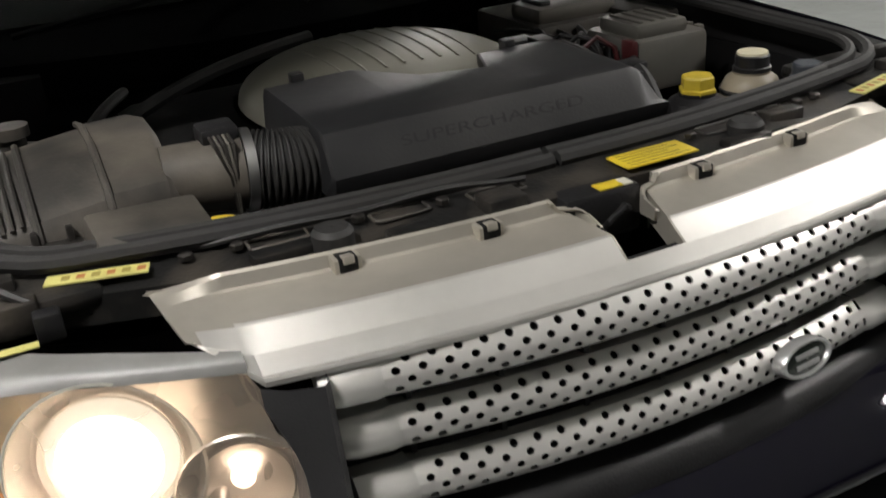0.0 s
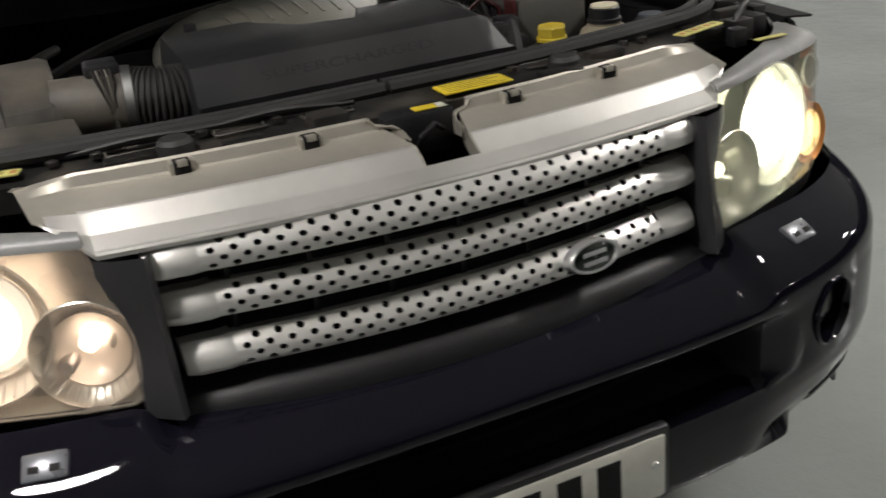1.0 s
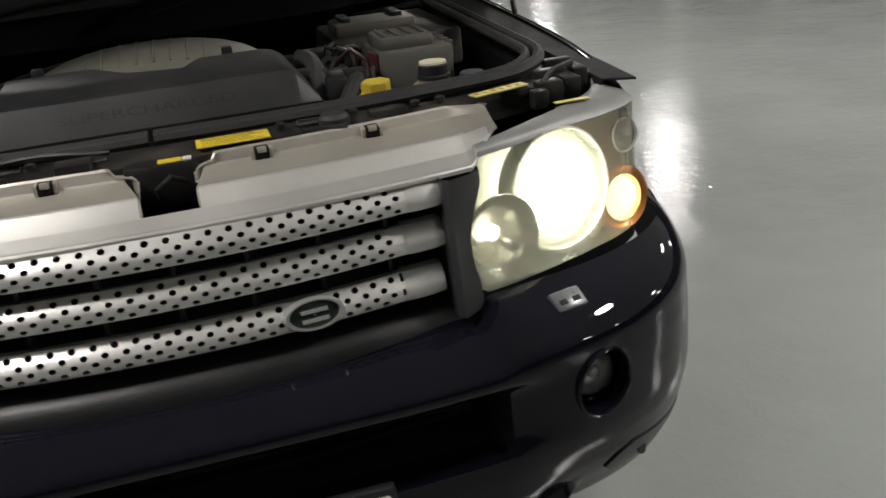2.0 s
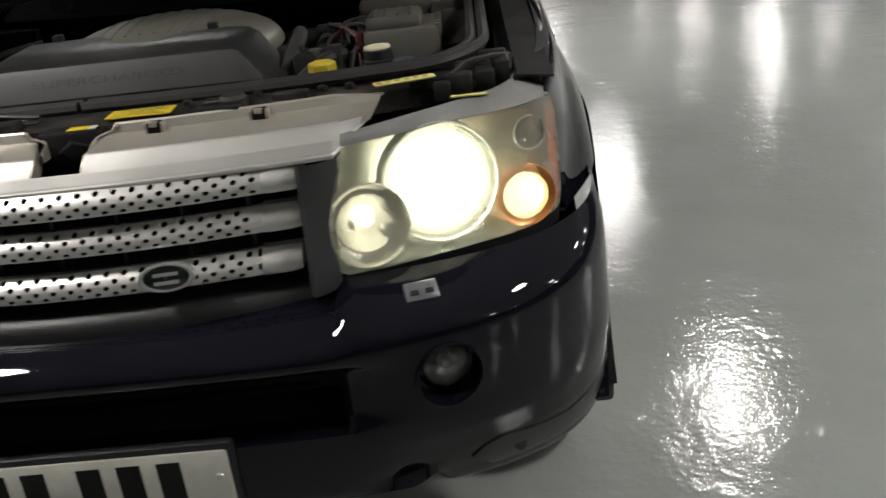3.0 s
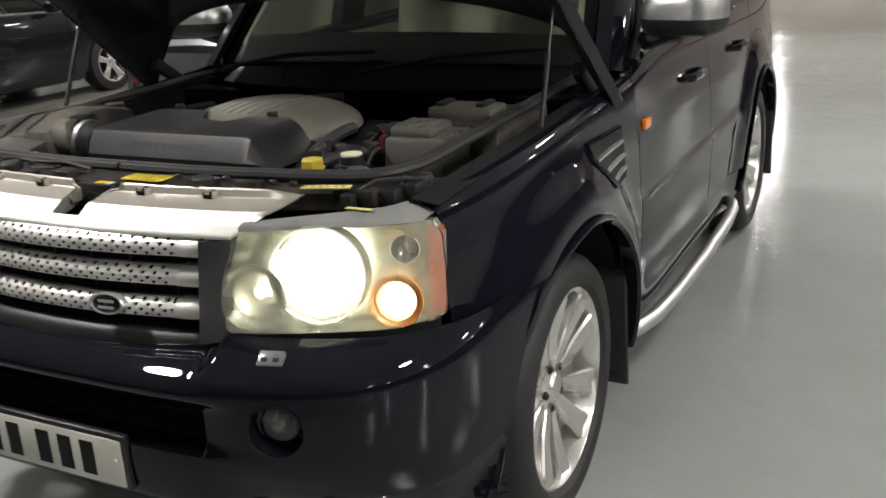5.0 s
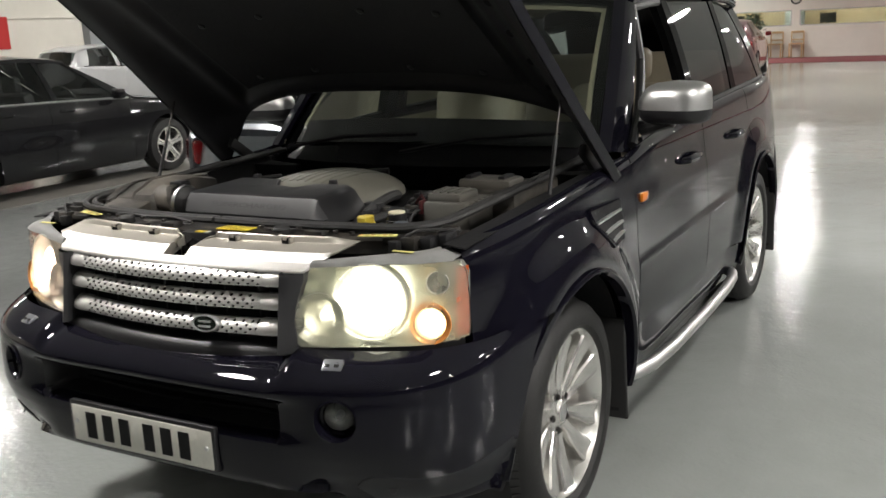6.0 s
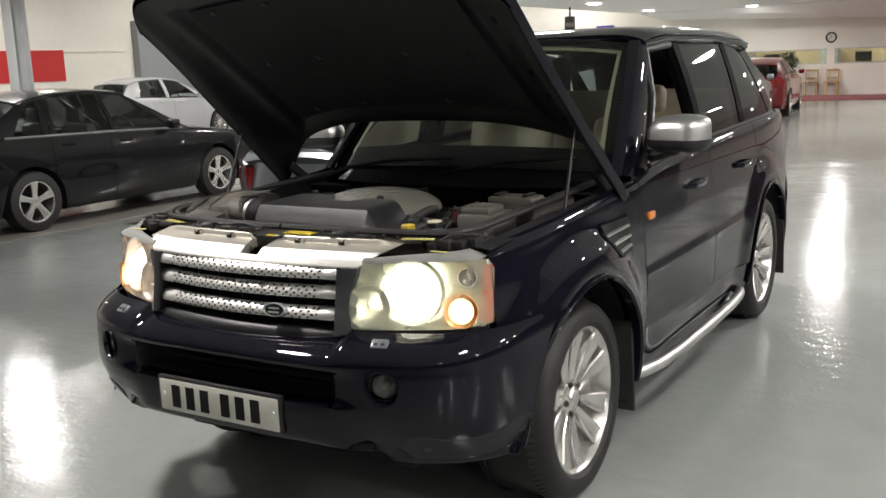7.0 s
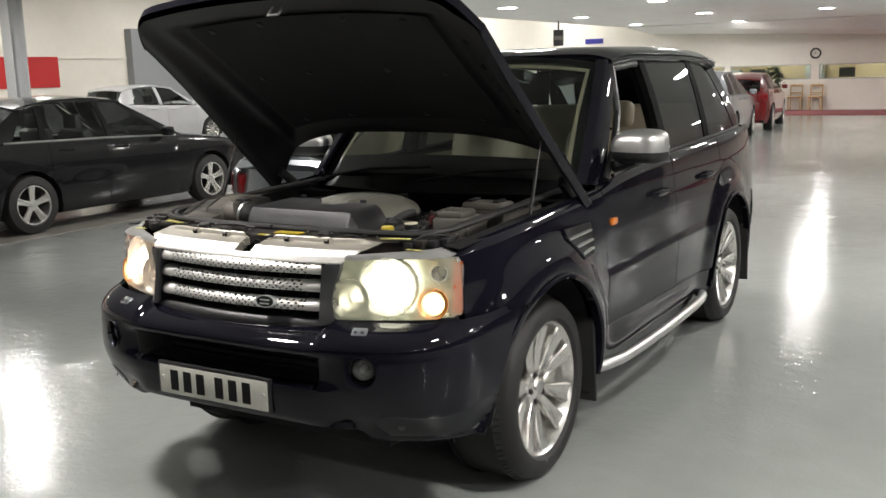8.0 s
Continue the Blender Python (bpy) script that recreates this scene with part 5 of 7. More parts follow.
def suv_headlamp(car, s):
    beam = BEAM if s > 0 else BEAM_WARM
    c = Vector((0.61, 0.90))
    def ring(f, o):
        return [(s * (c.x + (x - c.x) * f), lamp_y(c.x + (x - c.x) * f, c.y + (z - c.y) * f) + o, c.y + (z - c.y) * f) for x, z in LAMP_OUT]
    # housing
    bm = bmesh.new()
    rows = [ring(1.0, 0.004), ring(0.985, 0.03), ring(0.96, 0.05), ring(0.6, 0.085), ring(0.2, 0.10), ring(0.01, 0.10)]
    sheet(bm, rows, True)
    hl = part("headlamp", bm, mat("headlamp bowl", (0.26, 0.265, 0.225), 0.36, 0.45), car, "lit headlamp with a yellowed hazy lens")
    # clear cover
    bm = bmesh.new()
    sheet(bm, [ring(f, -0.0) for f in (1.0, 0.985, 0.9, 0.75, 0.55, 0.35, 0.15, 0.01)], True)
    outward(bm, (s * 0.6, -0.3, 0.88))
    part("cover_lens", bm, LENS if s > 0 else LENS_L, hl, "yellowed clear cover").visible_shadow = False
    # dull upper strip of the housing above the cover, drawn out to a horn at the wing
    bm = bmesh.new()
    rr = []
    for x in steps(0.452, 0.780, 18):
        z = lerp(x, [(0.45, 0.998), (0.606, 1.004), (0.765, 1.007), (0.79, 1.003)])
        y = lamp_y(x, z)
        yb = lerp(x, [(0.452, -0.765), (0.503, -0.738), (0.614, -0.678), (0.70, -0.618), (0.735, -0.575), (0.78, -0.568)])
        zb = lerp(x, [(0.452, 1.014), (0.60, 1.022), (0.70, 1.026), (0.73, 1.032), (0.78, 1.012)])
        rr.append([(s * x, y + (yb - y) * f, z + (zb - z) * g) for f, g in ((0.0, 0.0), (0.12, 0.45), (0.3, 0.72), (0.6, 0.9), (0.9, 1.0), (1.0, 0.85))])
    sheet(bm, rr if s < 0 else [r[::-1] for r in rr])
    fl = part("upper_flange", bm, mat("dull clear plastic", (0.2, 0.2, 0.195), 0.42, dirt=(0.1, 0.095, 0.085), dscale=14, damount=0.5), hl, solid=0.004)
    bm = bmesh.new()
    sheet(bm, [[(s * (0.742 - w), -0.60 + f * 0.05, 1.020 + h), (s * 0.742, -0.60 + f * 0.05, 1.024 + h), (s * (0.742 + w), -0.60 + f * 0.05, 1.016 + h)] for f, w, h in ((0, 0.022, 0.0), (0.5, 0.014, 0.008), (1.0, 0.004, 0.016))])
    part("flange_horn", bm, mat("dull clear horn", (0.2, 0.2, 0.195), 0.4), fl, solid=0.006)

    # dark tray that closes the gap below the lamp
    bm = bmesh.new()
    sheet(bm, [[(s * x, lamp_y(x, 0.80) + o, z) for x in steps(0.40, 0.79, 12)] for o, z in ((0.008, 0.801), (0.012, 0.775), (0.10, 0.765), (0.22, 0.765), (0.23, 0.96))])
    part("lamp_tray", bm, BLACK_MATT, hl, solid=0.004)

    bright = mat("bright reflector", (0.6, 0.6, 0.53), 0.3, 0.35)

    def lens(x, z, r, back, name, m, dome=0.3, outer=0.0, rim=None):
        """A lamp in its bowl: a domed lens, and a ribbed bowl that widens towards the cover."""
        y = lamp_y(x, z) + back
        n = pose(s * x, y, z, 84, 0, s * 18)
        b = bmesh.new()
        spin(b, [(r, 0.0), (r * 0.8, r * dome * 0.5), (r * 0.45, r * dome * 0.85), (0.001, r * dome)], 32, n)
        outward(b, (s * x * 0.9, y + 0.3, z))
        core = part(name, b, m, hl)
        if outer:
            b = bmesh.new()
            spin(b, [(r * 1.02, -0.004), (r * 0.99, r * dome * 0.14), (r * 0.86, r * dome * 0.44), (r * 0.80, r * dome * 0.53)], 40, n)
            outward(b, (s * x * 0.9, y + 0.3, z))
            part("lens_edge", b, BEAM_EDGE, core, "dimmer outer zone of the lens")
        b = bmesh.new()
        spin(b, [(r * 1.10, 0.008), (r * 1.08, 0.010), (r * 1.03, 0.004), (r, -0.004)], 32, n)
        part("lamp_rim", b, rim or bright, hl)
        if outer:
            d = back - 0.010
            b = bmesh.new()
            spin(b, [(outer, d), (outer * 0.97, d + 0.001), (outer * 0.95, d - 0.004), (r * 1.2, 0.002), (r * 1.05, -0.002)], 40, n)
            part("lamp_bowl", b, bright, hl)
            for k in range(9):
                t = radians(232 + 9.5 * k)
                b = bmesh.new()
                p, q = Vector((r * 1.2 * math.cos(t), r * 1.2 * math.sin(t), 0.004)), Vector((outer * 0.94 * math.cos(t), outer * 0.94 * math.sin(t), d - 0.002))
                tube(b, [n @ p, n @ q], 0.0016, 5)
                part("bowl_rib", b, bright, hl)
    lens(0.588, 0.907, 0.084 if s > 0 else 0.066, 0.045, "beam_lens", beam, 0.4, 0.099)
    # inner lamp: an open ribbed bowl, its bulb half behind a grey shield
    n = pose(s * 0.472, lamp_y(0.472, 0.866) + 0.030, 0.866, 84, 0, s * 18)
    b = bmesh.new()
    spin(b, [(0.070, 0.022), (0.068, 0.024), (0.066, 0.018), (0.056, 0.004), (0.050, 0.000), (0.048, 0.003), (0.046, -0.002), (0.038, -0.016), (0.022, -0.030), (0.001, -0.034)], 40, n)
    part("inner_bowl", b, mat("mirror reflector", (0.6, 0.59, 0.53), 0.3, 0.85), hl)
    for k in range(10):
        t = radians(215 + 10 * k)
        b = bmesh.new()
        tube(b, [n @ Vector((0.051 * math.cos(t), 0.051 * math.sin(t), 0.002)), n @ Vector((0.066 * math.cos(t), 0.066 * math.sin(t), 0.018))], 0.0014, 5)
        part("bowl_rib", b, bright, hl)
    b = bmesh.new()
    spin(b, [(0.013, -0.026), (0.013, -0.008), (0.009, -0.003), (0.001, -0.001)], 18, n @ Matrix.Translation((s * 0.004, 0.004, 0)))
    part("bulb", b, BULB if s > 0 else BULB_WARM, hl)
    b = bmesh.new()
    spin(b, [(0.011, -0.03), (0.011, -0.004), (0.008, 0.002), (0.001, 0.004)], 16, n @ Matrix.Translation((s * 0.034, -0.020, 0.004)))
    part("bulb_shield", b, SATIN, hl)
    lens(0.731, 0.850, 0.037, 0.025, "side_lamp", INDIC, 0.3)
    b = bmesh.new()
    spin(b, [(0.054, 0.008), (0.053, 0.012), (0.047, 0.007), (0.038, -0.002)], 32, pose(s * 0.731, lamp_y(0.731, 0.850) + 0.025, 0.850, 84, 0, s * 18))
    part("lamp_ring", b, mat("orange tinted ring", (0.85, 0.36, 0.10), 0.3, 0.2), hl, "orange tinted ring")
    n = pose(s * 0.745, lamp_y(0.745, 0.952) + 0.024, 0.952, 84, 0, s * 24)
    b = bmesh.new()
    spin(b, [(0.0300, 0.008), (0.0290, 0.0105), (0.0270, 0.0085), (0.0262, 0.004)], 28, n)
    part("lamp_rim", b, mat("bright ring", (0.9, 0.9, 0.88), 0.15, 0.4), hl)
    b = bmesh.new()
    spin(b, [(0.0265, 0.006), (0.020, -0.008), (0.010, -0.014), (0.001, -0.015)], 24, n)
    part("small_bowl", b, mat("dull grey reflector", (0.34, 0.30, 0.26), 0.2, 0.8), hl)
    b = rbox((s * 0.655 - 0.03, -0.668, 1.0265), (s * 0.655 + 0.03, -0.655, 1.0285), 0.0008)
    part("label", b, YELLOW_PALE, hl, "small pale label on the lamp")
    # amber reflector along the outer edge
    b = bmesh.new()
    rows = [[(s * x, lamp_y(x, z) + 0.012, z) for x in (0.780, 0.789, 0.797)] for z in steps(0.808, 0.985, 8)]
    sheet(b, rows if s < 0 else [r[::-1] for r in rows])
    part("side_reflector", b, AMBER, hl, "amber side reflector")


for s in (1, -1):
    suv_headlamp(suv, s)


def suv_vents(car):
    for s in (1, -1):
        edge = [(0.150, 0.986), (0.440, 0.978), (0.446, 0.836), (0.292, 0.845), (0.160, 0.945)]
        low = lambda y: lerp(y, [(0.15, 0.945), (0.16, 0.943), (0.292, 0.847), (0.445, 0.838)])
        bm = bmesh.new()
        sheet(bm, [[(s * (side_x(y, z) + 0.002), y, z) for z in steps(low(y), 0.982 - 0.02 * (y - 0.15), 5)] for y in steps(0.152, 0.442, 10)])
        v = part("wing_vent", bm, BLACK_MATT, car, "side vent with silver blades", solid=0.006)
        for z, ya, yb in ((0.943, 0.172, 0.430), (0.903, 0.226, 0.434), (0.866, 0.276, 0.438)):
            bm = bmesh.new()
            rows = []
            for y in steps(ya, yb, 8):
                x = max(side_x(y, z), lerp(y, [(ya, side_x(ya, z)), (yb, side_x(yb, z))])) + 0.004
                rows.append([(s * x, y, z - 0.012), (s * (x + 0.009), y, z - 0.006), (s * (x + 0.010), y, z + 0.001), (s * x, y, z + 0.004)])
            sheet(bm, rows)
            bmesh.ops.recalc_face_normals(bm, faces=bm.faces[:])
            part("blade", bm, SATIN, v, "silver blade")
        # mesh teeth over the upper blade
        for k in range(7):
            y = 0.185 + 0.033 * k
            bm = bmesh.new()
            tube(bm, [(s * (side_x(y, 0.96) + 0.005), y, 0.952), (s * (side_x(y, 0.97) + 0.005), y + 0.014, 0.976)], 0.003, 5)
            part("mesh_bar", bm, GREY_PL, v)
        bm = bmesh.new()
        pts = [(s * (side_x(y, z) + 0.004), y, z) for y, z in edge + edge[:1]]
        tube(bm, pts, 0.006, 6, False)
        part("vent_frame", bm, NAVY, v)
        # orange marker
        bm = rbox((-0.006, -0.036, -0.017), (0.012, 0.036, 0.017), 0.008, 2)
        bm.transform(pose(s * side_x(0.71, 0.937), 0.71, 0.937))
        part("side_marker", bm, MARKER, car, "small orange side marker lamp")


suv_vents(suv)

# ---------- bonnet, standing open ----------
HY, HZ, HOPEN, HW = 0.70, 1.085, 33.5, 0.805


def hood_outline(x):
    """Front and rear ends of the closed bonnet at x, as lengths forward of the hinge."""
    u = abs(x) / HW
    front = 1.50 - 0.05 * u * u - 0.15 * max(0.0, (u - 0.82) / 0.18) ** 2.5
    rear = 0.20 + 0.28 * (1 - u ** 4)
    return rear, front


def hood_z(x, l):
    """Crown of the bonnet, with sides that turn down, deepest by the hinges."""
    u = abs(x) / HW
    return 0.045 * (1 - u ** 2.4) - 0.02 * max(0, (l - 1.1) / 0.4) ** 2 - (0.035 + 0.15 * max(0.0, min(1.0, 1 - (l - 0.2) / 1.2))) * sm(u, 0.80, 1.0) ** 1.4


def suv_hood(car):
    m = pose(0, HY, HZ, -HOPEN)
    hood = new("bonnet")
    hood.parent = car
    hood.matrix_basis = m
    tagged(hood, "open navy bonnet with a black lined underside")
    def pt(x, f, o):
        r, e = hood_outline(x)
        l = r + (e - r) * f
        # the bonnet widens towards its hinges
        return (x * (1 + 0.06 * max(0.0, min(1.0, (1.05 - l) / 0.85)) * (abs(x) / HW) ** 2), -l, hood_z(x, l) + o)
    xs = steps(-HW, -0.88 * HW, 10) + steps(-0.86 * HW, 0.86 * HW, 30) + steps(0.88 * HW, HW, 10)
    fs = steps(0, 1, 24)
    bm = bmesh.new()
    sheet(bm, [[pt(x, f, 0.012) for x in xs] for f in fs])
    part("outer_skin", bm, NAVY, hood, solid=0.006)
    # turned-down edge
    bm = bmesh.new()
    sheet(bm, [[pt(x, 1, 0.012) for x in xs], [pt(x, 1, -0.02) for x in xs]])
    for x in (-HW, HW):
        sheet(bm, [[pt(x, f, 0.012) for f in fs], [pt(x * 0.99, f, -0.02) for f in fs]])
    part("edge", bm, NAVY, hood, solid=0.004)
    # pressed inner frame: raised rim, sunk middle
    bm = bmesh.new()
    def inner(x, f):
        u = abs(x) / HW
        r = max(sm(u, 0.74, 0.82), 1 - sm(f, 0.03, 0.09), sm(f, 0.86, 0.93))
        return pt(x * 0.985, f * 0.98 + 0.01, -0.012 - 0.030 * r + 0.02 * sm(u, 0.93, 1.0))
    sheet(bm, [[inner(x, f) for x in steps(-HW, -0.7 * HW, 22) + steps(-0.68 * HW, 0.68 * HW, 20) + steps(0.7 * HW, HW, 22)] for f in steps(0, 1, 48)])
    part("inner_frame", bm, NAVY_IN, hood)
    # sound pad
    bm = bmesh.new()
    def pad(x, f):
        return pt(x, f, -0.020 - 0.006 * math.sin(math.pi * f))
    sheet(bm, [[pad(x, f) for x in steps(-0.57, 0.57, 24)] for f in steps(0.10, 0.855, 24)])
    part("sound_pad", bm, mat("felt pad", (0.016, 0.016, 0.0175), 0.9, 0, 0.2, 5, bump=0.4, bscale=50), hood, "black felt sound pad")
    for x in (-0.46, -0.2, 0.2, 0.46):
        for f in (0.14, 0.48, 0.82):
            bm = bmesh.new()
            p = pad(x, f)
            spin(bm, [(0.014, 0.0), (0.012, -0.005), (0.001, -0.007)], 12, Matrix.Translation((p[0], p[1], p[2] - 0.001)))
            part("pad_stud", bm, BLACK, hood)
    # oval access holes in the rim
    for s in (1, -1):
        for f in (0.22, 0.36, 0.5, 0.64, 0.78):
            p = inner(s * 0.70, f)
            bm = bmesh.new()
            disc(bm, Matrix.Translation((p[0], p[1], p[2] - 0.0035)) @ Matrix.Diagonal((0.55, 1.0, 1, 1)), 0.02, 16)
            part("rim_hole", bm, BLACK_MATT, hood)
        bm = rbox((s * 0.755 - 0.012, -0.34, -0.16), (s * 0.755 + 0.012, -0.17, -0.12), 0.004)
        part("hinge", bm, NAVY_IN, hood)
    bm = bmesh.new()
    p = inner(0.0, 0.955)
    tube(bm, [(-0.025, p[1], p[2]), (-0.025, p[1] - 0.01, p[2] - 0.045), (0.025, p[1] - 0.01, p[2] - 0.045), (0.025, p[1], p[2])], 0.005, 8)
    part("striker", bm, SATIN, hood)
    # gas struts
    for s in (1, -1):
        a, b = Vector((s * 0.792, -0.035, 1.07)), Vector((s * 0.785, 0.105, 1.40))
        bm = bmesh.new()
        tube(bm, [a, a.lerp(b, 0.5)], 0.0065, 10)
        st = part("gas_strut", bm, BLACK, car, "black gas strut holding the bonnet")
        bm = bmesh.new()
        tube(bm, [a.lerp(b, 0.48), b], 0.0038, 8)
        part("strut_rod", bm, STEEL_DK, st)


suv_hood(suv)

# ---------- engine bay ----------
def suv_bay(car):
    # black tub
    bm = bmesh.new()
    box(bm, (-0.72, -0.60, 0.62), (0.72, 0.60, 0.66))
    for s in (1, -1):
        sheet(bm, [[(s * 0.72, y, z) for y in steps(-0.60, 0.62, 8)] for z in (0.62, 1.0)])
        sheet(bm, [[(s * 0.72, y, 1.0) for y in steps(-0.60, 0.62, 8)], [(s * 0.74, y, 1.035 + 0.03 * (y + 0.6)) for y in steps(-0.60, 0.62, 8)], [(s * 0.80, y, 1.028 + 0.045 * (y + 0.6)) for y in steps(-0.60, 0.62, 8)]])
    sheet(bm, [[(x, 0.62, z) for x in steps(-0.7, 0.7, 4)] for z in (0.62, 1.03)])
    part("engine_bay", bm, BLACK_MATT, car, "black engine bay walls", solid=0.004)
    # slam panel in front
    rows = []
    for x in steps(-0.74, 0.74, 40):
        k = 0.30 * x * x
        h = 0.012 * (1 - sm(abs(x), 0.25, 0.5))
        rows.append([(x, -0.693 + k, 1.0), (x, -0.69 + k, 1.034 + h), (x, -0.66 + k, 1.039 + h), (x, -0.60 + k * 0.9, 1.045 + h), (x, -0.57 + k * 0.9, 1.03), (x, -0.56 + k * 0.9, 0.85)])
    bm = bmesh.new()
    sheet(bm, rows)
    bmesh.ops.recalc_face_normals(bm, faces=bm.faces[:])
    slam = part("slam_panel", bm, SLAM, car, "black plastic panel behind the grille", solid=0.004)
    # rubber seal: twin beads across the front and back along the sides
    def seal(o):
        pts = []
        for a in steps(0, 1, 40):
            if a < 0.45:
                x = 0.004 + (0.57 - 0.004) * a / 0.45
                pts.append((x, -0.615 + 0.22 * x * x + o, 1.062 - 0.01 * x))
            else:
                b = (a - 0.45) / 0.55
                t = min(1, b / 0.35)
                x = 0.57 + 0.12 * math.sin(t * math.pi / 2)
                y = -0.615 + 0.22 * 0.57 ** 2 + 0.14 * (1 - math.cos(t * math.pi / 2)) + max(0, b - 0.35) / 0.65 * 0.98
                pts.append((x - o * 0.8, y + o * (1 - t), 1.056 + 0.04 * b))
        return pts
    for s in (1, -1):
        for o, r in ((0.0, 0.011), (0.028, 0.009)):
            bm = bmesh.new()
            tube(bm, [(s * x, y, z) for x, y, z in seal(o)], r, 8)
            part("rubber_seal", bm, RUBBER, slam, "black rubber bonnet seal")
        bm = rbox((0.55, -0.60, 1.02), (0.70, -0.42, 1.0445), 0.010)
        if s < 0:
            bm.transform(Matrix.Diagonal((-1, 1, 1, 1)))
            bmesh.ops.reverse_faces(bm, faces=bm.faces[:])
        part("corner_cover", bm, SLAM, slam)
    lb = part("label", rbox((0.062, -0.684, 1.0535), (0.170, -0.636, 1.0565), 0.001), YELLOW, slam, "yellow warning label")
    for k in range(5):
        bm = bmesh.new()
        box(bm, (0.07, -0.679 + 0.0085 * k, 1.0565), (0.160 - 0.01 * (k % 3), -0.6775 + 0.0085 * k, 1.0568))
        part("print", bm, INK, lb, smooth=False)
    for s, x0, x1 in ((1, 0.498, 0.602), (-1, 0.498, 0.608)):
        bm = rbox((x0, -0.012, 0), (x1, 0.012, 0.003), 0.001)
        lz = 1.050 if s > 0 else 1.0455
        place = pose(0.55, -0.612 if s > 0 else -0.576, lz, 0, 0, 16) @ Matrix.Translation((-0.55, 0, 0))
        bm.transform(place)
        if s < 0:
            bm.transform(Matrix.Diagonal((-1, 1, 1, 1)))
            bmesh.ops.reverse_faces(bm, faces=bm.faces[:])
        lb = part("label", bm, YELLOW_PALE, slam, "long pale yellow label")
        for k in range(6):
            bm = bmesh.new()
            x = x0 + 0.008 + 0.016 * k
            box(bm, (x - 0.0045, -0.006, 0.003), (x + 0.0045, 0.005, 0.0033))
            bm.transform(place)
            if s < 0:
                bm.transform(Matrix.Diagonal((-1, 1, 1, 1)))
            part("print", bm, mat("faded print", (0.3, 0.25, 0.06), 0.6) if k % 2 else mat("faded red print", (0.4, 0.16, 0.05), 0.6), lb, smooth=False)
    # embossed plates and small fixings on the slam panel
    for x in (-0.22, -0.1, 0.25, 0.36, -0.36):
        k = 0.3 * x * x
        z = 1.0425 + 0.012 * (1 - sm(abs(x), 0.25, 0.5))
        w, d = (0.034, 0.014) if x != 0.36 else (0.022, 0.016)
        bm = bmesh.new()
        tube(bm, [(x + w * c, -0.648 + k + d * e, z) for c, e in ((-1, -0.8), (-0.8, -1), (0.8, -1), (1, -0.8), (1, 0.8), (0.8, 1), (-0.8, 1), (-1, 0.8), (-1, -0.8))], 0.0022, 6)
        part("embossed_frame", bm, AIRBOX, slam, "dusty raised outline on the panel")
    for s in (1, -1):
        bm = bmesh.new()
        spin(bm, [(0.024, 0), (0.024, 0.026), (0.019, 0.032), (0.001, 0.032)], 18, pose(s * 0.29 - 0.02, -0.655, 1.036))
        part("buffer", bm, RUBBER, slam)
    # bolts, a cable and small brackets on the panel
    for x in (-0.46, -0.405, -0.27, -0.17, 0.19, 0.305, 0.41, 0.455):
        bm = bmesh.new()
        spin(bm, [(0.0085, 0), (0.0085, 0.006), (0.006, 0.0075), (0.001, 0.0075)], 6, pose(x, -0.652 + 0.3 * x * x, 1.044 + 0.012 * (1 - sm(abs(x), 0.25, 0.5))))
        part("bolt", bm, STEEL_DK, slam, smooth=False)
    bm = bmesh.new()
    tube(bm, [(x, -0.640 + 0.3 * x * x + 0.006 * math.sin(23 * x), 1.052 + 0.012 * (1 - sm(abs(x), 0.25, 0.5)) + 0.003 * math.sin(31 * x)) for x in steps(-0.44, -0.06, 24)], 0.004, 6)
    part("catch_cable", bm, RUBBER, slam, "thin black bonnet release cable")
    for x0, x1, y0, y1, z in ((-0.40, -0.33, -0.655, -0.628, 1.049), (-0.255, -0.20, -0.688, -0.668, 1.051), (0.215, 0.285, -0.690, -0.668, 1.052), (-0.135, -0.085, -0.695, -0.655, 1.060), (0.33, 0.39, -0.638, -0.612, 1.052)):
        part("bracket", rbox((x0, y0, 1.03), (x1, y1, z + 0.004), 0.003), SLAM, slam)
    for s in (1, -1):
        for x, y, w, d, h in ((0.640, -0.600, 0.022, 0.015, 1.052), (0.685, -0.575, 0.016, 0.026, 1.050), (0.665, -0.545, 0.03, 0.012, 1.058), (0.715, -0.535, 0.014, 0.03, 1.056), (0.612, -0.63, 0.014, 0.012, 1.046), (0.70, -0.49, 0.026, 0.010, 1.062)):
            part("lamp_bracket", rbox((s * x - w, y - d, 1.015), (s * x + w, y + d, h), 0.004), BLACK if w < 0.02 else SLAM, slam)
        bm = bmesh.new()
        tube(bm, [(s * 0.62, -0.61, 1.045), (s * 0.655, -0.59, 1.066), (s * 0.70, -0.55, 1.064), (s * 0.73, -0.49, 1.05)], 0.005, 6)
        part("lamp_cable", bm, RUBBER, slam)
    # scuttle below the windscreen
    rows = []
    for x in steps(-0.74, 0.74, 30):
        c = -0.22 * (1 - (x / 0.74) ** 2)
        rows.append([(x, 0.56 + c * 0.7, 1.0), (x, 0.57 + c * 0.75, 1.07), (x, 0.60 + c * 0.8, 1.082), (x, 0.69 + c, 1.115 + 0.03 * (1 - (x / 0.74) ** 2))])
    bm = bmesh.new()
    sheet(bm, rows)
    bmesh.ops.recalc_face_normals(bm, faces=bm.faces[:])
    sc = part("scuttle", bm, GLOSS_BLACK, car, "glossy black plastic scuttle panel", solid=0.004)
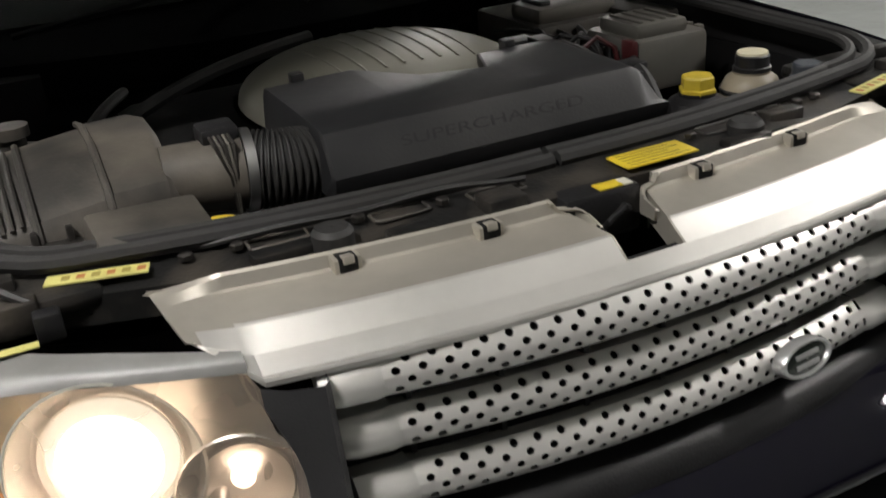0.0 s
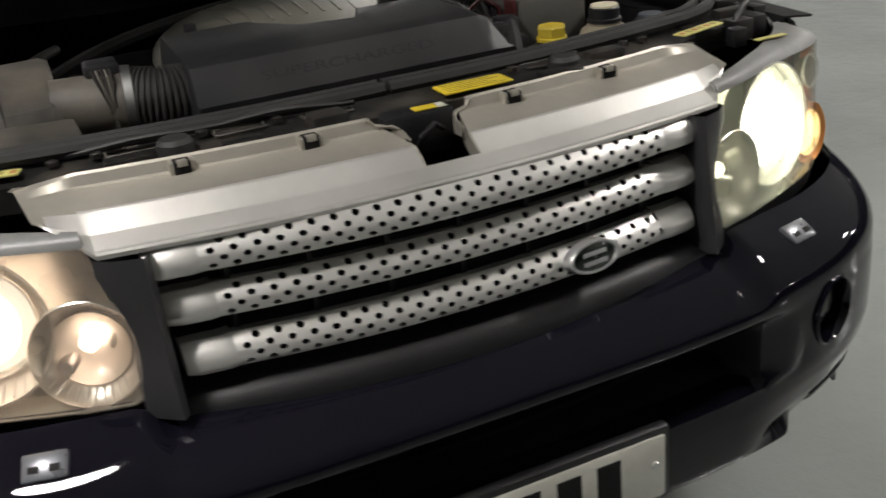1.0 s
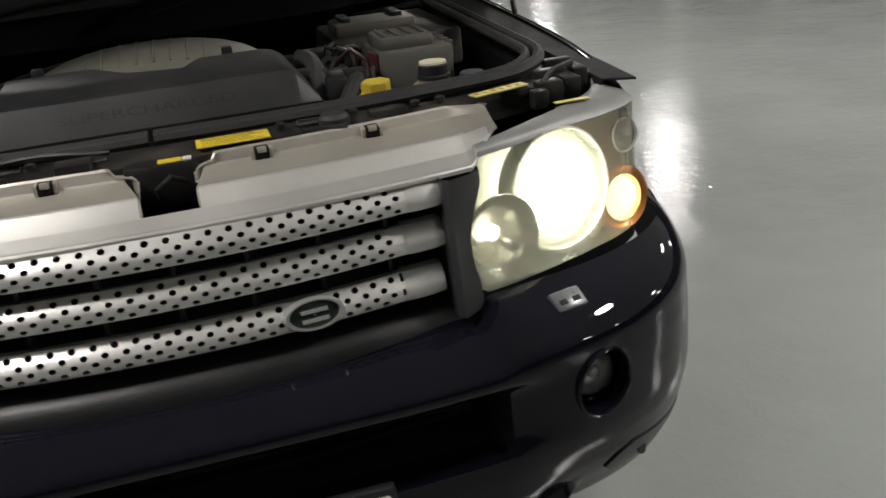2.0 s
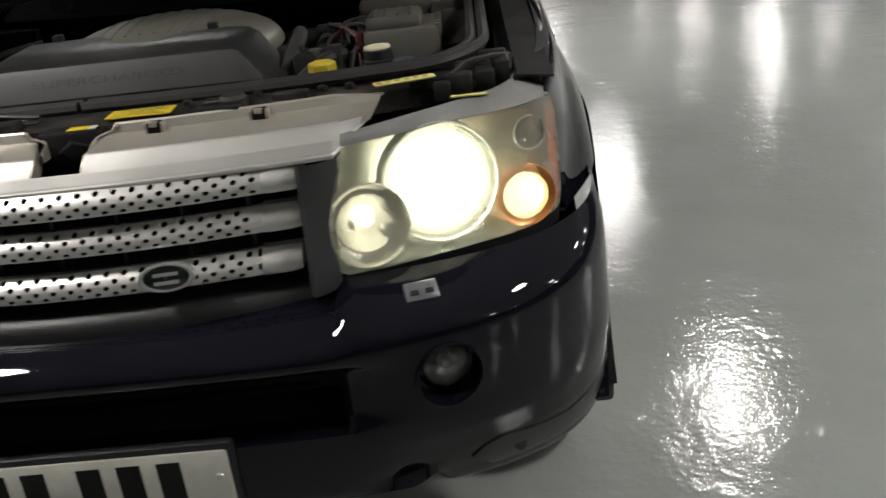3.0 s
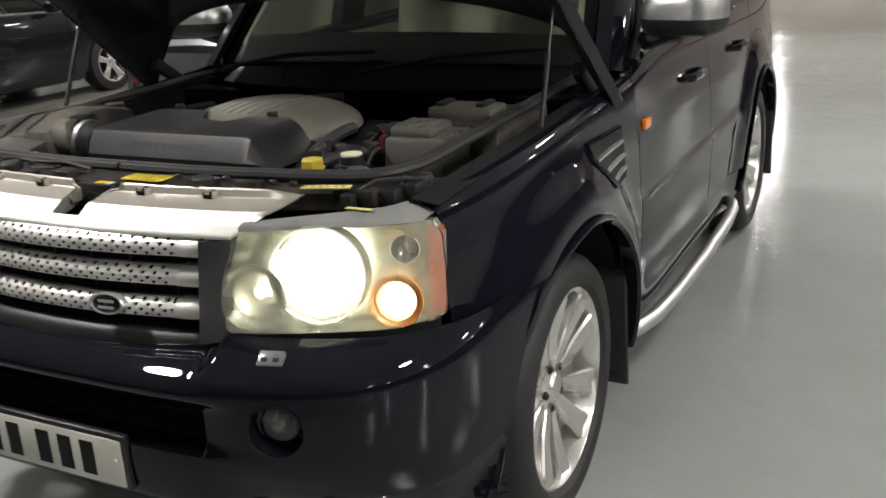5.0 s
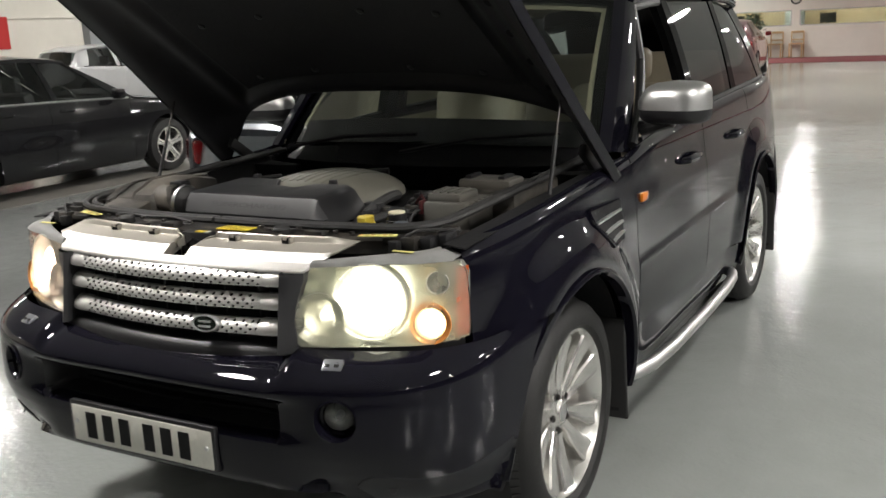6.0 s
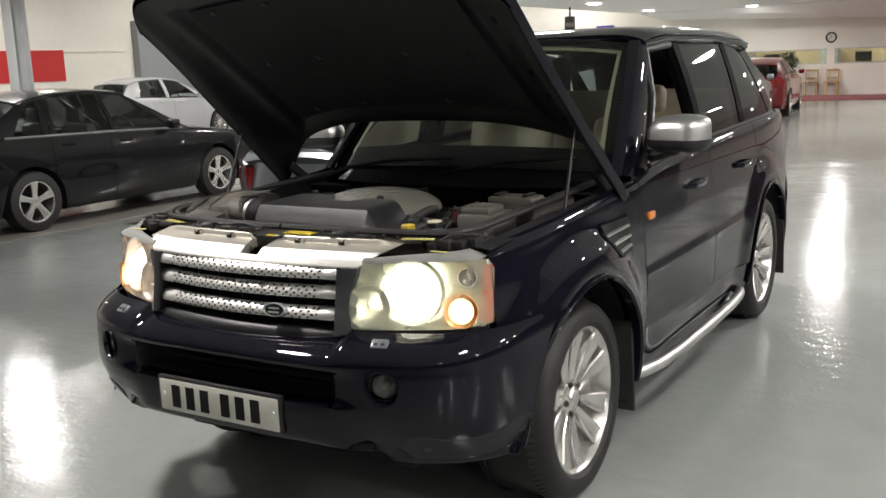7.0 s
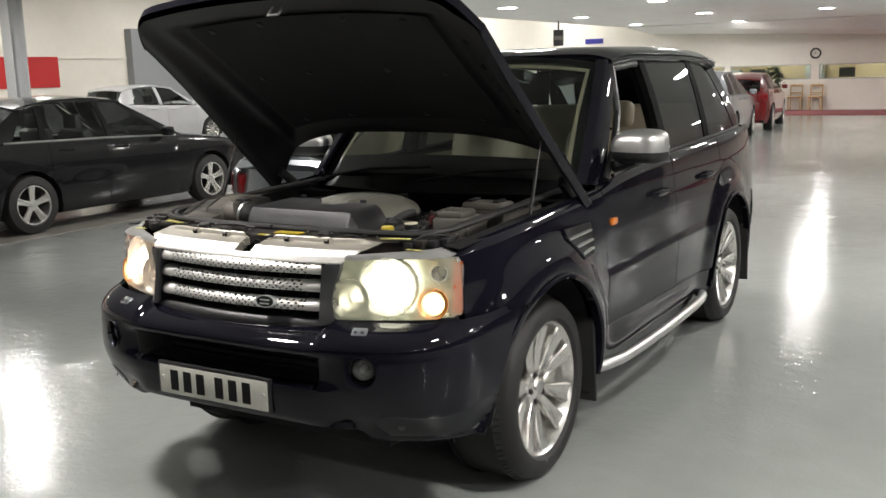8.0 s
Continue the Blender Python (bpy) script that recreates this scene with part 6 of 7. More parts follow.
    for x0, x1 in ((-0.55, 0.05), (0.02, 0.6)):
        bm = bmesh.new()
        tube(bm, [(x0, 0.60 - 0.22 * (1 - (x0 / 0.74) ** 2), 1.125), ((x0 + x1) / 2, 0.62 - 0.2, 1.175), (x1, 0.66 - 0.2 * (1 - x1 * x1), 1.185)], 0.008, 6)
        part("wiper", bm, BLACK_MATT, sc)


suv_bay(suv)


def engine(car):
    # front cover: a steep lettered face, a flat top with a stepped rear edge, a sloping end
    def rear(x):
        return lerp(x, [(-0.25, -0.19), (-0.10, -0.18), (-0.03, -0.285), (0.065, -0.315), (0.095, -0.235), (0.205, -0.232), (0.236, -0.262)])
    def sec(x, drop=0.0, inset=0.0):
        yr = rear(x)
        pts = [(-0.440, 0.96), (-0.470, 1.010), (-0.480, 1.046), (-0.4805, 1.051), (-0.478, 1.056), (-0.4555, 1.098), (-0.451, 1.1045), (-0.444, 1.107), (-0.40, 1.109), (yr - 0.012, 1.112), (yr - 0.002, 1.110), (yr, 1.105), (yr, 1.06), (yr, 1.02)]
        return [(x, y + (inset if y < -0.4 else 0), min(z, 1.112 - drop)) for y, z in pts]
    xs = [-0.243, -0.2425] + steps(-0.238, -0.105, 6) + steps(-0.10, -0.03, 4) + steps(-0.02, 0.065, 4) + [0.08, 0.095] + steps(0.11, 0.226, 6)
    rows = [sec(-0.252, 0.085, 0.02), sec(-0.246, 0.012, 0.004)] + [sec(x) for x in xs] + [sec(0.232, 0.003)]
    rows += [[(x + dx, y, z) for x, y, z in sec(0.232, d)] for dx, d in ((0.014, 0.012), (0.05, 0.062), (0.056, 0.085))]
    bm = bmesh.new()
    sheet(bm, rows)
    bmesh.ops.remove_doubles(bm, verts=bm.verts[:], dist=0.0003)
    bmesh.ops.recalc_face_normals(bm, faces=bm.faces[:])
    cov = part("engine_cover", bm, ENGINE, car, "dusty dark plastic engine cover", solid=0.004, sharp=0.45)
    # Lettering coloured darker than the cover, for the shade about its edges.
    letters("SUPERCHARGED", 0.0335, 0.0004, pose(0.0, -0.4665, 1.0775, 62) @ Matrix.Diagonal((1.14, 0.62, 1, 1)), "lettering", mat("worn raised lettering", (0.009, 0.009, 0.0095), 0.55), cov)
    for x0 in (-0.19, 0.15):
        part("cover_catch", rbox((x0 - 0.010, rear(x0) - 0.012, 1.100), (x0 + 0.010, rear(x0) + 0.010, 1.124), 0.003), BLACK, cov)
    # grey intake housing behind it, a low dome
    def dome(f, t):
        return (0.002 + 0.248 * f * math.cos(t), -0.06 + 0.27 * f * math.copysign(abs(math.sin(t)) ** 0.85, math.sin(t)), 1.035 + 0.083 * math.sqrt(max(0.0, 1 - f ** 2.4)))
    ts = [2 * math.pi * j / 48 for j in range(48)]
    bm = bmesh.new()
    sheet(bm, [[dome(f, t) for t in ts] for f in (1.0, 0.985, 0.95, 0.9, 0.82, 0.7, 0.55, 0.4, 0.2, 0.01)], True)
    bmesh.ops.recalc_face_normals(bm, faces=bm.faces[:])
    pl = part("intake_housing", bm, PLENUM, car, "grey ribbed intake housing")
    bm = bmesh.new()
    sheet(bm, [[(x * k, -0.06 + (y + 0.06) * k, z) for x, y, z in (dome(1.0, t) for t in ts)] for k, z in ((1.0, 1.036), (1.03, 1.03), (1.035, 1.0), (1.0, 0.96))], True)
    for v in bm.verts:
        v.co.z = min(v.co.z, 1.037)
    bmesh.ops.recalc_face_normals(bm, faces=bm.faces[:])
    part("housing_side", bm, ENGINE, pl, "dark lower side of the intake housing")
    for k in range(8):
        x = -0.115 + 0.033 * k
        bm = bmesh.new()
        pts = []
        for y in steps(-0.20, 0.09, 10):
            xx = x + 0.05 * (y + 0.06) * (x - 0.0) / 0.12
            f = min(1.0, math.hypot((xx - 0.002) / 0.248, (y + 0.06) / 0.27))
            pts.append((xx, y, 1.0345 + 0.083 * math.sqrt(max(0.0, 1 - f ** 2.4))))
        tube(bm, pts, 0.0028, 6)
        part("rib", bm, PLENUM, pl)
    # corrugated hose, clamp, air meter
    bm = bmesh.new()
    pts, rs = [], []
    for i in range(61):
        f = i / 60
        pts.append((-0.325 + 0.095 * f, -0.385 - 0.012 * math.sin(math.pi * f), 1.058 - 0.01 * f))
        rs.append(0.0535 if i % 4 in (1, 2) else 0.0485)
    tube(bm, pts, rs, 20)
    hose = part("intake_hose", bm, RUBBER, car, "black corrugated intake hose")
    bm = bmesh.new()
    tube(bm, [(-0.338, -0.384, 1.059), (-0.325, -0.385, 1.058)], 0.056, 24, False)
    part("hose_clamp", bm, SATIN, hose, solid=0.002)
    bm = bmesh.new()
    tube(bm, [(-0.44, -0.375, 1.065), (-0.40, -0.378, 1.062), (-0.338, -0.384, 1.058)], [0.045, 0.047, 0.05], 20)
    part("air_meter", bm, AIRBOX, hose)
    bm = rbox((-0.385, -0.395, 1.10), (-0.335, -0.345, 1.125), 0.006)
    part("sensor_plug", bm, BLACK, hose)
    for k in range(5):
        bm = bmesh.new()
        x = -0.375 + 0.006 * k
        tube(bm, [(x, -0.395, 1.115), (x + 0.001, -0.418, 1.108), (-0.362 + 0.002 * k, -0.43, 1.07), (-0.358, -0.42, 0.98)], 0.0025, 5)
        part("wire", bm, LIGHT_PL if k % 2 else STEEL_DK, hose)
    # air filter box
    bm = bmesh.new()
    rows = []
    for x, y0, z0 in ((-0.70, -0.40, 1.060), (-0.66, -0.43, 1.080), (-0.58, -0.44, 1.094), (-0.510, -0.44, 1.102), (-0.506, -0.443, 1.108), (-0.44, -0.437, 1.108), (-0.428, -0.425, 1.100), (-0.424, -0.41, 1.0)):
        rows.append([(x, y0 - 0.005, 0.95), (x, y0, z0 - 0.05), (x, y0 + 0.012, z0 - 0.025), (x, y0 + 0.10, z0 + 0.012), (x, y0 + 0.20, z0 + 0.012), (x, y0 + 0.30, z0 - 0.01), (x, y0 + 0.32, 0.95)])
    sheet(bm, rows)
    bmesh.ops.recalc_face_normals(bm, faces=bm.faces[:])
    ab = part("air_filter_box", bm, AIRBOX, car, "dusty dark plastic air filter box", solid=0.004)
    bm = rbox((-0.55, -0.53, 0.99), (-0.415, -0.45, 1.068), 0.007, 2, pose(0, 0, 0, 12, 4, 6))
    part("snorkel", bm, AIRBOX, ab)
    for k in range(6):
        bm = bmesh.new()
        x = -0.68 + 0.02 * k
        box(bm, (x, -0.42, 0.96), (x + 0.004, -0.412, 1.05))
        part("box_rib", bm, AIRBOX, ab, smooth=False)
    for x0, z in ((-0.512, 1.113), (-0.600, 1.098)):
        bm = bmesh.new()
        y0 = -0.441
        tube(bm, [(x0, y0 - 0.004, z - 0.075), (x0, y0 + 0.002, z - 0.048), (x0, y0 + 0.014, z - 0.024), (x0, y0 + 0.10, z + 0.008), (x0, y0 + 0.20, z + 0.008), (x0, y0 + 0.30, z - 0.014)], 0.005, 6)
        part("lid_seam", bm, AIRBOX, ab)
    for k in range(8):
        x0 = -0.615 - 0.011 * k
        z = 1.096 - 0.0032 * k
        bm = bmesh.new()
        tube(bm, [(x0, -0.428 + 0.002 * k, z - 0.03), (x0, -0.418 + 0.002 * k, z - 0.020), (x0, -0.335, z + 0.006), (x0, -0.24, z + 0.008)], 0.0032, 5)
        part("lid_rib", bm, AIRBOX, ab)
    for x0 in (-0.655, -0.605, -0.565):
        part("lid_clip", rbox((x0 - 0.004, -0.452, 1.0), (x0 + 0.004, -0.438, 1.062), 0.002), STEEL_DK, ab)
    # yellow filler cap by the seal
    bm = bmesh.new()
    spin(bm, [(0.03, 0.0), (0.03, 0.012), (0.026, 0.017), (0.001, 0.018)], 24, pose(-0.405, -0.528, 1.035))
    part("oil_cap", bm, CAP_YELLOW, car, "dirty yellow filler cap")
    # round filler at the rear
    bm = bmesh.new()
    spin(bm, [(0.05, 0.9), (0.05, 1.03), (0.045, 1.045), (0.02, 1.05), (0.02, 1.065), (0.028, 1.068), (0.028, 1.085), (0.001, 1.087)], 24, Matrix.Translation((-0.60, -0.02, 0)))
    part("filler", bm, AIRBOX, car, "dusty reservoir with a pale cap")
    # reservoirs
    for x, y, r, z, cm, cr, lab, hexa in ((0.386, -0.418, 0.052, 1.026, CAP_YELLOW, 0.027, "reservoir with a yellow cap", True), (0.493, -0.420, 0.048, 1.042, CAP_WHITE, 0.027, "brownish reservoir with a cream cap", False), (0.545, -0.485, 0.028, 1.030, CAP_BLUE, 0.022, "small reservoir with a grey blue cap", False)):
        bm = bmesh.new()
        spin(bm, [(r * 0.9, 0.9), (r, 0.95), (r, z - 0.025), (r * 0.85, z - 0.008), (cr * 1.1, z), (cr * 1.1, z + 0.006)], 28, Matrix.Translation((x, y, 0)))
        res = part("reservoir", bm, TRANSL if not hexa else BLACK, car, lab)
        bm = bmesh.new()
        n = 6 if hexa else 24
        spin(bm, [(cr * 1.12, z + 0.004), (cr * 1.12, z + 0.010), (cr, z + 0.012), (cr, z + 0.028), (cr * 0.9, z + 0.031), (0.001, z + 0.031)], n if hexa else 24, Matrix.Translation((x, y, 0)))
        part("cap", bm, cm if cr != 0.027 or hexa else BLACK, res)
        if not hexa and r > 0.04:
            bm = bmesh.new()
            spin(bm, [(cr * 0.92, z + 0.030), (cr * 0.9, z + 0.034), (0.001, z + 0.034)], 24, Matrix.Translation((x, y, 0)))
            part("cap_top", bm, cm, res)
        bm = bmesh.new()
        spin(bm, [(r * 1.02, z - 0.03), (r * 1.06, z - 0.026), (r * 1.02, z - 0.022)], 28, Matrix.Translation((x, y, 0)))
        part("collar", bm, BLACK, res)
    # fuse boxes, battery tray
    fb = part("fuse_box", rbox((0.44, -0.19, 0.96), (0.60, -0.02, 1.06), 0.012), LIGHT_PL, car, "pale grey fuse box")
    part("fuse_lid", rbox((0.45, -0.175, 1.055), (0.565, -0.05, 1.085), 0.01), LIGHT_PL, fb)
    for k in range(4):
        part("lid_rib", rbox((0.462 + 0.026 * k, -0.165, 1.083), (0.470 + 0.026 * k, -0.07, 1.089), 0.002), LIGHT_PL, fb)
    part("terminal_cover", rbox((0.428, -0.19, 1.02), (0.441, -0.155, 1.062), 0.003), RED_WIRE, fb)
    for k in range(3):
        bm = bmesh.new()
        tube(bm, [(0.43 - 0.012 * k, -0.16 + 0.02 * k, 0.98), (0.425, -0.14 + 0.02 * k, 1.045), (0.40 - 0.02 * k, -0.12 + 0.03 * k, 1.065), (0.36, -0.10 + 0.05 * k, 1.03)], 0.005, 6)
        part("cable", bm, RED_WIRE if k == 0 else BLACK, fb)
    bt = part("battery_box", rbox((0.40, 0.08, 0.92), (0.66, 0.36, 1.05), 0.012), AIRBOX, car, "dusty battery box")
    part("battery_lid", rbox((0.41, 0.10, 1.045), (0.60, 0.22, 1.082), 0.012), LIGHT_PL, bt)
    part("ecu_box", rbox((0.58, -0.02, 0.98), (0.67, 0.34, 1.062), 0.01), AIRBOX, car)
    for (a, b, c, r) in (((0.28, -0.33, 1.0), (0.33, -0.25, 1.08), (0.30, -0.1, 1.06), 0.016), ((0.30, -0.45, 0.98), (0.36, -0.33, 1.05), (0.40, -0.22, 1.03), 0.014), ((-0.45, 0.1, 1.0), (-0.3, 0.25, 1.05), (0.0, 0.33, 1.06), 0.014), ((-0.55, -0.15, 1.0), (-0.5, 0.0, 1.06), (-0.4, 0.2, 1.05), 0.01)):
        bm = bmesh.new()
        A, B, C = Vector(a), Vector(b), Vector(c)
        tube(bm, [A * (1 - t) ** 2 + B * 2 * t * (1 - t) + C * t * t for t in steps(0, 1, 10)], r, 8)
        part("hose", bm, RUBBER, car)
    # relays, plugs and cables round the fuse box
    rnd = random.Random(11)
    for k in range(16):
        x, y = rnd.uniform(0.30, 0.44), rnd.uniform(-0.32, 0.06)
        w, d, h = rnd.uniform(0.012, 0.028), rnd.uniform(0.012, 0.026), rnd.uniform(1.0, 1.062)
        part("relay", rbox((x - w, y - d, 0.95), (x + w, y + d, h), 0.004), BLACK if k % 4 else AIRBOX, fb)
    for k in range(9):
        a = Vector((rnd.uniform(0.30, 0.45), rnd.uniform(-0.35, 0.0), 1.0))
        c = Vector((rnd.uniform(0.36, 0.62), rnd.uniform(-0.2, 0.25), 1.02))
        b = (a + c) / 2 + Vector((0, 0, rnd.uniform(0.04, 0.10)))
        bm = bmesh.new()
        tube(bm, [a * (1 - t) ** 2 + b * 2 * t * (1 - t) + c * t * t for t in steps(0, 1, 10)], rnd.uniform(0.003, 0.007), 6)
        part("cable", bm, RUBBER, fb)
    for k in range(5):
        part("lid_catch", rbox((0.59, -0.17 + 0.03 * k, 1.03), (0.605, -0.155 + 0.03 * k, 1.062), 0.002), LIGHT_PL, fb)
    for x in (0.44, 0.56):
        part("battery_clamp", rbox((x - 0.012, 0.12, 1.08), (x + 0.012, 0.20, 1.092), 0.003), BLACK, bt)
    # dark engine block below
    bm = rbox((-0.42, -0.46, 0.66), (0.40, 0.34, 1.0), 0.04)
    part("engine_block", bm, BLACK_MATT, car)
    bm = rbox((-0.50, -0.56, 0.62), (0.50, -0.50, 0.99), 0.01)
    part("radiator_shroud", bm, BLACK_MATT, car)


engine(suv)

# ---------- the other cars ----------
def simple_wheel(r, rim_r, spokes, width=0.2):
    th = new("road_wheel")
    turn = pose(0, 0, 0, 0, 90, 0)
    bm = bmesh.new()
    spin(bm, [(rim_r, -width), (r * 0.93, -width - 0.01), (r, -width + 0.03), (r, -0.03), (r * 0.96, 0.0), (rim_r + 0.015, 0.012), (rim_r, 0.004)], 40, turn)
    part("tyre", bm, TYRE, th)
    bm = bmesh.new()
    spin(bm, [(rim_r, 0.006), (rim_r - 0.012, 0.004), (rim_r - 0.02, -0.02), (rim_r - 0.03, -0.15)], 40, turn)
    part("rim", bm, ALLOY, th)
    for k in range(spokes):
        bm = bmesh.new()
        w = 0.9 * rim_r / spokes
        rows = [[(x - 0.02, -ww, rr), (x, -ww * 0.8, rr), (x + 0.006, 0, rr), (x, ww * 0.8, rr), (x - 0.02, ww, rr)] for rr, ww, x in ((0.03, w * 0.9, -0.02), (rim_r * 0.5, w * 0.8, -0.012), (rim_r * 0.85, w * 1.15, -0.006), (rim_r * 0.98, w * 1.5, -0.006))]
        m = pose(0, 0, 0, 360 * k / spokes)
        sheet(bm, [[tuple(m @ Vector(p)) for p in q] for q in rows])
        part("spoke", bm, ALLOY, th)
    bm = bmesh.new()
    spin(bm, [(0.06, -0.03), (0.055, -0.012), (0.03, -0.008), (0.001, -0.008)], 20, turn)
    part("hub", bm, ALLOY, th)
    bm = bmesh.new()
    disc(bm, Matrix.Translation((-0.1, 0, 0)) @ turn, rim_r, 24)
    part("wheel_back", bm, BLACK_MATT, th)
    return th


def far_car(name, label, at, paint, wb, half, front, rear, deck, roof, glass, belt_z, r, spokes, rim_r, tints=GLASS_TINT, group="", plates=True):
    """A parked car, front towards -y in its own frame, origin under its front axle. deck: top line of the body; roof: roof line; glass: side windows as (y0, y1, top y0, top y1)."""
    car = thing(name, label, "car", at, group)
    ra = r + 0.05
    prof = [(0.18, -0.06), (0.30, -0.012), (0.45, 0.0), (0.62, 0.002), (0.75, -0.012), (0.9, -0.03), (1.1, -0.06)]
    plan = [(front, -0.30), (front + 0.08, -0.16), (front + 0.25, -0.06), (front + 0.6, -0.01), (0.6, 0), (wb - 0.3, 0), (rear - 0.6, -0.01), (rear - 0.25, -0.05), (rear - 0.06, -0.14), (rear, -0.24)]
    sx = lambda y, z: half + lerp(z, prof) + lerp(y, plan)
    def ar(y):
        for c in (0, wb):
            d = ra * ra - (y - c) ** 2
            if d > 0:
                return r + math.sqrt(d)
        return 0
    top = lambda y: soft(y, deck)
    cuts = [("front_wing", front, 0.55), ("front_door", 0.556, 0.556 + (wb - 0.7) * 0.55), ("rear_door", 0.562 + (wb - 0.7) * 0.55, wb - 0.28), ("rear_quarter", wb - 0.274, rear)]
    for nm, a, b in cuts:
        rows = []
        for y in steps(a, b, max(10, int((b - a) / 0.035))):
            zb, zt = max(ar(y), 0.2 if front + 0.1 < y < rear - 0.1 else 0.28), top(y)
            row = [(sx(y, zb + (zt - 0.04 - zb) * i / 8), y, zb + (zt - 0.04 - zb) * i / 8) for i in range(9)]
            x = row[-1][0]
            row += [(x - 0.02, y, zt - 0.012), (x - 0.06, y, zt)]
            rows.append(row)
        for s in (1, -1):
            bm = bmesh.new()
            sheet(bm, rows if s > 0 else [q[::-1] for q in flip(rows)])
            d = part(nm, bm, paint, car, solid=0.01, offset=1)
            if "door" in nm:
                y = b - 0.22
                bm = bmesh.new()
                z = top(y) - 0.10
                x = sx(y, z)
                tube(bm, [(s * x, y - 0.09, z), (s * (x + 0.025), y - 0.06, z + 0.004), (s * (x + 0.025), y + 0.06, z + 0.006), (s * x, y + 0.09, z + 0.004)], 0.014, 8)
                part("handle", bm, paint, d)
    # bonnet and boot lids, nose and tail
    g0, g1 = roof[0][0], roof[-1][0]
    for nm, a, b in (("bonnet", front + 0.02, g0 + 0.02), ("boot_lid", g1 - 0.02, rear - 0.02)):
        if b - a < 0.15:
            continue
        bm = bmesh.new()
        sheet(bm, [[((sx(y, top(y) - 0.04) - 0.05) * u, y, top(y) + 0.05 * (1 - u * u) - 0.002) for u in steps(-1, 1, 12)][::-1] for y in steps(a, b, 12)])
        part(nm, bm, paint, car, solid=0.01)
    for nm, y, d in (("nose", front, 1), ("tail", rear, -1)):
        bm = bmesh.new()
        rows = []
        for z, o in ((0.2, 0.10), (0.28, 0.02), (0.42, 0.0), (0.56, 0.01), (0.66, 0.03), (top(y + d * 0.02), 0.06)):
            w = sx(y + d * 0.02, min(z, 0.7)) + 0.02
            rows.append([(w * u, y + d * (o + 0.10 * abs(u) ** 4 - 0.05), z) for u in steps(-1, 1, 16)])
        sheet(bm, rows)
        bmesh.ops.recalc_face_normals(bm, faces=bm.faces[:])
        part(nm, bm, paint, car, solid=0.01)
    for s in (1, -1):
        bm = rbox((-0.16, -0.07, -0.06), (0.16, 0.05, 0.06), 0.03, 3)
        bm.transform(pose(s * (half - 0.30), front + 0.13, 0.62, 0, 0, s * 30))
        part("headlamp", bm, LENS_CLEAR, car)
        bm = rbox((-0.13, -0.05, -0.10), (0.13, 0.06, 0.10), 0.03, 3)
        bm.transform(pose(s * (half - 0.22), rear - 0.09, top(rear) - 0.13, 0, 0, -s * 30))
        part("tail_lamp", bm, RED_LAMP, car)
    if plates:
        bm = rbox((-0.26, front - 0.03, 0.42), (0.26, front - 0.015, 0.53), 0.004)
        part("number_plate", bm, PLATE_W, car)
        bm = rbox((-0.26, rear + 0.03, 0.70), (0.26, rear + 0.045, 0.81), 0.004)
        part("number_plate", bm, YELLOW, car)
    # roof and glass
    zr = lambda y: soft(y, roof)
    tw = half - 0.30
    y0r, y1r = roof[1][0], roof[-2][0]
    bm = bmesh.new()
    sheet(bm, [[(tw * u, y, zr(y) + 0.035 * (1 - abs(u) ** 2.5)) for u in steps(-1, 1, 14)][::-1] for y in steps(y0r, y1r, 16)])
    part("roof", bm, paint, car, solid=0.02, offset=-1)
    belt_x = lambda y: sx(y, top(y) - 0.04) - 0.06
    for nm, ya, yb in (("windscreen", roof[0][0], y0r), ("rear_window", roof[-1][0], y1r)):
        bm = bmesh.new()
        rows = [[((belt_x(ya) * 0.97 * (1 - k) + tw * k) * u, ya + (yb - ya) * k + (0.10 if nm == "windscreen" else -0.06) * (u * u - 1) * (1 - 0.5 * k), top(ya) + (zr(yb) - top(ya)) * k + 0.03 * (1 - u * u)) for u in steps(-1, 1, 12)] for k in steps(0, 1, 5)]
        sheet(bm, rows)
        outward(bm, (0, (roof[0][0] + roof[-1][0]) / 2, 0.6))
        part(nm, bm, tints, car).visible_shadow = False
    for s in (1, -1):
        def q(y, k, yt):
            return Vector((s * (belt_x(y) * (1 - k) + tw * k + 0.02 * math.sin(math.pi * k)), y + (yt - y) * k, top(y) * (1 - k) + zr(yt) * k))
        edges = [(roof[0][0] - 0.02, y0r)] + [e for a, b, c, d in glass for e in ((a, c), (b, d))] + [(roof[-1][0] + 0.02, y1r)]
        for i, ((a, c), (b, d)) in enumerate(zip(edges, edges[1:])):
            is_glass = i % 2 == 1
            bm = bmesh.new()
            rows = [[tuple(q(a + (b - a) * f, k, c + (d - c) * f) + Vector((0 if not is_glass else -s * 0.006, 0, 0))) for f in steps(0, 1, 4)] for k in (steps(0.02, 0.94, 5) if is_glass else steps(0, 1, 5))]
            sheet(bm, rows if s > 0 else [w[::-1] for w in rows])
            outward(bm, (0, (a + b) / 2, 0.9))
            ob = part("side_window" if is_glass else "window_pillar", bm, tints if is_glass else paint, car, solid=0 if is_glass else 0.02)
            if is_glass:
                ob.visible_shadow = False
        bm = bmesh.new()
        tube(bm, [(s * (tw + 0.0), y, zr(y) - 0.002) for y in steps(y0r, y1r, 12)], 0.02, 6)
        part("roof_rail", bm, paint, car)
        bm = bmesh.new()
        tube(bm, [(s * (belt_x(y) + 0.004), y, top(y) + 0.004) for y in steps(roof[0][0] + 0.1, roof[-1][0] - 0.3, 14)], 0.009, 6)
        part("belt_strip", bm, SATIN if paint is PAINT_BLACK else BLACK, car)
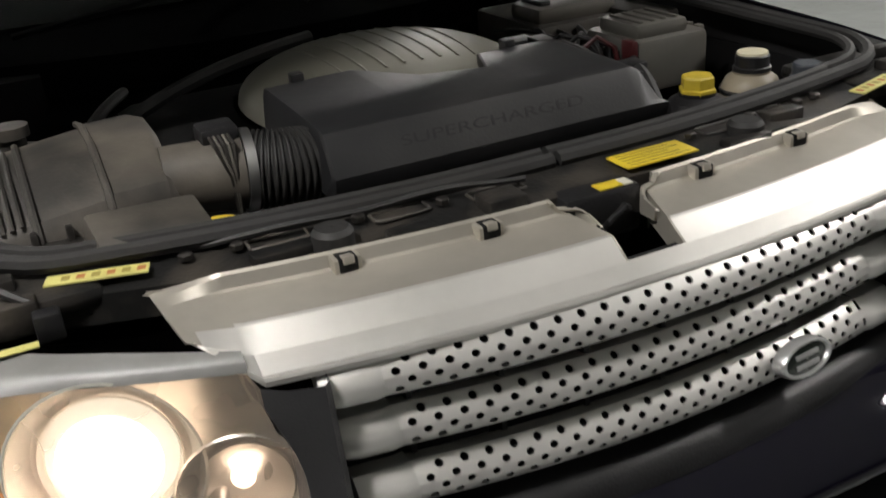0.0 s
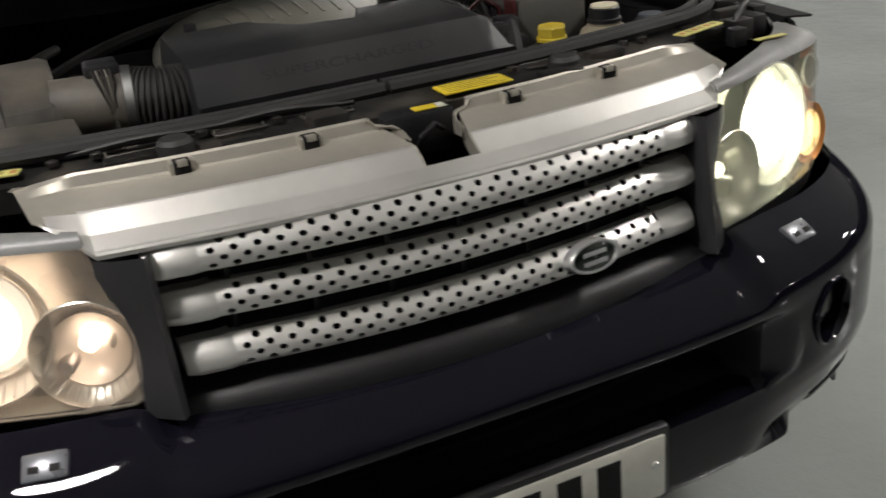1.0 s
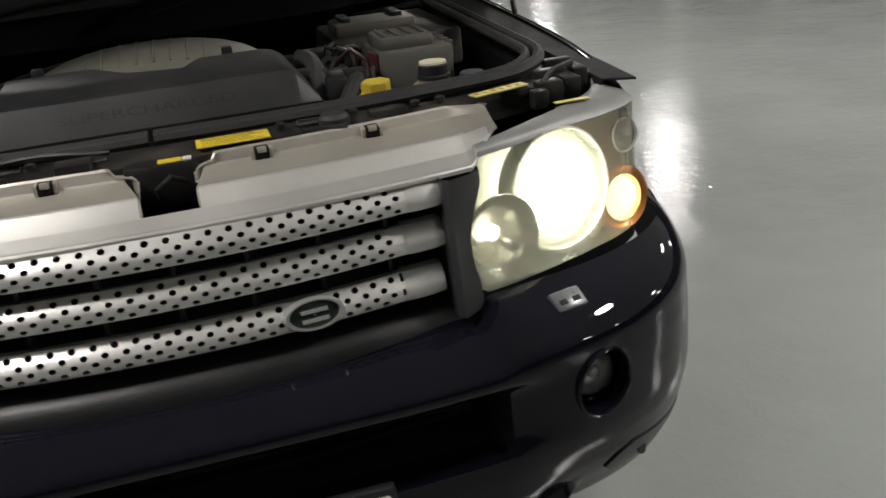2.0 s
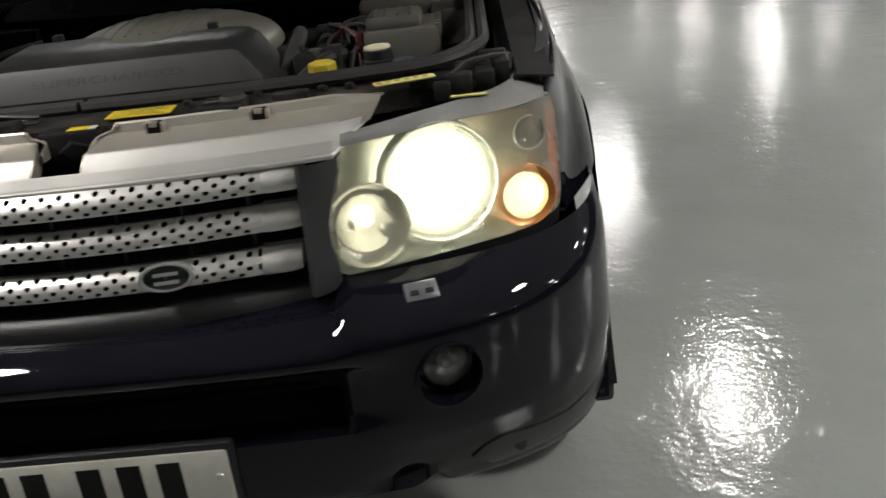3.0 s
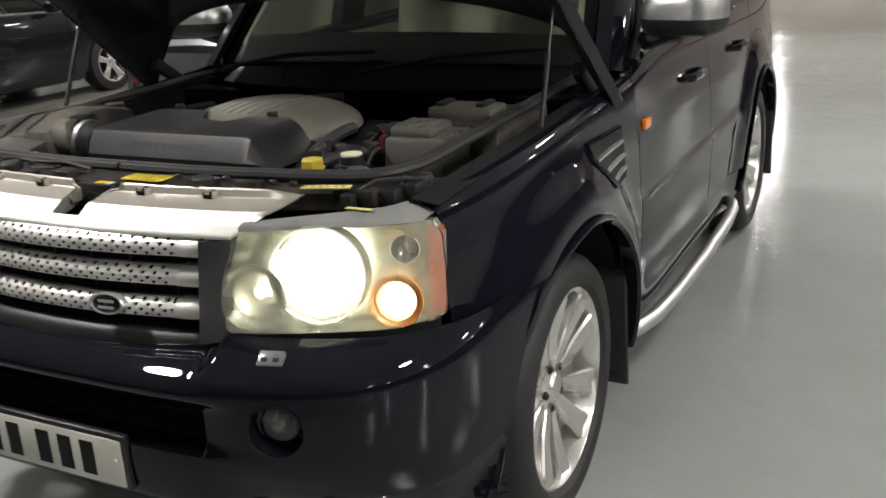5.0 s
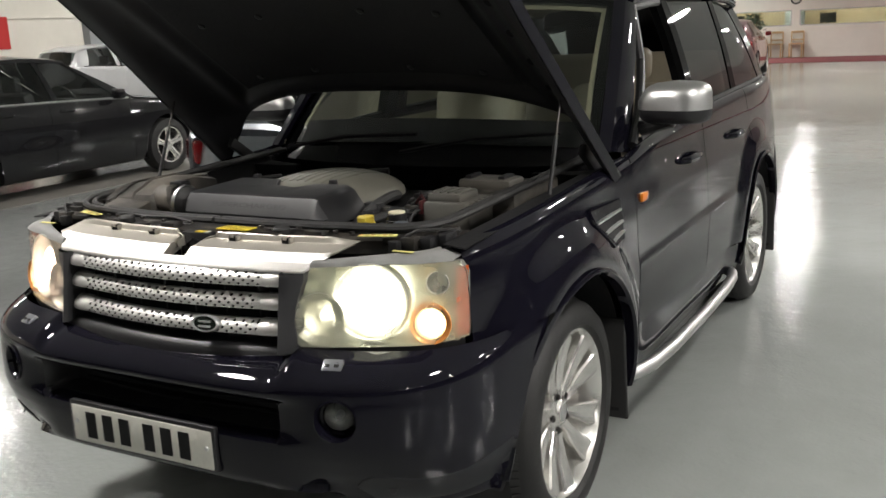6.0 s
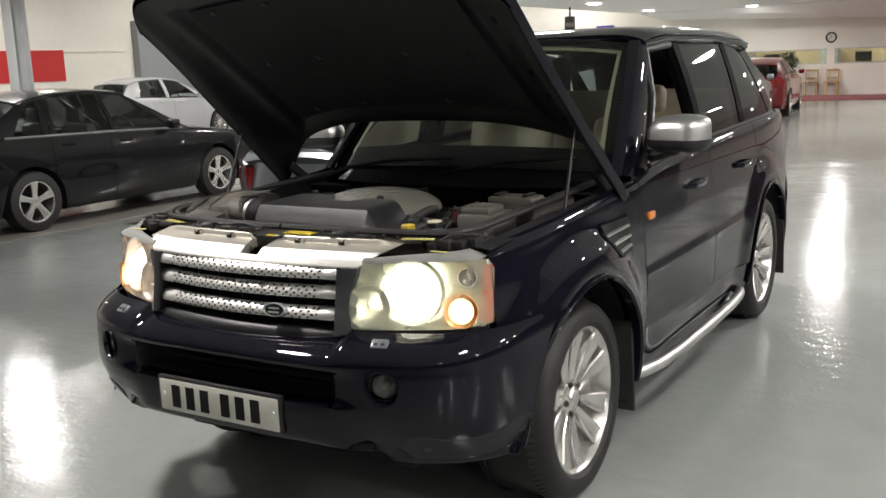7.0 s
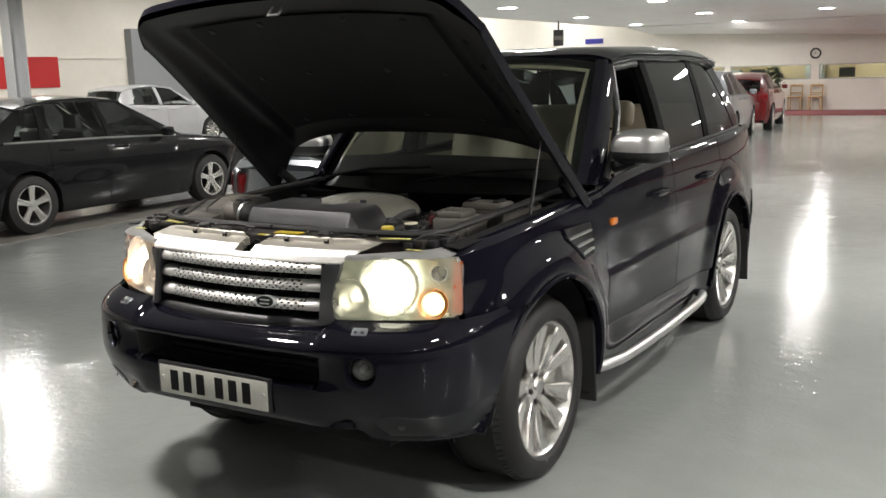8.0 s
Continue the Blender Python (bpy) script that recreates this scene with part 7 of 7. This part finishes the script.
        bm = rbox((-0.05, -0.07, -0.05), (0.09, 0.05, 0.06), 0.03, 3)
        if s < 0:
            bm.transform(Matrix.Diagonal((-1, 1, 1, 1)))
            bmesh.ops.reverse_faces(bm, faces=bm.faces[:])
        bm.transform(Matrix.Translation((s * (half + 0.04), roof[0][0] + 0.38, top(roof[0][0] + 0.4) + 0.05)))
        part("door_mirror", bm, paint, car)
        part("front_seat", rbox((s * 0.36 - 0.24, roof[0][0] + 1.15, 0.5), (s * 0.36 + 0.24, roof[0][0] + 1.3, 1.08), 0.05, 2, pose(0, 0, 0, -14)), TRIM_DK, car)
        part("headrest", rbox((s * 0.36 - 0.12, roof[0][0] + 1.26, 1.08), (s * 0.36 + 0.12, roof[0][0] + 1.35, 1.25), 0.03, 2), TRIM_DK, car)
        for c in (0, wb):
            bm = bmesh.new()
            sheet(bm, [[(s * x, c + (ra + 0.01) * math.cos(radians(a)), r + (ra + 0.01) * math.sin(radians(a))) for x in (half - 0.02, half - 0.3)] for a in steps(-20, 200, 16)])
            poly(bm, [(s * (half - 0.3), c + (ra + 0.01) * math.cos(radians(a)), r + (ra + 0.01) * math.sin(radians(a))) for a in steps(-20, 200, 16)])
            part("wheel_liner", bm, BLACK_MATT, car)
    bm = bmesh.new()
    box(bm, (-half + 0.12, ra + 0.02, 0.18), (half - 0.12, wb - ra - 0.02, 0.42))
    box(bm, (-half + 0.35, front + 0.12, 0.2), (half - 0.35, rear - 0.12, 0.6))
    part("underbody", bm, BLACK_MATT, car, smooth=False)
    bm = bmesh.new()
    m = pose(-0.36, roof[0][0] + 0.62, 0.95, 64)
    tube(bm, [m @ Vector((0.18 * math.cos(a), 0.18 * math.sin(a), 0)) for a in steps(0, 2 * math.pi, 24)], 0.014, 6, False)
    tube(bm, [m @ Vector((-0.18, 0, 0)), m @ Vector((0.18, 0, 0))], 0.02, 6)
    part("steering_wheel", bm, TRIM_DK, car)
    bm = bmesh.new()
    box(bm, (-half + 0.2, roof[0][0] + 0.05, 0.5), (half - 0.2, roof[0][0] + 0.6, top(roof[0][0]) - 0.03))
    part("dashboard", bm, TRIM_DK, car, smooth=False)
    pw = simple_wheel(r, rim_r, spokes)
    for s in (1, -1):
        for c in (0, wb):
            put_under(car, pw, "wheel", pose(s * (half - 0.015), c, r, 0, 0, 0 if s > 0 else 180))
    for o in list(pw.children_recursive) + [pw]:
        bpy.data.objects.remove(o)
    return car


GLASS_FAR = pane_mat("greenish car glass", (0.68, 0.74, 0.7))
far_car("saloon_car", "black saloon car with silver five-spoke wheels", pose(-7.6, 6.03, 0, 0, 0, 180), PAINT_BLACK, 2.72, 0.885, -0.92, 3.82,
        [(-0.92, 0.60), (-0.8, 0.72), (-0.3, 0.84), (0.5, 0.93), (1.5, 0.965), (2.6, 0.99), (3.2, 1.0), (3.7, 0.98), (3.82, 0.90)],
        [(0.42, 0.95), (1.20, 1.375), (1.7, 1.42), (2.2, 1.41), (2.65, 1.34), (3.25, 1.0)],
        [(0.66, 1.50, 1.26, 1.58), (1.57, 2.42, 1.64, 2.36), (2.50, 2.86, 2.42, 2.56)], 0.95, 0.32, 5, 0.215, GLASS_FAR)
far_car("hatchback_car", "silver three-door hatchback parked by the wall", pose(-16.44, 15.3, 0, 0, 0, 180), PAINT_SILVER, 2.4, 0.87, -0.85, 2.92,
        [(-0.85, 0.62), (-0.7, 0.76), (-0.2, 0.88), (0.5, 0.97), (1.5, 1.0), (2.4, 1.05), (2.82, 1.05), (2.92, 0.95)],
        [(0.35, 0.97), (1.05, 1.40), (1.6, 1.475), (2.2, 1.46), (2.65, 1.38), (2.88, 1.03)],
        [(0.55, 1.55, 1.12, 1.60), (1.65, 2.45, 1.70, 2.32)], 0.98, 0.315, 12, 0.22, GLASS_FAR)
far_car("hatchback_car", "silver grey hatchback with dark red tail lamps beyond the open bonnet", pose(-3.08, 6.40, 0, 0, 0, 180), PAINT_GREY, 2.5, 0.86, -0.85, 3.2,
        [(-0.85, 0.62), (-0.7, 0.74), (-0.2, 0.84), (0.5, 0.90), (1.5, 0.92), (2.6, 0.92), (3.1, 0.86), (3.2, 0.76)],
        [(0.35, 0.90), (1.05, 1.26), (1.6, 1.33), (2.3, 1.31), (2.75, 1.2), (3.05, 0.88)],
        [(0.55, 1.45, 1.12, 1.50), (1.53, 2.30, 1.58, 2.2)], 0.92, 0.31, 10, 0.21, plates=False)
far_car("red_hatchback_car", "bright red hatchback parked near the end wall", pose(-3.88, 23.56, 0, 0, 0, 186), PAINT_RED, 2.55, 0.87, -0.85, 3.2,
        [(-0.85, 0.62), (-0.7, 0.76), (-0.2, 0.88), (0.5, 0.95), (1.5, 0.98), (2.6, 1.0), (3.1, 1.0), (3.2, 0.9)],
        [(0.35, 0.93), (1.05, 1.28), (1.6, 1.34), (2.4, 1.32), (2.9, 1.22), (3.15, 0.96)],
        [(0.55, 1.45, 1.12, 1.50), (1.53, 2.30, 1.58, 2.25), (2.38, 2.75, 2.33, 2.55)], 0.98, 0.315, 10, 0.22)
far_car("estate_car", "grey silver estate car parked in a row", pose(-3.66, 19.16, 0, 0, 0, 186), PAINT_GREY, 2.6, 0.87, -0.85, 3.4,
        [(-0.85, 0.62), (-0.7, 0.76), (-0.2, 0.88), (0.5, 0.95), (1.5, 0.98), (2.6, 1.0), (3.3, 1.0), (3.4, 0.9)],
        [(0.35, 0.97), (1.05, 1.36), (1.6, 1.44), (2.6, 1.43), (3.1, 1.34), (3.35, 1.0)],
        [(0.55, 1.45, 1.12, 1.50), (1.53, 2.30, 1.58, 2.25), (2.38, 2.95, 2.33, 2.8)], 0.98, 0.32, 10, 0.22)
far_car("dark_hatchback_car", "dark grey car behind the black saloon", pose(-13.25, 7.8, 0, 0, 0, 180), PAINT_BLACK, 2.6, 0.87, -0.85, 3.4,
        [(-0.85, 0.62), (-0.7, 0.76), (-0.2, 0.88), (0.5, 0.95), (1.5, 0.98), (2.6, 1.0), (3.3, 1.0), (3.4, 0.9)],
        [(0.35, 0.97), (1.05, 1.38), (1.6, 1.46), (2.6, 1.45), (3.1, 1.36), (3.35, 1.0)],
        [(0.55, 1.45, 1.12, 1.50), (1.53, 2.30, 1.58, 2.25), (2.38, 2.95, 2.33, 2.8)], 0.98, 0.32, 10, 0.22)


# ---------- things by the end wall ----------
def chair(at):
    th = thing("chair", "pale wooden chair with an open back against the wall", "chair", at, "chairs by the end wall")
    for x in (-0.19, 0.19):
        for y, h in ((-0.2, 0.44), (0.2, 0.86)):
            part("leg", rbox((x - 0.02, y - 0.02, 0), (x + 0.02, y + 0.02, h), 0.006), WOOD, th)
    part("seat", rbox((-0.22, -0.23, 0.43), (0.22, 0.22, 0.47), 0.012), WOOD, th)
    part("top_rail", rbox((-0.17, 0.185, 0.79), (0.17, 0.215, 0.86), 0.006), WOOD, th)
    part("lower_rail", rbox((-0.17, 0.185, 0.55), (0.17, 0.215, 0.60), 0.006), WOOD, th)
    return th


ch = chair(pose(-4.18, 31.2, 0.012))
copy_thing(ch, pose(-3.53, 31.2, 0.012))


def clock():
    th = thing("wall_clock", "round wall clock with a black rim", "clock", pose(-3.63, Y1 - 0.001, 1.89, 90))
    bm = bmesh.new()
    spin(bm, [(0.18, 0.0), (0.18, 0.03), (0.16, 0.04), (0.13, 0.03), (0.125, 0.012)], 32)
    part("rim", bm, BLACK, th)
    bm = bmesh.new()
    spin(bm, [(0.137, 0.012), (0.001, 0.013)], 32)
    part("dial", bm, PLATE_W, th)
    for a, l in ((20, 0.10), (130, 0.075)):
        bm = bmesh.new()
        box(bm, (-0.006, -0.01, 0.015), (0.006, l, 0.019), None)
        bm.transform(pose(0, 0, 0, 0, 0, a))
        part("pointer", bm, BLACK, th, smooth=False)


clock()
slab("trim_blue_sign", (-11.88, Y1 - 0.03, 2.5), (-11.18, Y1, 2.68), mat("blue sign", (0.04, 0.04, 0.3), 0.4), "small plain blue sign high on the wall", "sign")


def plant():
    th = thing("potted_plant", "dark green leafy plant in a pot by the red car", "plant", pose(-4.75, 30.5, 0.012))
    bm = bmesh.new()
    spin(bm, [(0.12, 0), (0.16, 0.28), (0.17, 0.3), (0.15, 0.3), (0.14, 0.26), (0.001, 0.26)], 20)
    part("pot", bm, BLACK, th)
    bm = bmesh.new()
    tube(bm, [(0, 0, 0.25), (0.02, 0.01, 0.6), (0.0, 0, 1.0)], [0.025, 0.02, 0.012], 8)
    part("trunk", bm, WOOD, th)
    bm = bmesh.new()
    rnd = random.Random(4)
    for k in range(260):
        a, h = rnd.uniform(0, 6.28), rnd.uniform(0.6, 1.4)
        rr = 0.26 * math.sin(min(1, (1.5 - h) / 0.9 + 0.15) * 2.2) * rnd.uniform(0.5, 1.1)
        m = pose(rr * math.cos(a), rr * math.sin(a), h, rnd.uniform(-60, 60), rnd.uniform(-60, 60), rnd.uniform(0, 360))
        sheet(bm, [[m @ Vector((x, y, z)) for x, z in ((-w, 0.008), (0, 0), (w, 0.008))] for y, w in ((0, 0.004), (0.05, 0.03), (0.11, 0.024), (0.16, 0.002))])
    tagged(part("crown", bm, mat("leaf green", (0.012, 0.03, 0.012), 0.5, 0, 0.3, 10), th), kind="stuff")


plant()


def office_things():
    """Desks with screens and low cabinets behind the windows."""
    for x in (-5.6, -2.6, -0.4):
        d = thing("office_desk", "wooden office desk behind the window", "desk", pose(x, Y1 + 1.3, 0), "office desks")
        part("desktop", rbox((-0.7, -0.35, 0.71), (0.7, 0.35, 0.74), 0.005), WOOD, d)
        for lx in (-0.64, 0.64):
            part("side_panel", rbox((lx - 0.02, -0.33, 0), (lx + 0.02, 0.33, 0.71), 0.004), WOOD, d)
        sc = thing("computer_screen", "black computer screen on the desk", "computer screen", pose(x - 0.2, Y1 + 1.3, 0.74), "office screens")
        part("foot", rbox((-0.12, -0.08, 0), (0.12, 0.08, 0.012), 0.004), BLACK, sc)
        part("stem", rbox((-0.02, -0.015, 0.012), (0.02, 0.015, 0.36), 0.004), BLACK, sc)
        part("panel", rbox((-0.26, -0.045, 0.33), (0.26, -0.015, 0.66), 0.006), BLACK, sc)
    for x, w, h in ((-7.2, 0.9, 1.4), (-4.1, 0.6, 1.5), (0.2, 0.8, 1.35)):
        c = thing("filing_cabinet", "grey filing cabinet against the office wall", "cabinet", pose(x, Y1 + 2.75, 0), "office cabinets")
        part("body", rbox((-w / 2, -0.22, 0), (w / 2, 0.22, h), 0.008), WALL_GREY, c)
        for k in range(4):
            part("drawer", rbox((-w / 2 + 0.02, -0.235, 0.03 + k * h / 4), (w / 2 - 0.02, -0.221, (k + 1) * h / 4 - 0.02), 0.004), COLUMN, c)


office_things()


def wall_fittings():
    th = thing("loudspeaker", "small dark loudspeaker box on a bracket under the ceiling", "loudspeaker", pose(-9.0, 22.45, 2.25))
    part("box", rbox((-0.12, -0.1, 0), (0.12, 0.1, 0.45), 0.015), BLACK, th)
    part("band", rbox((-0.122, -0.102, 0.16), (0.122, 0.102, 0.28), 0.008), LIGHT_PL, th)
    part("bracket", rbox((-0.02, -0.02, 0.45), (0.02, 0.02, 0.70), 0.004), STEEL_DK, th)


wall_fittings()
